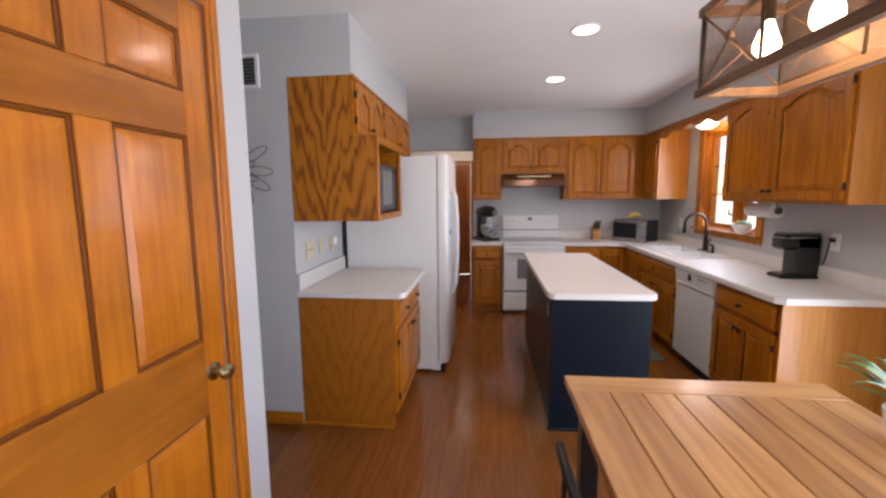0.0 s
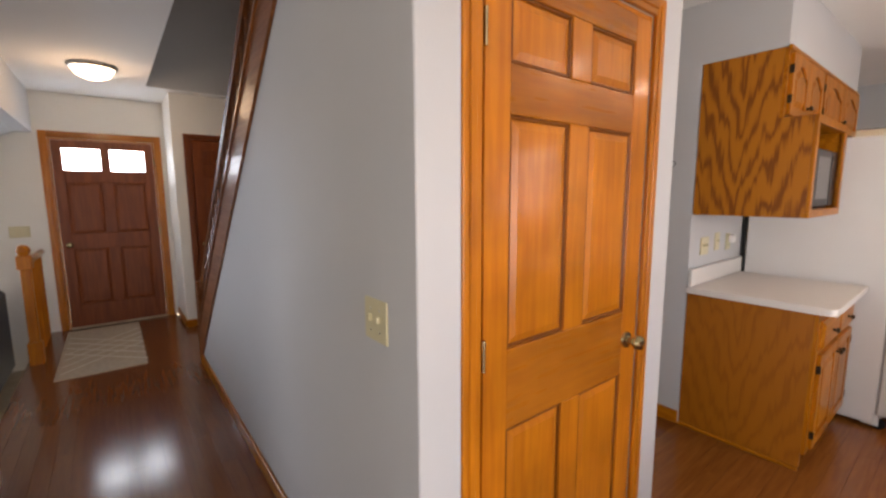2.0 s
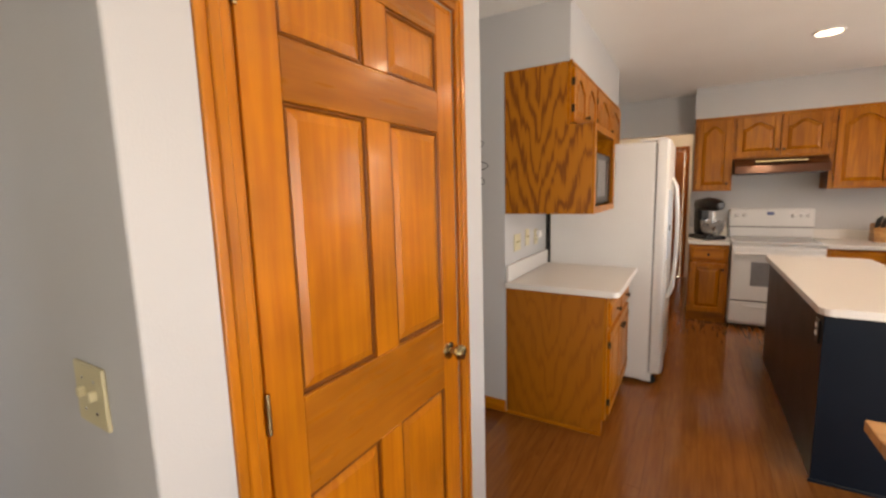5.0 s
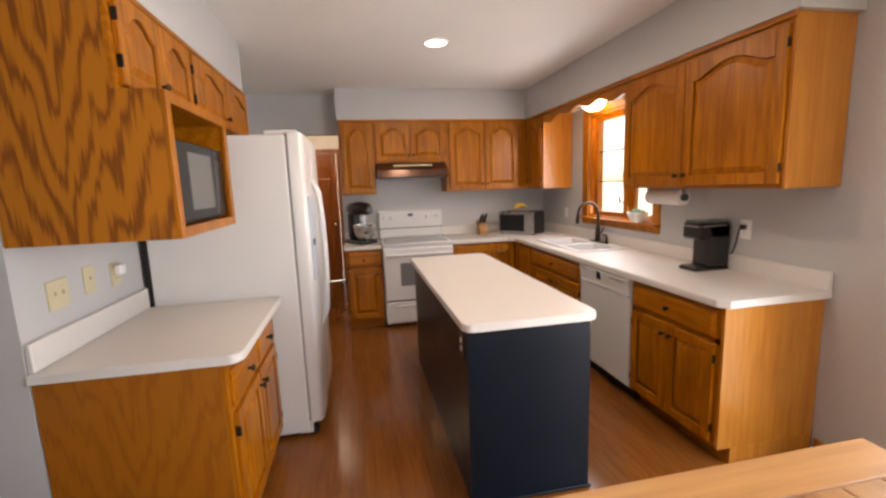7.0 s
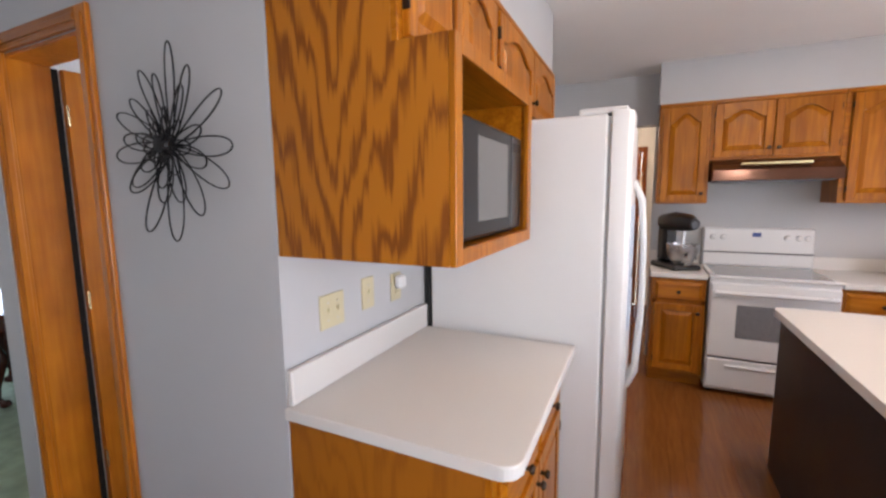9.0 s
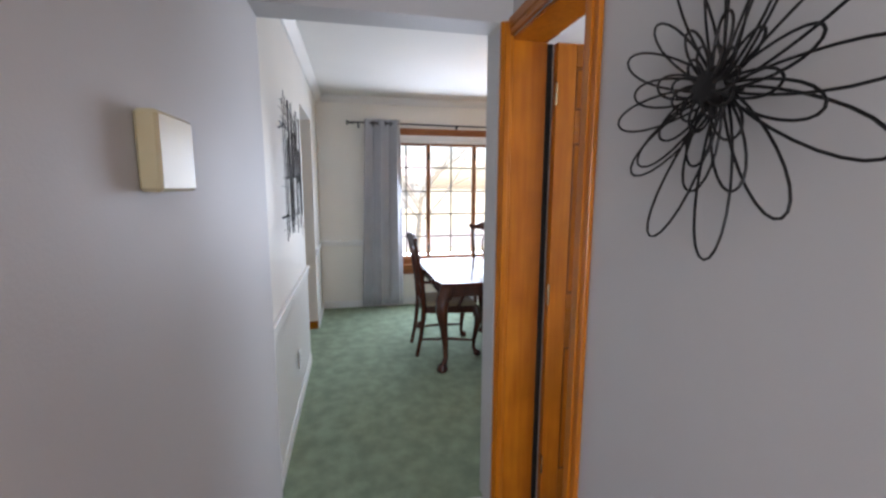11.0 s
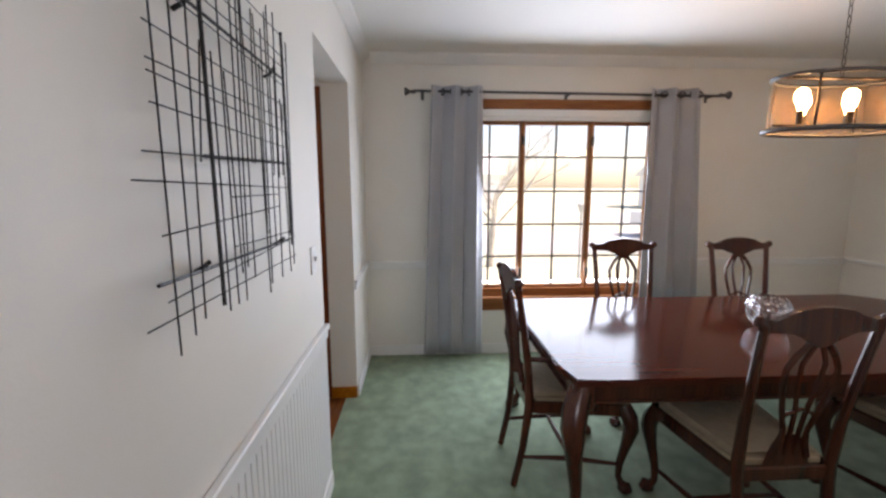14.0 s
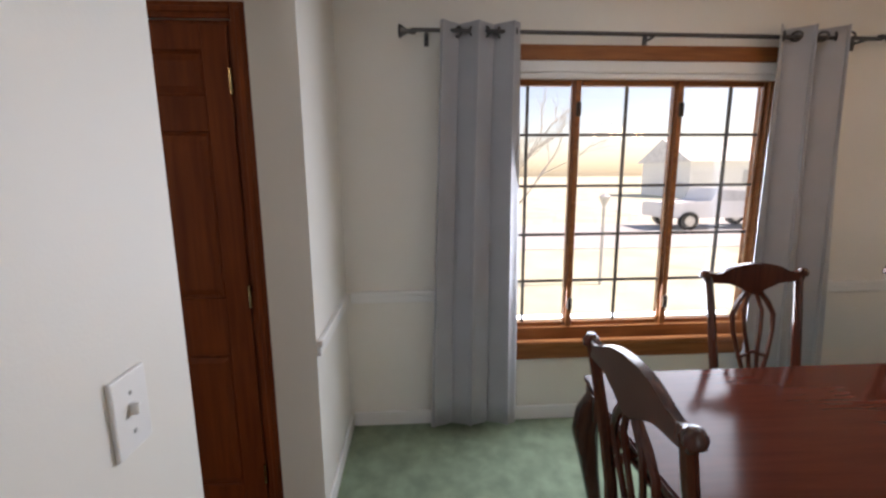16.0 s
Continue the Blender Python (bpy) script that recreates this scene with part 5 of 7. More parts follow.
# dining table
tb = thing("dining_table", "long polished mahogany dining table with cabriole legs", "table", (-4.565, 4.4, 0))
TX0, TX1, TY0, TY1 = -5.18, -3.95, 3.125, 5.68
cut = 0.055
out = [(TX0 + 3 * cut, TY0), (TX1 - 3 * cut, TY0), (TX1 - 2.6 * cut, TY0 + 0.018), (TX1 - 0.01, TY0 + 0.03), (TX1 - 0.012, TY0 + 2.6 * cut), (TX1 + 0.004, TY0 + 3 * cut),
       (TX1 + 0.004, TY1 - 3 * cut), (TX1 - 0.014, TY1 - 2.6 * cut), (TX1 - 2.2 * cut, TY1 - 0.03), (TX1 - 3 * cut, TY1), (TX0 + 3 * cut, TY1), (TX0 + 2.2 * cut, TY1 - 0.03), (TX0 + 0.014, TY1 - 2.6 * cut), (TX0, TY1 - 3 * cut),
       (TX0, TY0 + 3 * cut), (TX0 + 0.014, TY0 + 2.6 * cut), (TX0 + 0.012, TY0 + 0.03), (TX0 + 2.6 * cut, TY0 + 0.018)]
bm = prism(B(), out, "z", 0.727, 0.756)
bmesh.ops.bevel(bm, geom=[e for e in bm.edges if abs(e.verts[0].co.z - e.verts[1].co.z) < 1e-5], offset=0.007, segments=2, affect="EDGES")
part("tabletop", bm, MAHOY, tb)
part("apron", boxes((TX0 + 0.05, TX1 - 0.05, TY0 + 0.05, TY0 + 0.075, 0.635, 0.727), (TX0 + 0.05, TX1 - 0.05, TY1 - 0.075, TY1 - 0.05, 0.635, 0.727), (TX0 + 0.05, TX0 + 0.075, TY0 + 0.075, TY1 - 0.075, 0.635, 0.727), (TX1 - 0.075, TX1 - 0.05, TY0 + 0.075, TY1 - 0.075, 0.635, 0.727), bev=0.003), MAHO, tb)
part("apron_bead", boxes((TX1 - 0.05, TX1 - 0.04, TY0 + 0.06, TY1 - 0.06, 0.633, 0.648), (TX0 + 0.06, TX1 - 0.06, TY0 + 0.04, TY0 + 0.05, 0.633, 0.648), bev=0.003), MAHO, tb)


def cabriole(bm, x, y, top, dx, dy, r=0.042, foot=0.038):
    """A curved leg whose knee and foot lean along (dx, dy)."""
    prof = [(0.0, 1.0, 1.0), (0.035, 0.86, 1.12), (0.045, 0.76, 1.05), (0.025, 0.55, 0.72), (0.0, 0.32, 0.52), (-0.004, 0.16, 0.44), (0.012, 0.09, 0.5), (0.03, 0.06, 0.95), (0.034, 0.03, 1.0), (0.03, 0.002, 0.75)]
    tube(bm, [(x + dx * o, y + dy * o, z * top) for o, z, _ in prof], [max(r * k, foot * k if z < 0.07 else 0) for _, z, k in prof], 10)
    return bm


for lx, sx in ((TX0 + 0.075, -1), (TX1 - 0.075, 1)):
    for ly, sy in ((TY0 + 0.075, -1), (TY1 - 0.075, 1)):
        bm = cabriole(B(), lx, ly, 0.70, sx * 0.9, sy * 0.9, 0.05, 0.036)
        box(bm, lx - 0.045, lx + 0.045, ly - 0.045, ly + 0.045, 0.61, 0.727, 0.006)
        part("leg", bm, MAHO, tb, smooth=True)

BUFF = mat("beige_seat_fabric", (0.34, 0.27, 0.18), 0.85, var=0.12, scale=25, bump=0.3, bscale=500)


def dining_chair(arms):
    c = thing("dining_armchair" if arms else "dining_chair", "dark mahogany dining %s with pierced splat and beige seat" % ("armchair" if arms else "chair"), "chair", (0, 0, 0), "dining chairs")
    def post(s):
        return [(s * 0.17, -0.30, 0.0), (s * 0.172, -0.26, 0.2), (s * 0.18, -0.235, 0.44), (s * 0.186, -0.25, 0.62), (s * 0.196, -0.285, 0.85), (s * 0.205, -0.315, 1.02)]
    for s in (-1, 1):
        bm = tube(B(), post(s), [0.017, 0.019, 0.023, 0.019, 0.017, 0.016], 8)
        part("back_post", bm, MAHO, c, smooth=True)
        bm = cabriole(B(), s * 0.225, 0.20, 0.44, s * 0.6, 0.7, 0.035, 0.03)
        part("front_leg", bm, MAHO, c, smooth=True)
    # crest rail
    n = 16
    up, lo = [], []
    for i in range(n + 1):
        u = -1 + 2 * i / n
        k = 1.035 + 0.042 * math.cos(u * math.pi / 2) ** 1.5 - 0.018 * math.exp(-((abs(u) - 0.72) / 0.12) ** 2) + 0.012 * math.exp(-((abs(u) - 1.0) / 0.1) ** 2)
        b = 0.988 - 0.055 * math.exp(-(u / 0.28) ** 2) + 0.006 * u * u
        up.append((u * 0.232, k)), lo.append((u * 0.222, b))
    bm = B()
    prism(bm, lo + up[::-1], "y", -0.012, 0.012, Matrix.Translation((0, -0.312, 0)))
    bmesh.ops.bevel(bm, geom=list(bm.edges), offset=0.004, segments=1, affect="EDGES")
    part("crest_rail", bm, MAHO, c, smooth=True)
    for s in (-1, 1):
        part("ear", lathe(B(), [(0.006, -0.02), (0.021, -0.012), (0.023, 0.004), (0.012, 0.02), (0.001, 0.022)], (s * 0.222, -0.314, 1.028), 10), MAHO, c, smooth=True)
    # pierced splat
    def sy(z):
        return -0.245 - 0.07 * (z - 0.48) / 0.5
    for s in (-1, 1):
        pts = [(s * 0.03, 0.95), (s * 0.07, 0.90), (s * 0.094, 0.85), (s * 0.09, 0.78), (s * 0.068, 0.68), (s * 0.045, 0.60), (s * 0.05, 0.55), (s * 0.068, 0.49)]
        part("splat_bar", tube(B(), [(x, sy(z), z) for x, z in pts], [0.012, 0.012, 0.011, 0.010, 0.010, 0.010, 0.013, 0.016], 6), MAHO, c, smooth=True)
        pts = [(s * 0.015, 0.94), (s * 0.042, 0.87), (s * 0.036, 0.78), (s * 0.02, 0.68), (s * 0.016, 0.60), (s * 0.02, 0.50)]
        part("splat_bar", tube(B(), [(x, sy(z), z) for x, z in pts], 0.009, 6), MAHO, c, smooth=True)
    part("splat_tie", tube(B(), [(-0.062, sy(0.665), 0.665), (0, sy(0.69) + 0.002, 0.69), (0.062, sy(0.665), 0.665)], 0.008, 6), MAHO, c, smooth=True)
    part("splat_base", prism(B(), [(-0.085, 0.455), (0.085, 0.455), (0.06, 0.53), (0.035, 0.57), (-0.035, 0.57), (-0.06, 0.53)], "y", -0.25, -0.236), MAHO, c)
    # seat
    bm = prism(B(), [(-0.19, -0.245), (0.19, -0.245), (0.25, 0.235), (-0.25, 0.235)], "z", 0.385, 0.445)
    bmesh.ops.bevel(bm, geom=list(bm.edges), offset=0.006, segments=1, affect="EDGES")
    part("seat_frame", bm, MAHO, c)
    bm = prism(B(), [(-0.175, -0.225), (0.175, -0.225), (0.232, 0.22), (-0.232, 0.22)], "z", 0.44, 0.482)
    bmesh.ops.bevel(bm, geom=[e for e in bm.edges if e.verts[0].co.z > 0.47 or e.verts[1].co.z > 0.47], offset=0.022, segments=3, affect="EDGES")
    part("seat", bm, BUFF, c, "beige upholstered seat", smooth=True)
    for s in (-1, 1):
        part("side_stretcher", tube(B(), [(s * 0.172, -0.265, 0.15), (s * 0.195, -0.03, 0.15), (s * 0.222, 0.19, 0.13)], [0.009, 0.014, 0.009], 7), MAHO, c, smooth=True)
    part("cross_stretcher", tube(B(), [(-0.195, -0.03, 0.15), (0, -0.03, 0.15), (0.195, -0.03, 0.15)], [0.009, 0.013, 0.009], 7), MAHO, c, smooth=True)
    if arms:
        for s in (-1, 1):
            part("arm", tube(B(), [(s * 0.19, -0.255, 0.66), (s * 0.25, -0.12, 0.675), (s * 0.285, 0.02, 0.67), (s * 0.275, 0.09, 0.655)], [0.013, 0.015, 0.019, 0.021], 8), MAHO, c, smooth=True)
            part("arm_support", tube(B(), [(s * 0.28, 0.06, 0.65), (s * 0.265, 0.10, 0.57), (s * 0.245, 0.04, 0.43)], [0.014, 0.013, 0.016], 8), MAHO, c, smooth=True)
    return c


ch = dining_chair(False)
ch.matrix_basis = pose(-4.06, 3.92, 0.004, 0, 0, 90) @ Matrix.Scale(1.025, 4)
for px, py, rz in ((-4.06, 4.83, 90), (-5.10, 4.035, -90), (-5.10, 4.925, -90)):
    copy_thing(ch, pose(px, py, 0.004, 0, 0, rz) @ Matrix.Scale(1.025, 4))
ac = dining_chair(True)
ac.matrix_basis = pose(-4.53, 3.32, 0.004, 0, 0, 0) @ Matrix.Scale(1.035, 4)

# glass bowl
CRYS = glass("cut_crystal", 0.02)
bw = thing("crystal_bowl", "cut crystal bowl on the dining table", "bowl", (-4.53, 4.42, 0.756))
bm = lathe(B(), [(0.05, 0.0), (0.056, 0.010), (0.085, 0.035), (0.103, 0.075), (0.104, 0.115), (0.090, 0.150), (0.072, 0.168), (0.066, 0.163), (0.082, 0.146), (0.094, 0.112), (0.092, 0.078), (0.072, 0.042), (0.03, 0.02), (0.002, 0.018)], (-4.53, 4.42, 0.757), 28)
for v in bm.verts:
    r_ = math.hypot(v.co.x + 4.53, v.co.y - 4.42)
    if r_ > 0.06:
        k_ = 1 + 0.06 * math.cos(math.atan2(v.co.y - 4.42, v.co.x + 4.53) * 14 + 40 * v.co.z)
        v.co.x, v.co.y = -4.53 + (v.co.x + 4.53) * k_, 4.42 + (v.co.y - 4.42) * k_
part("bowl", bm, CRYS, bw)

# chandelier
MESH = bpy.data.materials.new("fine_metal_mesh")
MESH.use_nodes = True
nt = MESH.node_tree
b_ = nt.nodes["Principled BSDF"]
b_.inputs["Base Color"].default_value, b_.inputs["Metallic"].default_value, b_.inputs["Roughness"].default_value = (0.24, 0.15, 0.075, 1), 0.8, 0.45
tr_ = nt.nodes.new("ShaderNodeBsdfTransparent")
mx_ = nt.nodes.new("ShaderNodeMixShader")
tc_ = nt.nodes.new("ShaderNodeTexCoord")
ck = nt.nodes.new("ShaderNodeTexNoise")
ck.inputs["Scale"].default_value = 60
mr_ = nt.nodes.new("ShaderNodeMapRange")
mr_.inputs[3].default_value, mr_.inputs[4].default_value = 0.58, 0.85
nt.links.new(tc_.outputs["Object"], ck.inputs["Vector"])
nt.links.new(ck.outputs[0], mr_.inputs[0])
nt.links.new(mr_.outputs[0], mx_.inputs[0])
nt.links.new(b_.outputs[0], mx_.inputs[1])
nt.links.new(tr_.outputs[0], mx_.inputs[2])
nt.links.new(mx_.outputs[0], nt.nodes["Material Output"].inputs[0])
BULB = glow("lit_bulb_glass", (1.0, 0.62, 0.28), 18)
CHX, CHY = -4.42, 4.55
cd = thing("chandelier", "oval mesh-drum dining chandelier with lit bulbs", "chandelier", (CHX, CHY, 1.76))


def oval(k, z, n=40):
    return [(CHX + 0.18 * k * math.cos(2 * math.pi * i / n), CHY + 0.318 * k * math.sin(2 * math.pi * i / n), z) for i in range(n)]


part("lower_ring", tube(B(), oval(1.04, 1.775), 0.012, 8, True), DSTEEL, cd, smooth=True)
part("upper_ring", tube(B(), oval(0.98, 2.02), 0.010, 8, True), DSTEEL, cd, smooth=True)
bm = B()
ra, rb = [[bm.verts.new(p) for p in oval(k, z)] for k, z in ((1.01, 1.785), (0.98, 2.012))]
for i in range(40):
    bm.faces.new((ra[i], ra[(i + 1) % 40], rb[(i + 1) % 40], rb[i]))
part("mesh_drum", bm, MESH, cd, "fine bronze mesh drum", smooth=True)
for k in range(4):
    p, q = oval(1.02, 1.775)[5 + 10 * k], oval(0.98, 2.02)[5 + 10 * k]
    part("upright", tube(B(), [p, q], 0.006, 6), BRONZE, cd)
part("cross_bar", tube(B(), [(CHX, CHY - 0.315, 1.80), (CHX, CHY + 0.315, 1.80)], 0.008, 6), BRONZE, cd)
part("top_bar", tube(B(), [(CHX, CHY - 0.31, 2.02), (CHX, CHY + 0.31, 2.02)], 0.008, 6), BRONZE, cd)
for k, (dx, dy) in enumerate(((0.06, -0.24), (-0.06, -0.12), (0.06, 0.0), (-0.06, 0.12), (0.06, 0.24))):
    part("socket", cyl(B(), (CHX + dx, CHY + dy, 1.80), (CHX + dx, CHY + dy, 1.86), 0.014, seg=10), BRONZE, cd)
    part("bulb", lathe(B(), [(0.012, 0), (0.016, 0.02), (0.030, 0.055), (0.027, 0.085), (0.012, 0.10), (0.001, 0.102)], (CHX + dx, CHY + dy, 1.86), 14), BULB, cd, "glowing warm bulb", smooth=True)
ch_ = B()
for k in range(12):
    z = 2.03 + 0.045 * k
    tube(ch_, [(CHX + (0.008 if k % 2 else 0) * math.cos(u), CHY + (0.0 if k % 2 else 0.008) * math.cos(u), z + 0.025 * math.sin(u) + 0.02) for u in [2 * math.pi * i / 10 for i in range(10)]], 0.0025, 5, True)
part("chain", ch_, BRONZE, cd)
part("canopy", lathe(B(), [(0.06, 0), (0.058, 0.015), (0.02, 0.03)], (CHX, CHY, CEIL - 0.031), 20), BRONZE, cd, smooth=True)
point("chandelier_glow", (CHX, CHY, 1.93), 1.3, WARM, 0.05)


# ---- front hall ----
SHINE = glow("daylit_frosted_pane", (0.62, 0.82, 1.0), 6.0)
casing("door_frame_front", EAST(-6.08, -0.152, 0), 0.935, 2.11, PINE, PINEY, 0.13, 0.07, "honey-stained wooden casing of the front door")
d = thing("door_4", "closed red-brown panelled front door with two lites", "door", (-6.08, 0.35, 0))
six_panel(d, EAST(-6.10, -0.133, 0.02), 0.897, 2.07, REDW, REDW, "l", SHINE, False, [(0, 0.25), (0.88, 1.05), (1.62, 1.745), (1.985, 2.07)])
struct("door_sill", boxes((-6.20, -6.05, -0.14, 0.77, 0.0, 0.02), bev=0.004), BEIGEC, "pale front door threshold", "sill")
casing("door_frame_closet", EAST(-5.35, 1.06, 0), 0.78, 2.10, REDW, REDW, 0.1, 0.058, "dark-stained wooden casing of the hall closet door")
d = thing("door_5", "closed red-brown six-panel hall closet door", "door", (-5.32, 1.45, 0))
six_panel(d, EAST(-5.375, 1.078, 0.008), 0.744, 2.075, REDW, REDW, "l")

st = thing("staircase", "wooden staircase with raking skirt board, balusters and handrail", "staircase", (-4.1, 1.4, 0))
for i in range(13):
    x0, z0 = -4.08 + 0.233 * i, 0.19 * i
    part("riser", boxes((x0, x0 + 0.02, 0.97, 1.855, z0, z0 + 0.165)), WHITEP, st)
    part("tread", boxes((x0 - 0.02, x0 + 0.253, 0.97, 1.855, z0 + 0.165, z0 + 0.19), bev=0.006), REDW, st)
DARKW = wood("dark_stair_rail_wood", (0.27, 0.088, 0.024), (0.15, 0.044, 0.012), "x", 0.36, 0.8, 0.35, 0.05, 0.04, 0.12)
SKT = lambda x: 0.293 + 0.83 * (x + 4.12)
part("skirt_board", prism(B(), [(-4.14, 0.0), (-4.14, 0.27), (-1.39, SKT(-1.39)), (-1.095, CEIL), (-4.12, 0.02), (-4.12, 0.0)], "y", 0.852, 0.968), DARKW, st)
part("skirt_cap", prism(B(), [(-4.15, SKT(-4.15) - 0.012), (-4.15, SKT(-4.15) + 0.014), (-1.39, SKT(-1.39) + 0.014), (-1.39, SKT(-1.39) - 0.012)], "y", 0.842, 0.978), DARKW, st)
part("handrail", tube(B(), [(-4.16, 0.91, 0.665), (-1.96, 0.91, 0.665 + 0.85 * 2.20)], 0.028, 8), DARKW, st, smooth=True)
part("newel_post", boxes((-4.215, -4.14, 0.87, 0.945, 0, 0.70), (-4.222, -4.133, 0.863, 0.952, 0.70, 0.725), bev=0.006), DARKW, st)
x = -4.05
while x < -2.0:
    zb = SKT(x) + 0.008
    zt = 0.665 + 0.85 * (x + 4.16)
    hh = zt - zb
    part("baluster", lathe(B(), [(0.014, 0), (0.014, 0.18 * hh), (0.009, 0.24 * hh), (0.013, 0.45 * hh), (0.009, 0.75 * hh), (0.010, hh)], (x, 0.91, zb), 8), DARKW, st)
    x += 0.118

hl = thing("ceiling_light", "lit frosted dome ceiling light in the hall", "ceiling light", (-4.63, 0.30, CEIL), "dome ceiling lights")
DOME = glow("lit_frosted_dome", (1.0, 0.84, 0.62), 2.6)
part("pan", lathe(B(), [(0.17, 0), (0.175, -0.015), (0.16, -0.03), (0.001, -0.03)][::-1], (-4.63, 0.30, CEIL - 0.001), 28), STEEL, hl, smooth=True)
part("shade", lathe(B(), [(0.001, -0.115), (0.06, -0.11), (0.115, -0.085), (0.15, -0.03)], (-4.63, 0.30, CEIL - 0.001), 28), DOME, hl, "glowing frosted glass dome", smooth=True)
sl = thing("ceiling_light", "small lit dome light above the kitchen sink", "ceiling light", (2.40, 5.15, 2.25), "dome ceiling lights")
part("pan", lathe(B(), [(0.001, -0.02), (0.115, -0.02), (0.12, -0.0)], (2.39, 5.15, 2.249), 24), WHITEP, sl, smooth=True)
part("shade", lathe(B(), [(0.001, -0.10), (0.05, -0.095), (0.09, -0.07), (0.11, -0.02)], (2.39, 5.15, 2.249), 24), DOME, sl, "glowing frosted glass dome", smooth=True)
CAN = glow("lit_recessed_lens", (1.0, 0.88, 0.70), 5.0)
for lx, ly in ((0.855, 3.55), (0.84, 4.745)):
    r = thing("recessed_light", "lit round recessed ceiling light with white trim", "ceiling light", (lx, ly, CEIL), "recessed lights")
    part("trim_ring", tube(B(), [(lx + 0.085 * math.cos(u), ly + 0.085 * math.sin(u), CEIL - 0.004) for u in [2 * math.pi * i / 28 for i in range(28)]], 0.011, 6, True), WHITEP, r, smooth=True)
    part("lens", lathe(B(), [(0.078, 0), (0.07, -0.006), (0.001, -0.008)], (lx, ly, CEIL - 0.001), 24), CAN, r, "glowing lamp lens")

rg = thing("hall_rug", "beige hall rug with pale diamond lattice pattern", "rug", (-5.1, 0.18, 0))
RUG = mat("beige_woven_rug", (0.40, 0.33, 0.25), 0.95, var=0.12, scale=30, bump=0.5, bscale=300)
RUGL = mat("cream_rug_lines", (0.56, 0.50, 0.41), 0.95, var=0.1, scale=30, bump=0.5, bscale=300)
part("woven_field", boxes((-5.93, -4.37, -0.16, 0.47, 0.0, 0.009), bev=0.003), RUG, rg)
bm = B()
for k in range(-4, 11):
    for s in (-1, 1):
        xa = -5.86 + 0.19 * k
        p = [(xa, -0.13), (xa + 0.60, 0.48)] if s > 0 else [(xa + 0.60, -0.13), (xa, 0.48)]
        if min(p[0][0], p[1][0]) < -5.85 or max(p[0][0], p[1][0]) > -4.38:
            continue
        prism(bm, [(p[0][0] - 0.012, p[0][1]), (p[0][0] + 0.012, p[0][1]), (p[1][0] + 0.012, p[1][1]), (p[1][0] - 0.012, p[1][1])], "z", 0.0085, 0.0105 + 0.0006 * s)
part("lattice", bm, RUGL, rg, "pale diamond lattice lines")

# railing by the sunken living room
rl = thing("railing", "honey oak newel post and short railing by the living room step", "railing", (-5.0, -0.31, 0))
bm = boxes((-5.05, -4.95, -0.36, -0.26, -0.004, 0.20), (-5.035, -4.965, -0.345, -0.275, 0.20, 0.86), (-5.05, -4.95, -0.36, -0.26, 0.86, 0.98), bev=0.006)
part("newel_post", bm, PINE, rl)
part("ball_cap", lathe(B(), [(0.03, 0), (0.045, 0.02), (0.05, 0.05), (0.03, 0.085), (0.001, 0.095)], (-5.0, -0.31, 0.98), 14), PINE, rl, smooth=True)
part("handrail", tube(B(), [(-5.0, -0.31, 0.90), (-6.07, -0.31, 0.90)], 0.028, 8), PINEX, rl, smooth=True)
for k in range(7):
    part("baluster", cyl(B(), (-5.13 - 0.135 * k, -0.31, 0.0), (-5.13 - 0.135 * k, -0.31, 0.90), 0.013, seg=8), PINE, rl)
sf = thing("sofa", "dark grey upholstered sofa in the sunken living room", "sofa", (-5.2, -1.6, -0.36))
SOFA = mat("dark_grey_upholstery", (0.075, 0.08, 0.09), 0.85, var=0.12, scale=20, bump=0.3, bscale=400)
part("base", boxes((-5.95, -3.9, -1.70, -0.90, -0.33, 0.05), bev=0.03), SOFA, sf)
for x0 in (-5.95, -4.15):
    part("arm", boxes((x0, x0 + 0.25, -1.70, -0.87, 0.03, 0.38), bev=0.06), SOFA, sf)
part("backrest", boxes((-5.95, -3.9, -0.95, -0.73, -0.30, 0.58), bev=0.06), SOFA, sf)
for x0 in (-5.68, -4.92):
    part("seat_cushion", boxes((x0, x0 + 0.74, -1.70, -0.97, 0.06, 0.22), bev=0.04), SOFA, sf)
for x0 in (-5.9, -4.0):
    for y0 in (-1.65, -0.85):
        part("foot", cyl(B(), (x0, y0, -0.36), (x0, y0, -0.32), 0.025, seg=8), BLACK, sf)
sf.location.y = -1.46
wl = thing("wall_lamp", "small silver wall sconce on the living room wall", "wall lamp", (-6.06, -0.72, 1.62))
part("backplate", boxes((-6.08, -6.065, -0.70, -0.60, 1.55, 1.70), bev=0.006), STEEL, wl)
part("bowl", lathe(B(), [(0.02, -0.05), (0.08, -0.03), (0.10, 0.03), (0.095, 0.04), (0.001, 0.02)], (-5.97, -0.65, 1.63), 18), STEEL, wl, smooth=True)
wall_plate("light_switch", EAST(-6.08, -0.45, 1.12), 0.16, 0.115, "ivory plastic triple switch plate by the front door", "switch", 3)

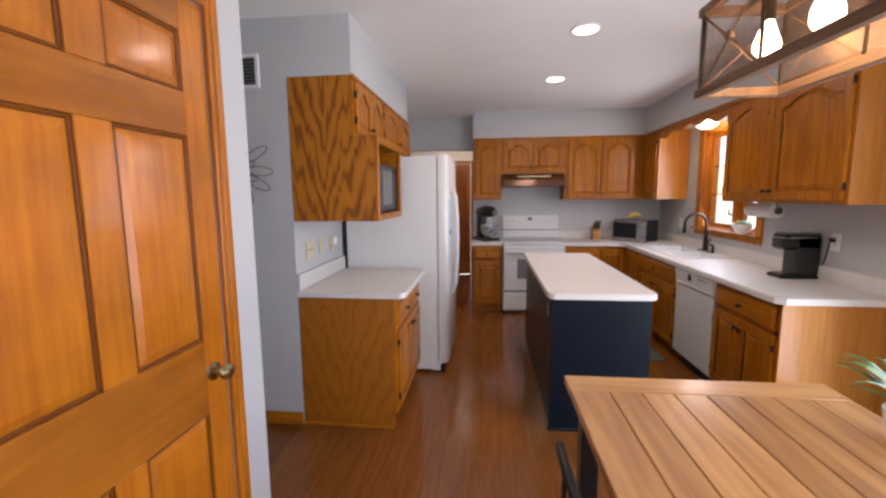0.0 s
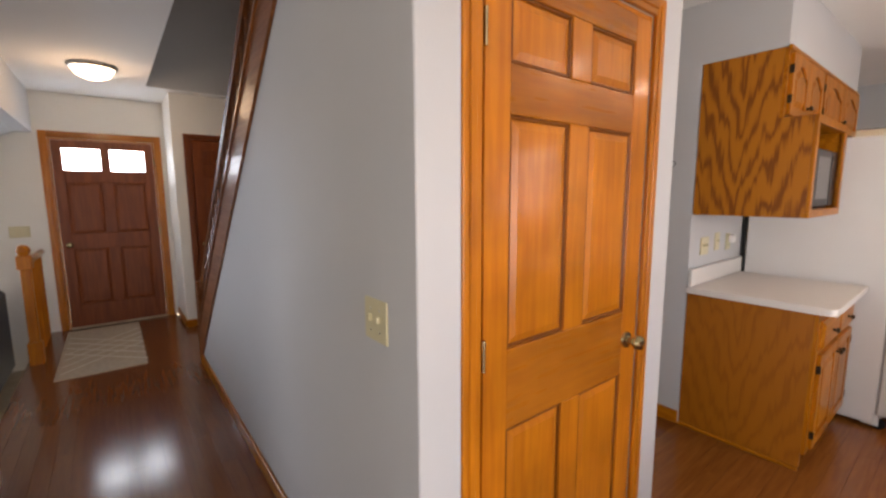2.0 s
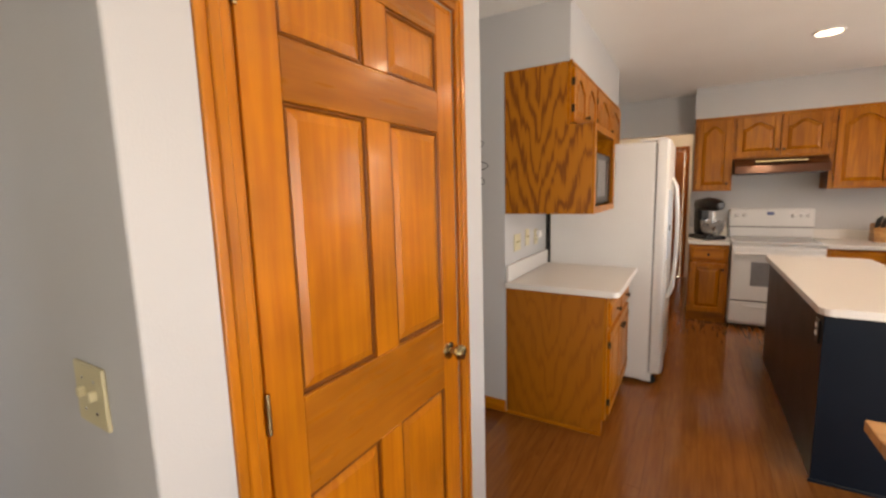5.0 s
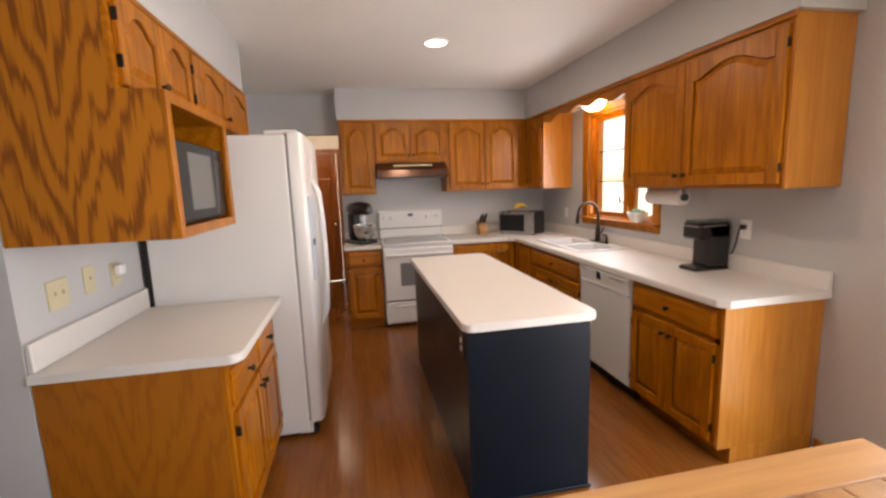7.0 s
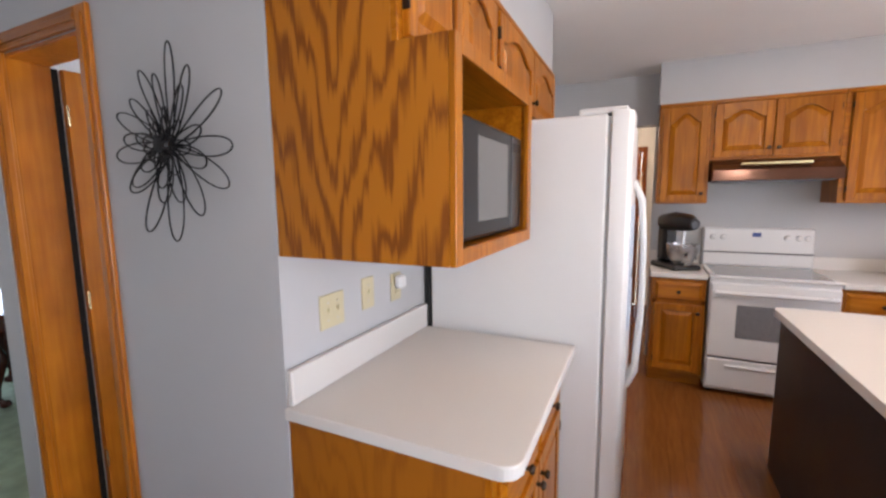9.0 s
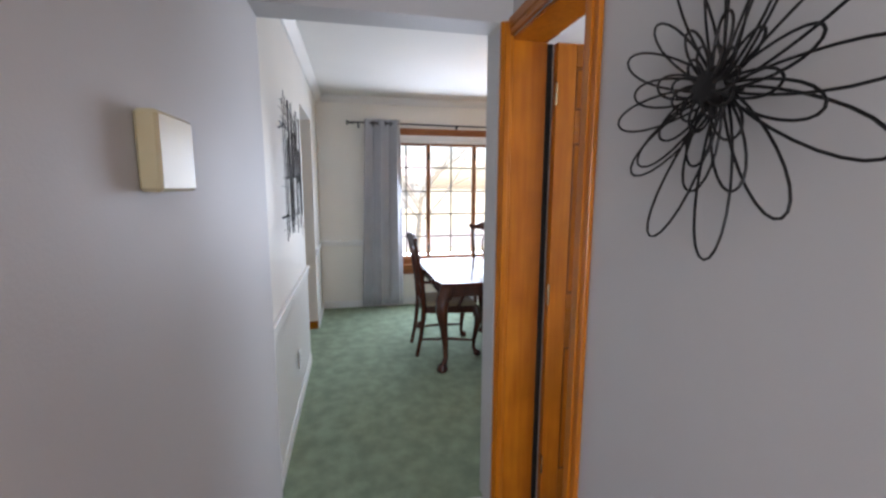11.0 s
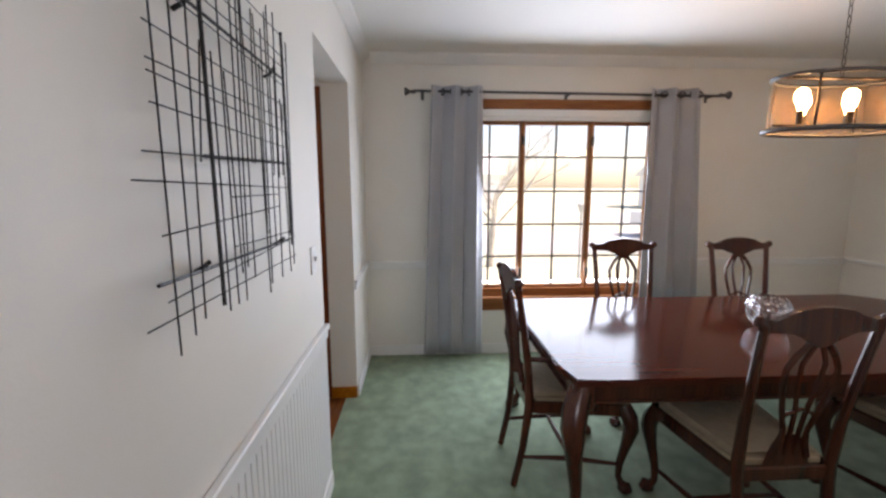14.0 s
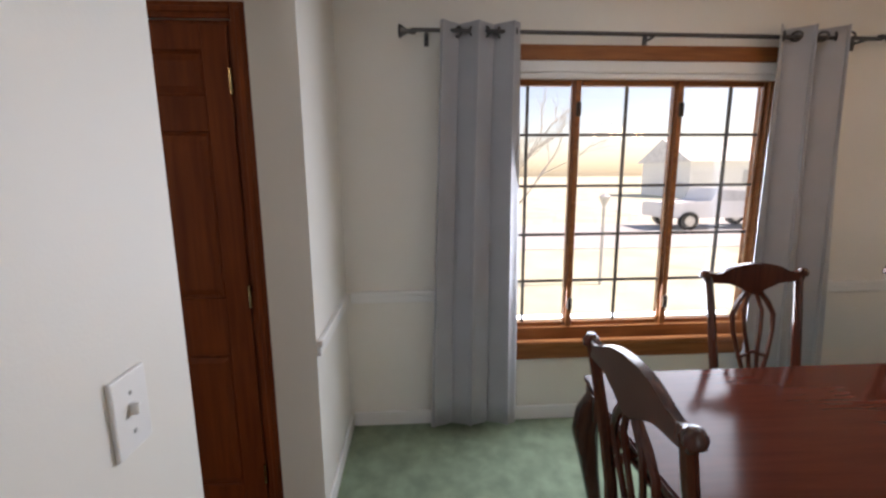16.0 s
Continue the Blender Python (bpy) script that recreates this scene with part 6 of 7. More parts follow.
pc = thing("framed_picture", "black and silver flower picture in an open metal box frame", "picture", (-2.02, -0.23, 1.6))
CANV = bpy.data.materials.new("black_white_brushed_art")
CANV.use_nodes = True
nt = CANV.node_tree
b_ = nt.nodes["Principled BSDF"]
tc_ = nt.nodes.new("ShaderNodeTexCoord")
mp_ = nt.nodes.new("ShaderNodeMapping")
mp_.inputs["Scale"].default_value = (9, 9, 2.6)
no_ = nt.nodes.new("ShaderNodeTexNoise")
no_.inputs["Scale"].default_value, no_.inputs["Detail"].default_value, no_.inputs["Distortion"].default_value = 1.6, 6, 1.2
rp_ = nt.nodes.new("ShaderNodeValToRGB")
rp_.color_ramp.elements[0].position, rp_.color_ramp.elements[0].color = 0.30, (0.03, 0.03, 0.032, 1)
rp_.color_ramp.elements[1].position, rp_.color_ramp.elements[1].color = 0.62, (0.42, 0.40, 0.37, 1)
nt.links.new(tc_.outputs["Object"], mp_.inputs["Vector"])
nt.links.new(mp_.outputs[0], no_.inputs["Vector"])
nt.links.new(no_.outputs[0], rp_.inputs[0])
nt.links.new(rp_.outputs[0], b_.inputs["Base Color"])
b_.inputs["Roughness"].default_value, b_.inputs["Metallic"].default_value = 0.3, 0.35
part("panel", boxes((-2.42, -1.63, -0.248, -0.238, 1.345, 1.885)), CANV, pc, "brushed black and silver art panel")
for y in (-0.253, -0.195):
    for p, q in (((-1.575, y, 1.33), (-1.575, y, 1.93)), ((-2.47, y, 1.33), (-2.47, y, 1.93)), ((-1.575, y, 1.93), (-2.47, y, 1.93)), ((-1.575, y, 1.33), (-2.47, y, 1.33))):
        part("frame_bar", tube(B(), [p, q], 0.006, 4), IRON, pc)
for x in (-1.575, -2.03, -2.47):
    for z in (1.33, 1.93):
        part("frame_bar", tube(B(), [(x, -0.255, z), (x, -0.195, z)], 0.005, 4), IRON, pc)
R = random.Random(11)
SILV = mat("hammered_silver", (0.6, 0.6, 0.58), 0.3, 1.0, var=0.2, scale=40, bump=0.2, bscale=60)
PEWT = mat("grey_pewter", (0.20, 0.20, 0.205), 0.4, 0.8, var=0.3, scale=30, bump=0.2, bscale=60)
for k in range(24):
    x = -1.66 - 0.031 * k + R.uniform(-0.012, 0.012)
    zt = R.uniform(1.50, 1.88)
    part("stem", tube(B(), [(x, -0.232, 1.36), (x + R.uniform(-0.03, 0.03), -0.228, (1.36 + zt) / 2), (x + R.uniform(-0.03, 0.03), -0.23, zt)], 0.0035, 5), IRON, pc)
    L, w_ = R.uniform(0.05, 0.13), R.uniform(0.012, 0.026)
    z0, tilt = R.uniform(1.40, 1.80), R.uniform(-0.35, 0.35)
    leaf = [(x + w_ * math.sin(math.pi * i / 6) * sg + tilt * L * i / 6, z0 + L * i / 6) for sg, r6 in ((1, range(7)), (-1, range(5, 0, -1))) for i in r6]
    part("leaf", prism(B(), leaf, "y", -0.226, -0.220), (SILV, PEWT, IRON)[k % 3], pc)
wall_plate("wall_outlet", NORTH(-2.03, -0.26, 0.35), 0.072, 0.115, "white plastic outlet low on the picture wall", "outlet", 1)
wall_plate("light_switch", SOUTH(-0.86, 0.865, 1.16), 0.116, 0.116, "ivory plastic double switch plate beside the pantry", "switch", 2)
hc = thing("handrail_cap", "short honey oak rail cap fixed to the wall end", "rail", (-1.28, -0.33, 0.88))
part("cap", boxes((-1.39, -1.285, -0.37, -0.30, 0.852, 0.88), bev=0.008), PINEX, hc)
part("moulding", boxes((-1.39, -1.295, -0.36, -0.31, 0.838, 0.852), bev=0.006), PINEX, hc)
struct("wall_living_inner", boxes((-2.92, -1.30, -0.90, -0.80, -0.4, CEIL)), GREY, "grey painted inner living room wall")
struct("wall_living_wainscot", boxes((-2.92, -1.30, -0.80, -0.788, -0.36, 0.52)), BLUEP, "blue-grey painted lower living room wall", "wall")
struct("chair_rail", boxes((-2.92, -1.30, -0.80, -0.765, 0.52, 0.59), bev=0.006), PINEX, "honey oak chair rail in the living room", "trim")

# ---- passage ----
th = thing("door_chime", "ivory plastic door chime box on the passage wall", "door chime", (-1.56, 2.14, 1.58))
part("cover", boxes((-1.69, -1.53, 2.131, 2.168, 1.51, 1.645), bev=0.006), IVORY, th)
part("side_button", boxes((-1.712, -1.69, 2.133, 2.16, 1.515, 1.555), bev=0.003), WHITEP, th)
fl = thing("wall_flower", "black wire flower wall sculpture with looped petals", "wall art", (-1.362, 3.10, 1.685))
R = random.Random(3)
for ring, (n, rad, wid, yy) in enumerate(((12, 0.285, 0.036, 3.088), (9, 0.20, 0.032, 3.075), (8, 0.12, 0.026, 3.064), (11, 0.07, 0.020, 3.054))):
    for k in range(n):
        an = 2 * math.pi * (k + 0.35 * ring) / n + R.uniform(-0.12, 0.12)
        L = rad * R.uniform(0.85, 1.08)
        loop = []
        for i in range(22):
            u = 2 * math.pi * i / 22
            rr = L * (0.52 - 0.48 * math.cos(u))
            ww = wid * math.sin(u) * (0.55 + 0.45 * rr / L)
            loop.append((-1.362 + rr * math.cos(an) - ww * math.sin(an), yy + 0.006 * math.sin(u) - 0.02 * (rr / L) ** 2 * (0.5 - ring * 0.1), 1.685 + rr * math.sin(an) + ww * math.cos(an)))
        part("petal", tube(B(), loop, 0.0025, 5, True), IRON, fl)
part("hub", lathe(B(), [(0.001, -0.022), (0.026, -0.018), (0.036, 0.0), (0.026, 0.018), (0.001, 0.022)], M=Matrix.Translation((-1.362, 3.066, 1.685)) @ pose(0, 0, 0, 90), seg=14), IRON, fl, smooth=True)
part("hanger", tube(B(), [(-1.362, 3.124, 1.685), (-1.362, 3.066, 1.685)], 0.006, 6), IRON, fl)
vt = thing("air_vent", "white framed wall air register with dark slats", "vent", (-1.21, 3.12, 2.28))
part("frame", boxes((-1.335, -1.155, 3.112, 3.124, 2.175, 2.195), (-1.335, -1.155, 3.112, 3.124, 2.355, 2.375), (-1.335, -1.305, 3.112, 3.124, 2.195, 2.355), (-1.18, -1.155, 3.112, 3.124, 2.195, 2.355), bev=0.003), WHITEP, vt)
part("backing", boxes((-1.305, -1.18, 3.12, 3.1245, 2.195, 2.355)), BLACK, vt)
for k in range(8):
    part("slat", boxes((-1.305, -1.18, 3.113, 3.12, 2.205 + 0.02 * k, 2.211 + 0.02 * k)), MWMS, vt)

skirting("baseboard_oak", [(-0.679, 0.88, -0.679, 1.004, 1, 0), (-0.69, 1.986, -0.69, 2.147, 1, 0), (-4.10, 0.865, -0.70, 0.867, 0, -1), (-1.785, 3.125, -0.99, 3.125, 0, -1), (-2.45, 2.13, -0.812, 2.13, 0, 1),
         (-2.92, -0.26, -1.40, -0.26, 0, 1), (-1.40, -0.39, -1.40, -0.26, 1, 0), (-6.08, 0.90, -5.35, 0.90, 0, -1), (-5.35, 0.90, -5.35, 1.0, 1, 0), (2.55, 2.74, 2.55, 3.14, -1, 0), (-5.32, 1.90, -5.32, 2.08, 1, 0)], OAKX, "honey oak baseboard along the walls")

# ---- dinette ----
dt = thing("breakfast_table", "acacia plank breakfast table with breadboard ends", "table", (1.055, 1.55, 0))
ACA = wood("acacia_planks", (0.51, 0.27, 0.105), (0.29, 0.13, 0.050), "y", 0.33, 0.45, 0.40, 0.20, 0.05, 0.15)
ACAX = wood("acacia_end_board", (0.51, 0.27, 0.105), (0.33, 0.15, 0.055), "x", 0.33, 0.45, 0.4, 0.12, 0.05, 0.15)
DX0, DX1, DY0, DY1 = 0.555, 1.56, 0.78, 2.315
for y0, y1 in ((DY0, DY0 + 0.135), (DY1 - 0.135, DY1)):
    part("end_board", boxes((DX0, DX1, y0, y1, 0.722, 0.76), bev=0.003), ACAX, dt)
xs = [DX0, DX0 + 0.145]
while xs[-1] < DX1 - 0.2:
    xs.append(xs[-1] + 0.118)
xs[-1] = DX1 - 0.145
xs.append(DX1)
for x0, x1 in zip(xs, xs[1:]):
    part("plank", boxes((x0 + 0.0015, x1 - 0.0015, DY0 + 0.137, DY1 - 0.137, 0.722, 0.7595), bev=0.003), ACA, dt)
part("apron", boxes((DX0 + 0.05, DX1 - 0.05, DY0 + 0.06, DY0 + 0.085, 0.64, 0.722), (DX0 + 0.05, DX1 - 0.05, DY1 - 0.085, DY1 - 0.06, 0.64, 0.722), (DX0 + 0.05, DX0 + 0.075, DY0 + 0.085, DY1 - 0.085, 0.64, 0.722), (DX1 - 0.075, DX1 - 0.05, DY0 + 0.085, DY1 - 0.085, 0.64, 0.722)), ACAX, dt)
for x0 in (DX0 + 0.05, DX1 - 0.12):
    for y0 in (DY0 + 0.06, DY1 - 0.13):
        part("leg", boxes((x0, x0 + 0.07, y0, y0 + 0.07, 0, 0.722), bev=0.004), BLACK, dt)
mc = thing("metal_chair", "black metal dinette chair tucked under the table", "chair", (0.62, 1.75, 0))
part("back_rail", tube(B(), [(0.56, 1.55, 0.44), (0.50, 1.56, 0.60), (0.475, 1.60, 0.69), (0.462, 1.68, 0.715), (0.46, 1.76, 0.718), (0.462, 1.84, 0.715), (0.475, 1.92, 0.69), (0.50, 1.96, 0.60), (0.56, 1.97, 0.44)], 0.013, 8), IRON, mc, smooth=True)
for yy in (1.70, 1.82):
    part("back_slat", boxes((0.468, 0.476, yy - 0.02, yy + 0.02, 0.46, 0.71), bev=0.002), IRON, mc)
part("seat", boxes((0.50, 0.90, 1.55, 1.97, 0.44, 0.465), bev=0.01), BLACK, mc)
for x0, y0 in ((0.52, 1.57), (0.52, 1.95), (0.88, 1.57), (0.88, 1.95)):
    part("leg", tube(B(), [(x0, y0, 0.44), (x0 + (0.03 if x0 > 0.7 else -0.03), y0 + (0.02 if y0 > 1.7 else -0.02), 0.0)], 0.012, 8), IRON, mc, smooth=True)
part("brace", tube(B(), [(0.505, 1.56, 0.2), (0.505, 1.96, 0.2)], 0.008, 6), IRON, mc)

ln = thing("lantern_pendant", "linear lantern pendant with wooden frame, mesh sides and lit bulbs", "pendant lamp", (0.88, 1.25, 1.74))
LX0, LX1, LY0, LY1, LZ0, LZ1 = 0.755, 0.965, 0.80, 1.76, 1.755, 1.95
GREYW = wood("weathered_frame_wood", (0.24, 0.145, 0.08), (0.13, 0.075, 0.042), "y", 0.5, 0.8, 0.4, 0.08)
for nm, z, g in (("lower_frame", LZ0, 0.0), ("upper_frame", LZ1, 0.0)):
    for b in ((LX0 + g, LX1 - g, LY0 + g, LY0 + g + 0.022), (LX0 + g, LX1 - g, LY1 - g - 0.022, LY1 - g), (LX0 + g, LX0 + g + 0.022, LY0 + g + 0.022, LY1 - g - 0.022), (LX1 - g - 0.022, LX1 - g, LY0 + g + 0.022, LY1 - g - 0.022)):
        part(nm, boxes((*b, z, z + 0.022), bev=0.002), GREYW, ln)
for lx in (LX0 + 0.011, LX1 - 0.011):
    for ly in (LY0 + 0.011, LY1 - 0.011):
        part("upright", tube(B(), [(lx, ly, LZ0 + 0.02), (lx, ly, LZ1)], 0.006, 6), BRONZE, ln)
    for ya, yb in ((LY1 - 0.011, LY1 - 0.25), (LY0 + 0.011, LY0 + 0.25)):
        part("upright", tube(B(), [(lx, yb, LZ0 + 0.02), (lx, yb, LZ1)], 0.004, 6), BRONZE, ln)
        for za, zb in ((LZ0 + 0.02, LZ1), (LZ1, LZ0 + 0.02)):
            part("brace", tube(B(), [(lx, ya, za), (lx, yb, zb)], 0.0024, 5), GREYW, ln)
        part("boss", boxes((lx - 0.006, lx + 0.006, (ya + yb) / 2 - 0.012, (ya + yb) / 2 + 0.012, 1.858, 1.878), bev=0.003), GREYW, ln)
    bm = boxes((lx - 0.0006, lx + 0.0006, LY0 + 0.011, LY1 - 0.011, LZ0 + 0.02, LZ1))
    part("mesh_side", bm, MESH, ln, "fine metal mesh side")
for ly in (LY0 + 0.011, LY1 - 0.011):
    for za, zb in ((LZ0 + 0.02, LZ1), (LZ1, LZ0 + 0.02)):
        part("brace", tube(B(), [(LX0 + 0.011, ly, za), (LX1 - 0.011, ly, zb)], 0.0024, 5), GREYW, ln)
BULB2 = glow("lit_clear_bulb", (1.0, 0.72, 0.42), 16)
for k in range(5):
    by = 1.655 - 0.175 * k
    part("socket", cyl(B(), (0.86, by, LZ1 + 0.005), (0.86, by, LZ1 - 0.05), 0.013, seg=10), BRONZE, ln)
    part("bulb", lathe(B(), [(0.001, -0.088), (0.014, -0.085), (0.026, -0.066), (0.026, -0.046), (0.015, -0.015), (0.011, 0)], (0.86, by, LZ1 - 0.05), 14), BULB2, ln, "glowing clear bulb", smooth=True)
part("bulb_bar", boxes((0.846, 0.874, LY0 + 0.022, LY1 - 0.022, LZ1, LZ1 + 0.02), bev=0.003), GREYW, ln)
for yy in (1.0, 1.56):
    part("stem", tube(B(), [(0.86, yy, LZ1 + 0.02), (0.86, 1.28, CEIL - 0.02)], 0.005, 6), BRONZE, ln)
part("canopy", lathe(B(), [(0.02, -0.03), (0.062, -0.02), (0.065, 0)], (0.86, 1.28, CEIL - 0.001), 20), BRONZE, ln, smooth=True)
point("lantern_glow", (0.88, 1.28, 1.80), 2.0, WARM, 0.1)

pl = thing("potted_plant", "green leafy plant in a small white pot on the table", "plant", (1.49, 1.90, 0.76))
part("pot", lathe(B(), [(0.045, 0), (0.06, 0.09), (0.062, 0.10), (0.055, 0.10), (0.05, 0.08), (0.001, 0.08)], (1.49, 1.90, 0.761), 18), WHITEP, pl, smooth=True)
LEAF = mat("green_leaf", (0.10, 0.19, 0.05), 0.4, var=0.3, scale=20, bump=0.05)
R = random.Random(5)
for k in range(26):
    an, L = R.uniform(0, 2 * math.pi), R.uniform(0.12, 0.22)
    up = R.uniform(0.02, 0.14)
    bm = B()
    c_, s_ = math.cos(an), math.sin(an)
    rows_ = []
    for i in range(6):
        t_ = i / 5
        rr, zz, ww = L * t_, 0.875 + up * math.sin(math.pi * 0.6 * t_) - 0.02 * t_, 0.013 * math.sin(math.pi * (0.12 + 0.86 * t_))
        rows_.append([bm.verts.new((1.49 + rr * c_ - s * ww * s_, 1.90 + rr * s_ + s * ww * c_, zz + (0.004 if s == 0 else 0))) for s in (-1, 0, 1)])
    for a_, b_2 in zip(rows_, rows_[1:]):
        for i in range(2):
            bm.faces.new((a_[i], a_[i + 1], b_2[i + 1], b_2[i]))
    part("leaf", bm, LEAF, pl)

# ---- kitchen small things ----
mx = thing("stand_mixer", "black stand mixer with polished steel bowl", "stand mixer", (0.21, 6.25, 0.91))
part("base", boxes((0.09, 0.33, 6.08, 6.44, 0.911, 0.95), bev=0.016), BLACK, mx)
part("column", boxes((0.15, 0.27, 6.33, 6.45, 0.945, 1.25), bev=0.025), BLACK, mx)
part("head", tube(B(), [(0.21, 6.03, 1.285), (0.21, 6.10, 1.295), (0.21, 6.26, 1.30), (0.21, 6.43, 1.285), (0.21, 6.48, 1.275)], [0.045, 0.07, 0.078, 0.068, 0.035], 16), BLACK, mx, smooth=True)
part("trim_band", tube(B(), [(0.21, 6.022, 1.285), (0.21, 6.04, 1.285)], 0.03, 16), DSTEEL, mx, smooth=True)
part("bowl", lathe(B(), [(0.06, 0), (0.065, 0.01), (0.10, 0.05), (0.118, 0.11), (0.12, 0.17), (0.125, 0.172), (0.112, 0.168), (0.09, 0.05), (0.001, 0.02)], (0.21, 6.16, 0.951), 24), STEEL, mx, smooth=True)
part("beater_shaft", cyl(B(), (0.21, 6.16, 1.05), (0.21, 6.16, 1.24), 0.014, seg=10), STEEL, mx)
part("lock_knob", cyl(B(), (0.285, 6.34, 1.28), (0.305, 6.34, 1.28), 0.014, seg=10), STEEL, mx)
mx.rotation_euler[2] = radians(28)

to = thing("toaster_oven", "stainless toaster oven with black sides", "toaster oven", (2.1, 6.27, 0.91))
TM = pose(1.862, 6.34, 0.911, 0, 0, -50)
part("case", box(B(), 0, 0.47, 0, 0.27, 0.012, 0.27, 0.008, 2, TM), BLACK, to)
part("front", box(B(), 0.002, 0.468, -0.012, 0.002, 0.014, 0.268, 0.003, 1, TM), STEEL, to)
part("door_glass", box(B(), 0.02, 0.345, -0.016, -0.010, 0.04, 0.235, 0.002, 1, TM), MWGL, to, "dark door glass")
part("handle", box(B(), 0.03, 0.335, -0.035, -0.014, 0.225, 0.24, 0.004, 2, TM), DSTEEL, to)
for k in range(3):
    p = TM @ Vector((0.41, -0.012, 0.065 + 0.068 * k))
    MM = Matrix.Translation(p) @ (TM.to_3x3() @ Vector((0, -1, 0))).to_track_quat("Z", "Y").to_matrix().to_4x4()
    part("dial", lathe(B(), [(0.02, 0), (0.018, 0.014), (0.001, 0.015)], seg=14, M=MM), STEEL, to, smooth=True)
for fx in (0.03, 0.44):
    for fy in (0.03, 0.24):
        part("foot", cyl(B(), TM @ Vector((fx, fy, 0)), TM @ Vector((fx, fy, 0.014)), 0.012, seg=8), BLACK, to)
bn = thing("banana_bunch", "bunch of yellow bananas on the toaster oven", "bananas", (2.1, 6.26, 1.185))
YEL = mat("banana_skin", (0.65, 0.45, 0.04), 0.5, var=0.12, scale=20, bump=0.03)
for k in range(4):
    pts = [(2.03 + 0.16 * i / 6, 6.22 + 0.022 * k + 0.01 * math.sin(i), 1.202 + 0.012 * (k % 2) + 0.045 * math.sin(math.pi * i / 6)) for i in range(7)]
    part("banana", tube(B(), pts, [0.005, 0.013, 0.017, 0.018, 0.017, 0.012, 0.005], 8), YEL, bn, smooth=True)
kb = thing("knife_block", "wooden knife block with black-handled knives", "knife block", (1.66, 6.36, 0.91))
part("block", prism(B(), [(6.30, 0.911), (6.46, 0.911), (6.44, 1.09), (6.36, 1.06), (6.30, 0.96)], "x", 1.61, 1.71), ACA, kb)
for k in range(6):
    x = 1.625 + 0.014 * k
    y0, z0 = 6.345 + 0.012 * (k % 3), 1.055
    part("knife_handle", tube(B(), [(x, y0, z0), (x + 0.002 * (k - 2), y0 - 0.05 - 0.008 * (k % 3), z0 + 0.09 + 0.012 * (k % 3))], 0.0085, 6), BLACK, kb, smooth=True)

cm = thing("coffee_maker", "black single-serve coffee maker on the counter", "coffee maker", (2.42, 3.805, 0.91))
part("base", boxes((2.275, 2.53, 3.73, 3.88, 0.911, 0.935), bev=0.008), BLACK, cm)
part("tower", boxes((2.37, 2.535, 3.735, 3.875, 0.93, 1.215), bev=0.014), BLACK, cm)
part("brew_head", boxes((2.285, 2.535, 3.735, 3.875, 1.115, 1.222), bev=0.016), BLACK, cm)
part("lid", boxes((2.30, 2.53, 3.745, 3.865, 1.219, 1.236), bev=0.006), MWMS, cm, "grey lid")
part("silver_band", boxes((2.2835, 2.50, 3.734, 3.877, 1.196, 1.204), bev=0.001), STEEL, cm)
part("drip_tray", boxes((2.285, 2.37, 3.75, 3.86, 0.934, 0.942), bev=0.002), DSTEEL, cm)
part("power_cord", tube(B(), [(2.53, 3.74, 1.0), (2.54, 3.72, 1.03), (2.54, 3.70, 1.10), (2.538, 3.685, 1.17), (2.535, 3.66, 1.195)], 0.004, 6), BLACK, cm, smooth=True)
part("plug", boxes((2.515, 2.541, 3.63, 3.665, 1.18, 1.21), bev=0.005), BLACK, cm)
wall_plate("wall_outlet", WEST(2.55, 3.645, 1.18), 0.075, 0.12, "white plastic outlet above the counter with a plug", "outlet", 1)
wall_plate("wall_outlet", WEST(2.55, 5.95, 1.16), 0.072, 0.115, "white plastic outlet beside the kitchen window", "outlet", 1)
pt = thing("paper_towel_holder", "white paper towel roll under the wall cabinet", "paper towel", (2.38, 4.2, 1.38))
part("roll", cyl(B(), (2.38, 3.985, 1.378), (2.38, 4.31, 1.378), 0.055, seg=24), WHITEP, pt, smooth=True)
for y in (3.97, 4.325):
    part("bracket", boxes((2.36, 2.40, y - 0.006, y + 0.006, 1.36, 1.444), bev=0.002), STEEL, pt)
    part("end_cap", cyl(B(), (2.38, y - 0.008, 1.378), (2.38, y + 0.008, 1.378), 0.026, seg=14), DSTEEL, pt)
pb = thing("window_planter", "white bowl planter with green moss on the window stool", "planter", (2.50, 4.62, 1.15))
part("bowl", lathe(B(), [(0.03, 0), (0.06, 0.02), (0.085, 0.06), (0.09, 0.09), (0.084, 0.09), (0.07, 0.06), (0.001, 0.05)], (2.505, 4.62, 1.147), 20), WHITEP, pb, smooth=True)
R = random.Random(9)
bm = B()
for k in range(40):
    an, rr = R.uniform(0, 6.28), R.uniform(0, 0.07)
    bmesh.ops.create_icosphere(bm, subdivisions=1, radius=R.uniform(0.010, 0.02), matrix=Matrix.Translation((2.505 + rr * math.cos(an), 4.62 + rr * math.sin(an), 1.235 + R.uniform(-0.008, 0.02))))
part("foliage", bm, LEAF, pb)
mt_ = thing("floor_mat", "grey-green kitchen floor mat in front of the sink", "mat", (1.62, 4.9, 0))
part("mat", boxes((1.40, 1.85, 4.45, 5.35, 0.0, 0.01), bev=0.003), mat("grey_green_mat", (0.10, 0.12, 0.10), 0.9, var=0.15, scale=40, bump=0.4), mt_)

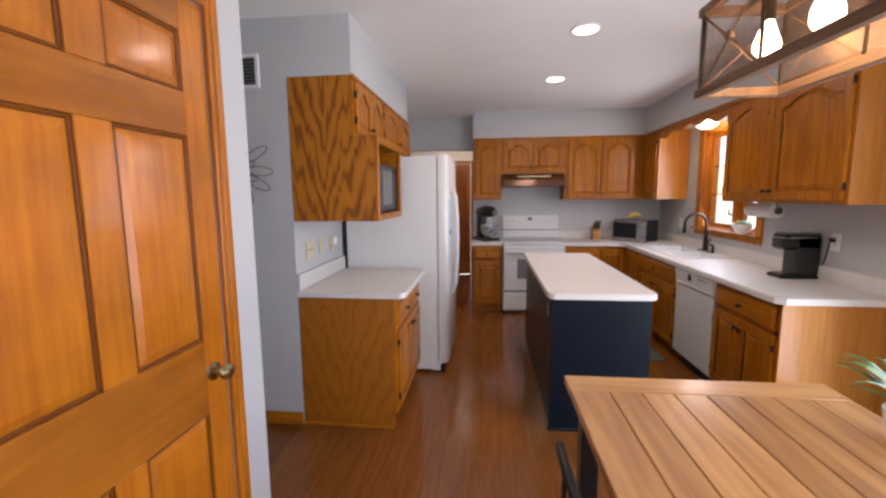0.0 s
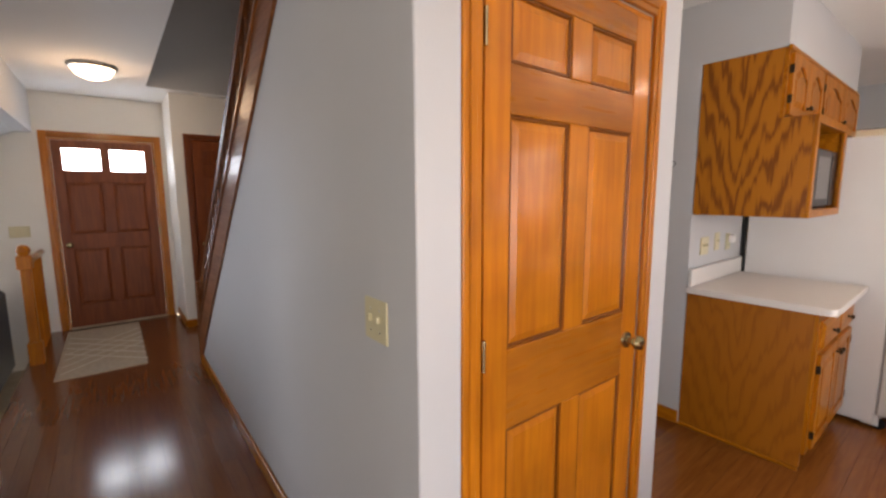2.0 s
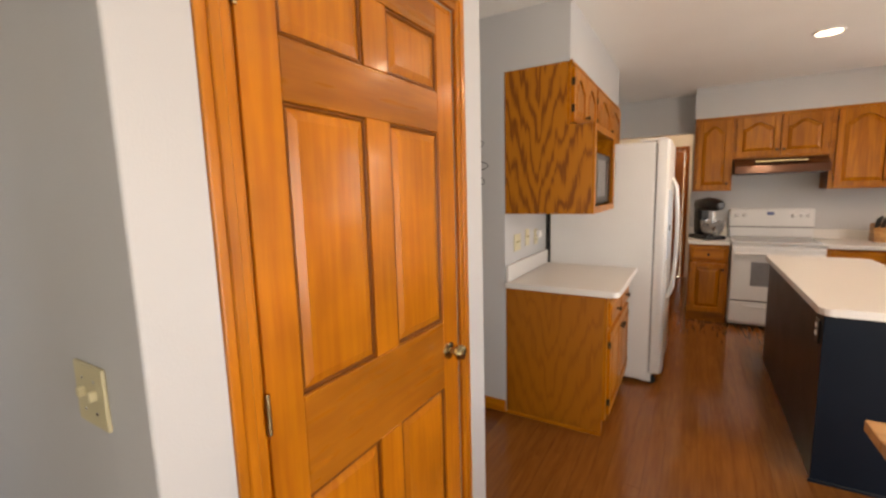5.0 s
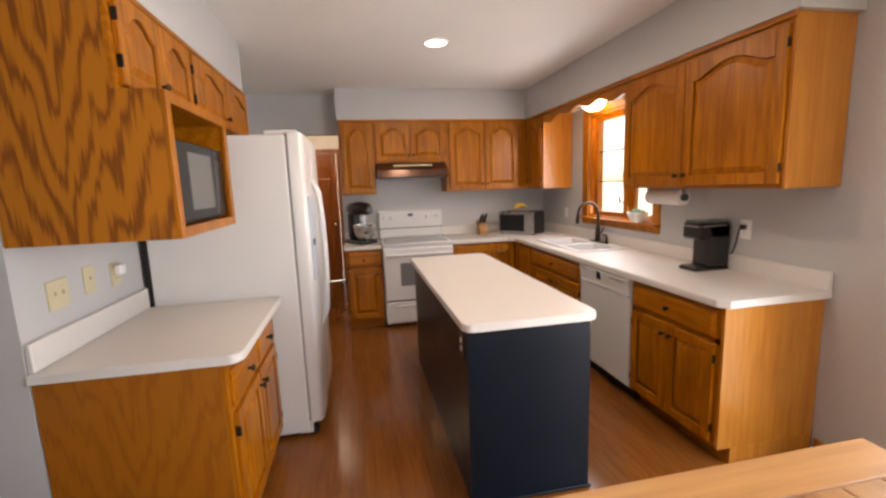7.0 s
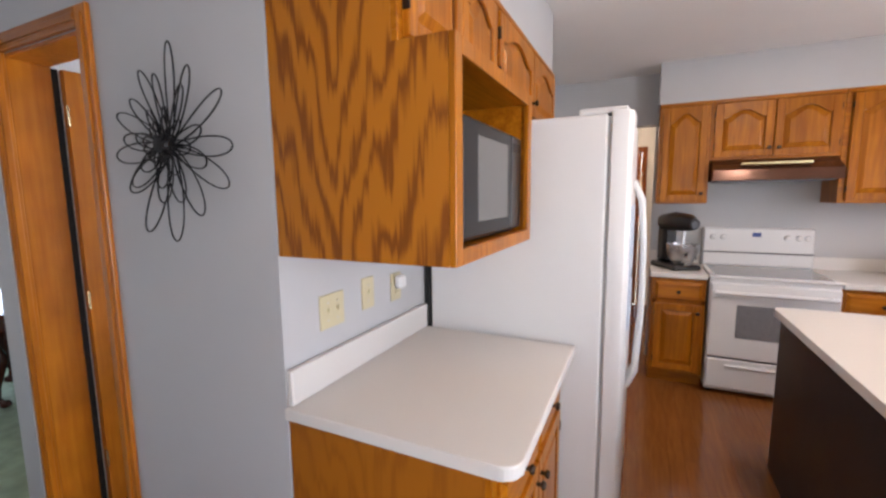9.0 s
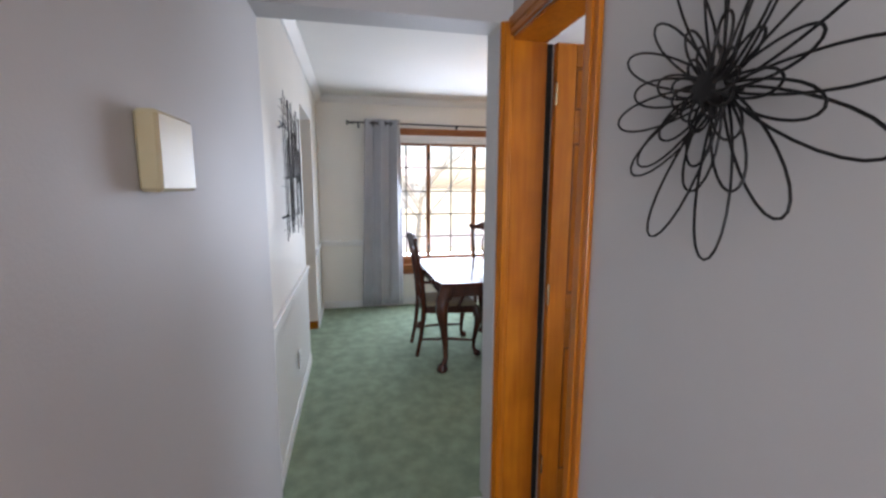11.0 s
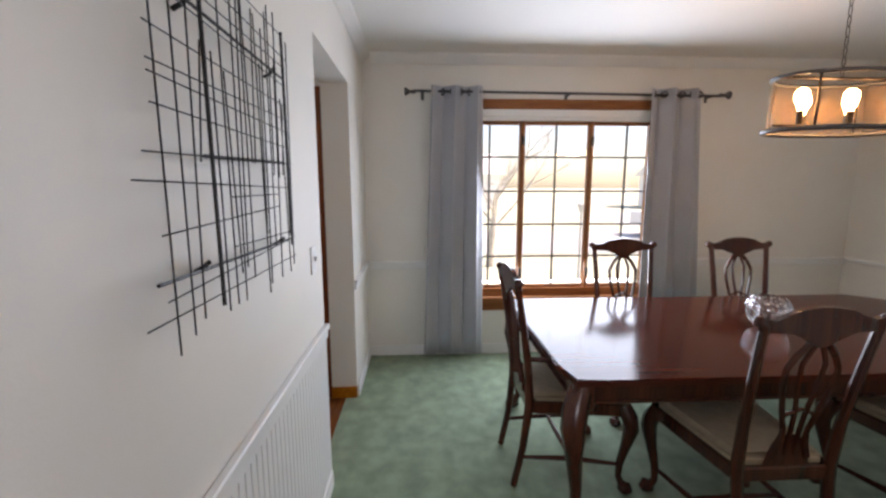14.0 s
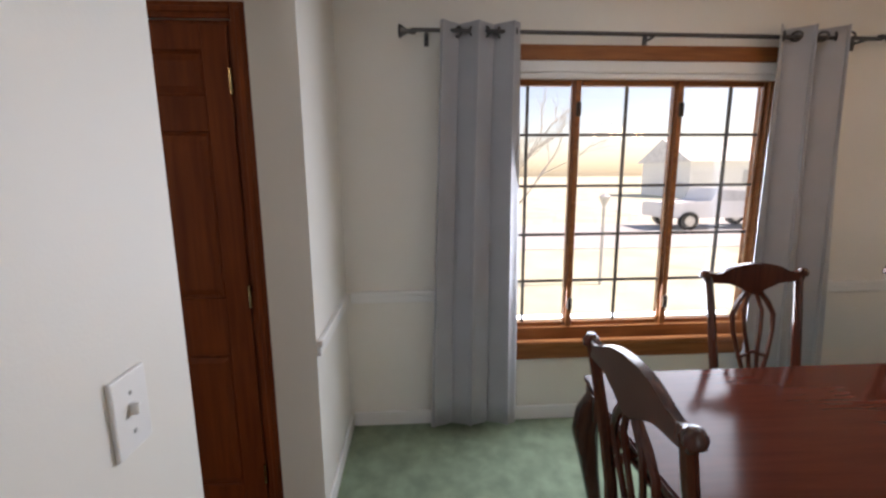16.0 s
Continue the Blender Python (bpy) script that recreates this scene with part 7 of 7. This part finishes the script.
# ---- outdoors ----
LAWN = mat("pale_dormant_lawn", (0.50, 0.50, 0.38), 0.95, var=0.2, scale=0.8, bump=0.4, bscale=30)
struct("ground", boxes((-400, 400, -400, 400, -1.0, -0.62)), LAWN, "pale dormant lawn under bright sun", "ground")
struct("road", boxes((-21.5, -15.5, -200, 200, -0.625, -0.60)), mat("pale_asphalt", (0.42, 0.42, 0.42), 0.9, var=0.1, scale=2), "sunlit grey street", "road")
struct("driveway", boxes((-36, -21.5, 14, 20, -0.625, -0.605)), mat("pale_concrete", (0.5, 0.49, 0.46), 0.9, var=0.08, scale=1), "pale concrete driveway", "pavement")
BARK = mat("grey_bark", (0.52, 0.48, 0.43), 0.9, var=0.2, scale=12, bump=0.5, bscale=40)


def bare_tree(at, h, seed):
    R = random.Random(seed)
    t = thing("tree", "bare leafless tree on the lawn", "tree", at, "bare trees")
    at = Vector(at)
    part("trunk", tube(B(), [at, at + Vector((0.05, 0.05, h * 0.2)), at + Vector((0.0, 0.15, h * 0.42))], [h * 0.028, h * 0.022, h * 0.016], 10), BARK, t, smooth=True)
    twigs = B()

    def grow(bm, p, d, L, r, depth):
        q = p + d * L * 0.5 + Vector((R.uniform(-1, 1), R.uniform(-1, 1), R.uniform(-0.3, 1))) * L * 0.08
        e = p + d * L
        tube(bm, [p, q, e], [r, r * 0.8, r * 0.55], 5)
        if depth:
            for k in range(3 if depth > 1 else 4):
                nd = (d + Vector((R.uniform(-1, 1), R.uniform(-1, 1), R.uniform(-0.35, 0.7))) * 0.75).normalized()
                grow(twigs, q.lerp(e, R.uniform(0.1, 1.0)), nd, L * R.uniform(0.5, 0.75), r * 0.5, depth - 1)

    for k in range(7):
        an = 2 * math.pi * k / 7 + R.uniform(-0.3, 0.3)
        d_ = Vector((math.cos(an) * 0.8, math.sin(an) * 0.8, R.uniform(0.45, 1.0))).normalized()
        bm = B()
        grow(bm, at + Vector((0, 0.1, h * R.uniform(0.22, 0.42))), d_, h * R.uniform(0.26, 0.36), h * 0.008, 3)
        part("limb", bm, BARK, t)
    tagged(part("twigs", twigs, BARK, t), kind="stuff")


bare_tree((-13.5, 4.4, -0.63), 4.4, 4)


# Far panes and lamp post coloured pale to stand in for outdoor glare.
FARP = mat("glare_paled_far_grey", (0.50, 0.51, 0.52), 0.4, var=0.1, bump=0)


def far_house(x, y, w, d, h, label):
    hs = thing("house", label, "house", (x, y, -0.63), "far houses")
    part("wall", boxes((x - d, x, y, y + w, -0.63, h)), OUT, hs)
    part("roof", prism(B(), [(x - d - 0.5, h), (x + 0.5, h), (x - d / 2, h + 2.2)], "y", y - 0.4, y + w + 0.4), mat("grey_shingle_roof", (0.66, 0.66, 0.67), 0.9, var=0.15, scale=3), hs)
    n = int((w - 3.2) // 3)
    for k in range(n):
        yy = y + 3.2 + (w - 3.2) * (k + 0.5) / n
        wd = part("window", boxes((x - 0.05, x + 0.04, yy - 0.6, yy + 0.6, 0.6, 1.9)), WHITEP, hs)
        part("pane", boxes((x + 0.035, x + 0.05, yy - 0.52, yy + 0.52, 0.68, 1.82)), FARP, wd)
    part("garage_door", boxes((x - 0.02, x + 0.05, y + 0.3, y + 2.9, -0.6, 1.7)), WHITEP, hs)


far_house(-40, 26.5, 12, 8, 2.6, "far white ranch house across the street")
far_house(-44, 42, 12, 8, 4.6, "far pale two-storey house across the street")
far_house(-42, -2, 12, 8, 2.6, "far pale ranch house behind the bare tree")
far_house(-42, -26, 13, 8, 2.8, "far white house down the street")

cr = thing("pickup_truck", "white pickup truck parked across the street", "truck", (-20, 14.5, -0.6))
CARW = mat("white_car_paint", (0.75, 0.75, 0.75), 0.25, var=0.02, bump=0)
bm = prism(B(), [(11.9, -0.15), (17.0, -0.15), (17.0, 0.35), (15.6, 0.45), (15.0, 0.95), (13.9, 0.98), (13.7, 0.45), (11.9, 0.42)], "x", -20.9, -19.1)
bmesh.ops.bevel(bm, geom=list(bm.edges), offset=0.06, segments=2, affect="EDGES")
part("body", bm, CARW, cr)
part("side_window", prism(B(), [(13.98, 0.5), (15.35, 0.5), (14.95, 0.88), (14.05, 0.9)], "x", -19.105, -19.085), FARP, cr)
for yy in (12.8, 16.0):
    for xx in (-20.85, -19.1):
        wh = part("tyre", cyl(B(), (xx - 0.12, yy, -0.25), (xx + 0.12, yy, -0.25), 0.35, seg=20), BLACK, cr)
        part("rim", cyl(B(), (xx - 0.125, yy, -0.25), (xx + 0.125, yy, -0.25), 0.2, seg=16), STEEL, wh)
lp = thing("lamp_post", "slim garden lamp post on the lawn", "lamp post", (-11.6, 6.1, -0.62))
part("post", cyl(B(), (-11.6, 6.1, -0.625), (-11.6, 6.1, 0.95), 0.035, 0.03, 10), FARP, lp)
part("lantern", lathe(B(), [(0.04, 0), (0.10, 0.16), (0.12, 0.17), (0.02, 0.24), (0.001, 0.25)], (-11.6, 6.1, 0.94), 10), FARP, lp)

# ---- wood floor, strip by strip ----
R = random.Random(21)


def strips(along_x, areas, wdt):
    """Outlines of staggered floor strips, each with its small height step."""
    out = []
    for x0, x1, y0, y1 in areas:
        a0, a1, c0, c1 = (x0, x1, y0, y1) if along_x else (y0, y1, x0, x1)
        c = c0
        while c < c1 - 0.004:
            ce = min(c + wdt, c1)
            a = a0 - R.uniform(0, 0.9)
            while a < a1 - 0.01:
                e = a + R.uniform(0.7, 1.3)
                s0, s1 = max(a, a0), min(e, a1)
                if s1 - s0 > 0.01:
                    g = 0.0004
                    p = [(s0 + g, c + g), (s1 - g, c + g), (s1 - g, ce - g), (s0 + g, ce - g)]
                    out.append(((p if along_x else [(v, u) for u, v in p][::-1]), R.uniform(-0.0004, 0.0)))
                a = e
            c = ce
    return out


def strip_mesh(name, pieces, material):
    verts, faces = [], []
    for p, z in pieces:
        k = len(verts)
        verts += [(u, v, z) for u, v in p] + [(u, v, -0.02) for u, v in p]
        faces += [(k, k + 1, k + 2, k + 3)] + [(k + i, k + 4 + i, k + 4 + (i + 1) % 4, k + (i + 1) % 4) for i in range(4)]
    me = bpy.data.meshes.new(name)
    me.from_pydata(verts, [], faces)
    me.materials.append(material)
    return me


def strip_floor(name, label, pieces, material, near):
    """A floor whose strips on the walked stretch are parts; the far rest is one part."""
    fl_ = tagged(new(name), label, "floor", kind="structure")
    first = sorted(pieces, key=near)[:290]
    rest = sorted(pieces, key=near)[290:]
    for q in first:
        new("floor_strip", strip_mesh("floor_strip", [q], material)).parent = fl_
    if rest:
        o = new("floor_strips", strip_mesh("floor_strips", rest, material))
        o.parent = fl_
        tagged(o, kind="stuff")


strip_floor("floor_kitchen", "glossy cherry-stained strip wood kitchen floor", strips(False, [(-0.69, 2.55, -0.38, 6.59), (-0.99, -0.69, 2.10, 6.59), (-0.99, 1.0, 6.59, 8.6)], 0.083), FLOORW,
            lambda q: math.hypot(q[0][0][0] - 0.2, (q[0][0][1] - 3.6) * 0.6))
strip_floor("floor_hall", "glossy dark cherry strip wood hall floor", strips(True, [(-6.08, -0.69, -0.38, 0.865), (-5.35, -4.12, 0.865, 2.0), (-2.52, -0.99, 2.10, 3.125), (-2.45, -1.1, 3.125, 5.0)], 0.083), FLOORX,
            lambda q: q[0][0][1] > 3.1)
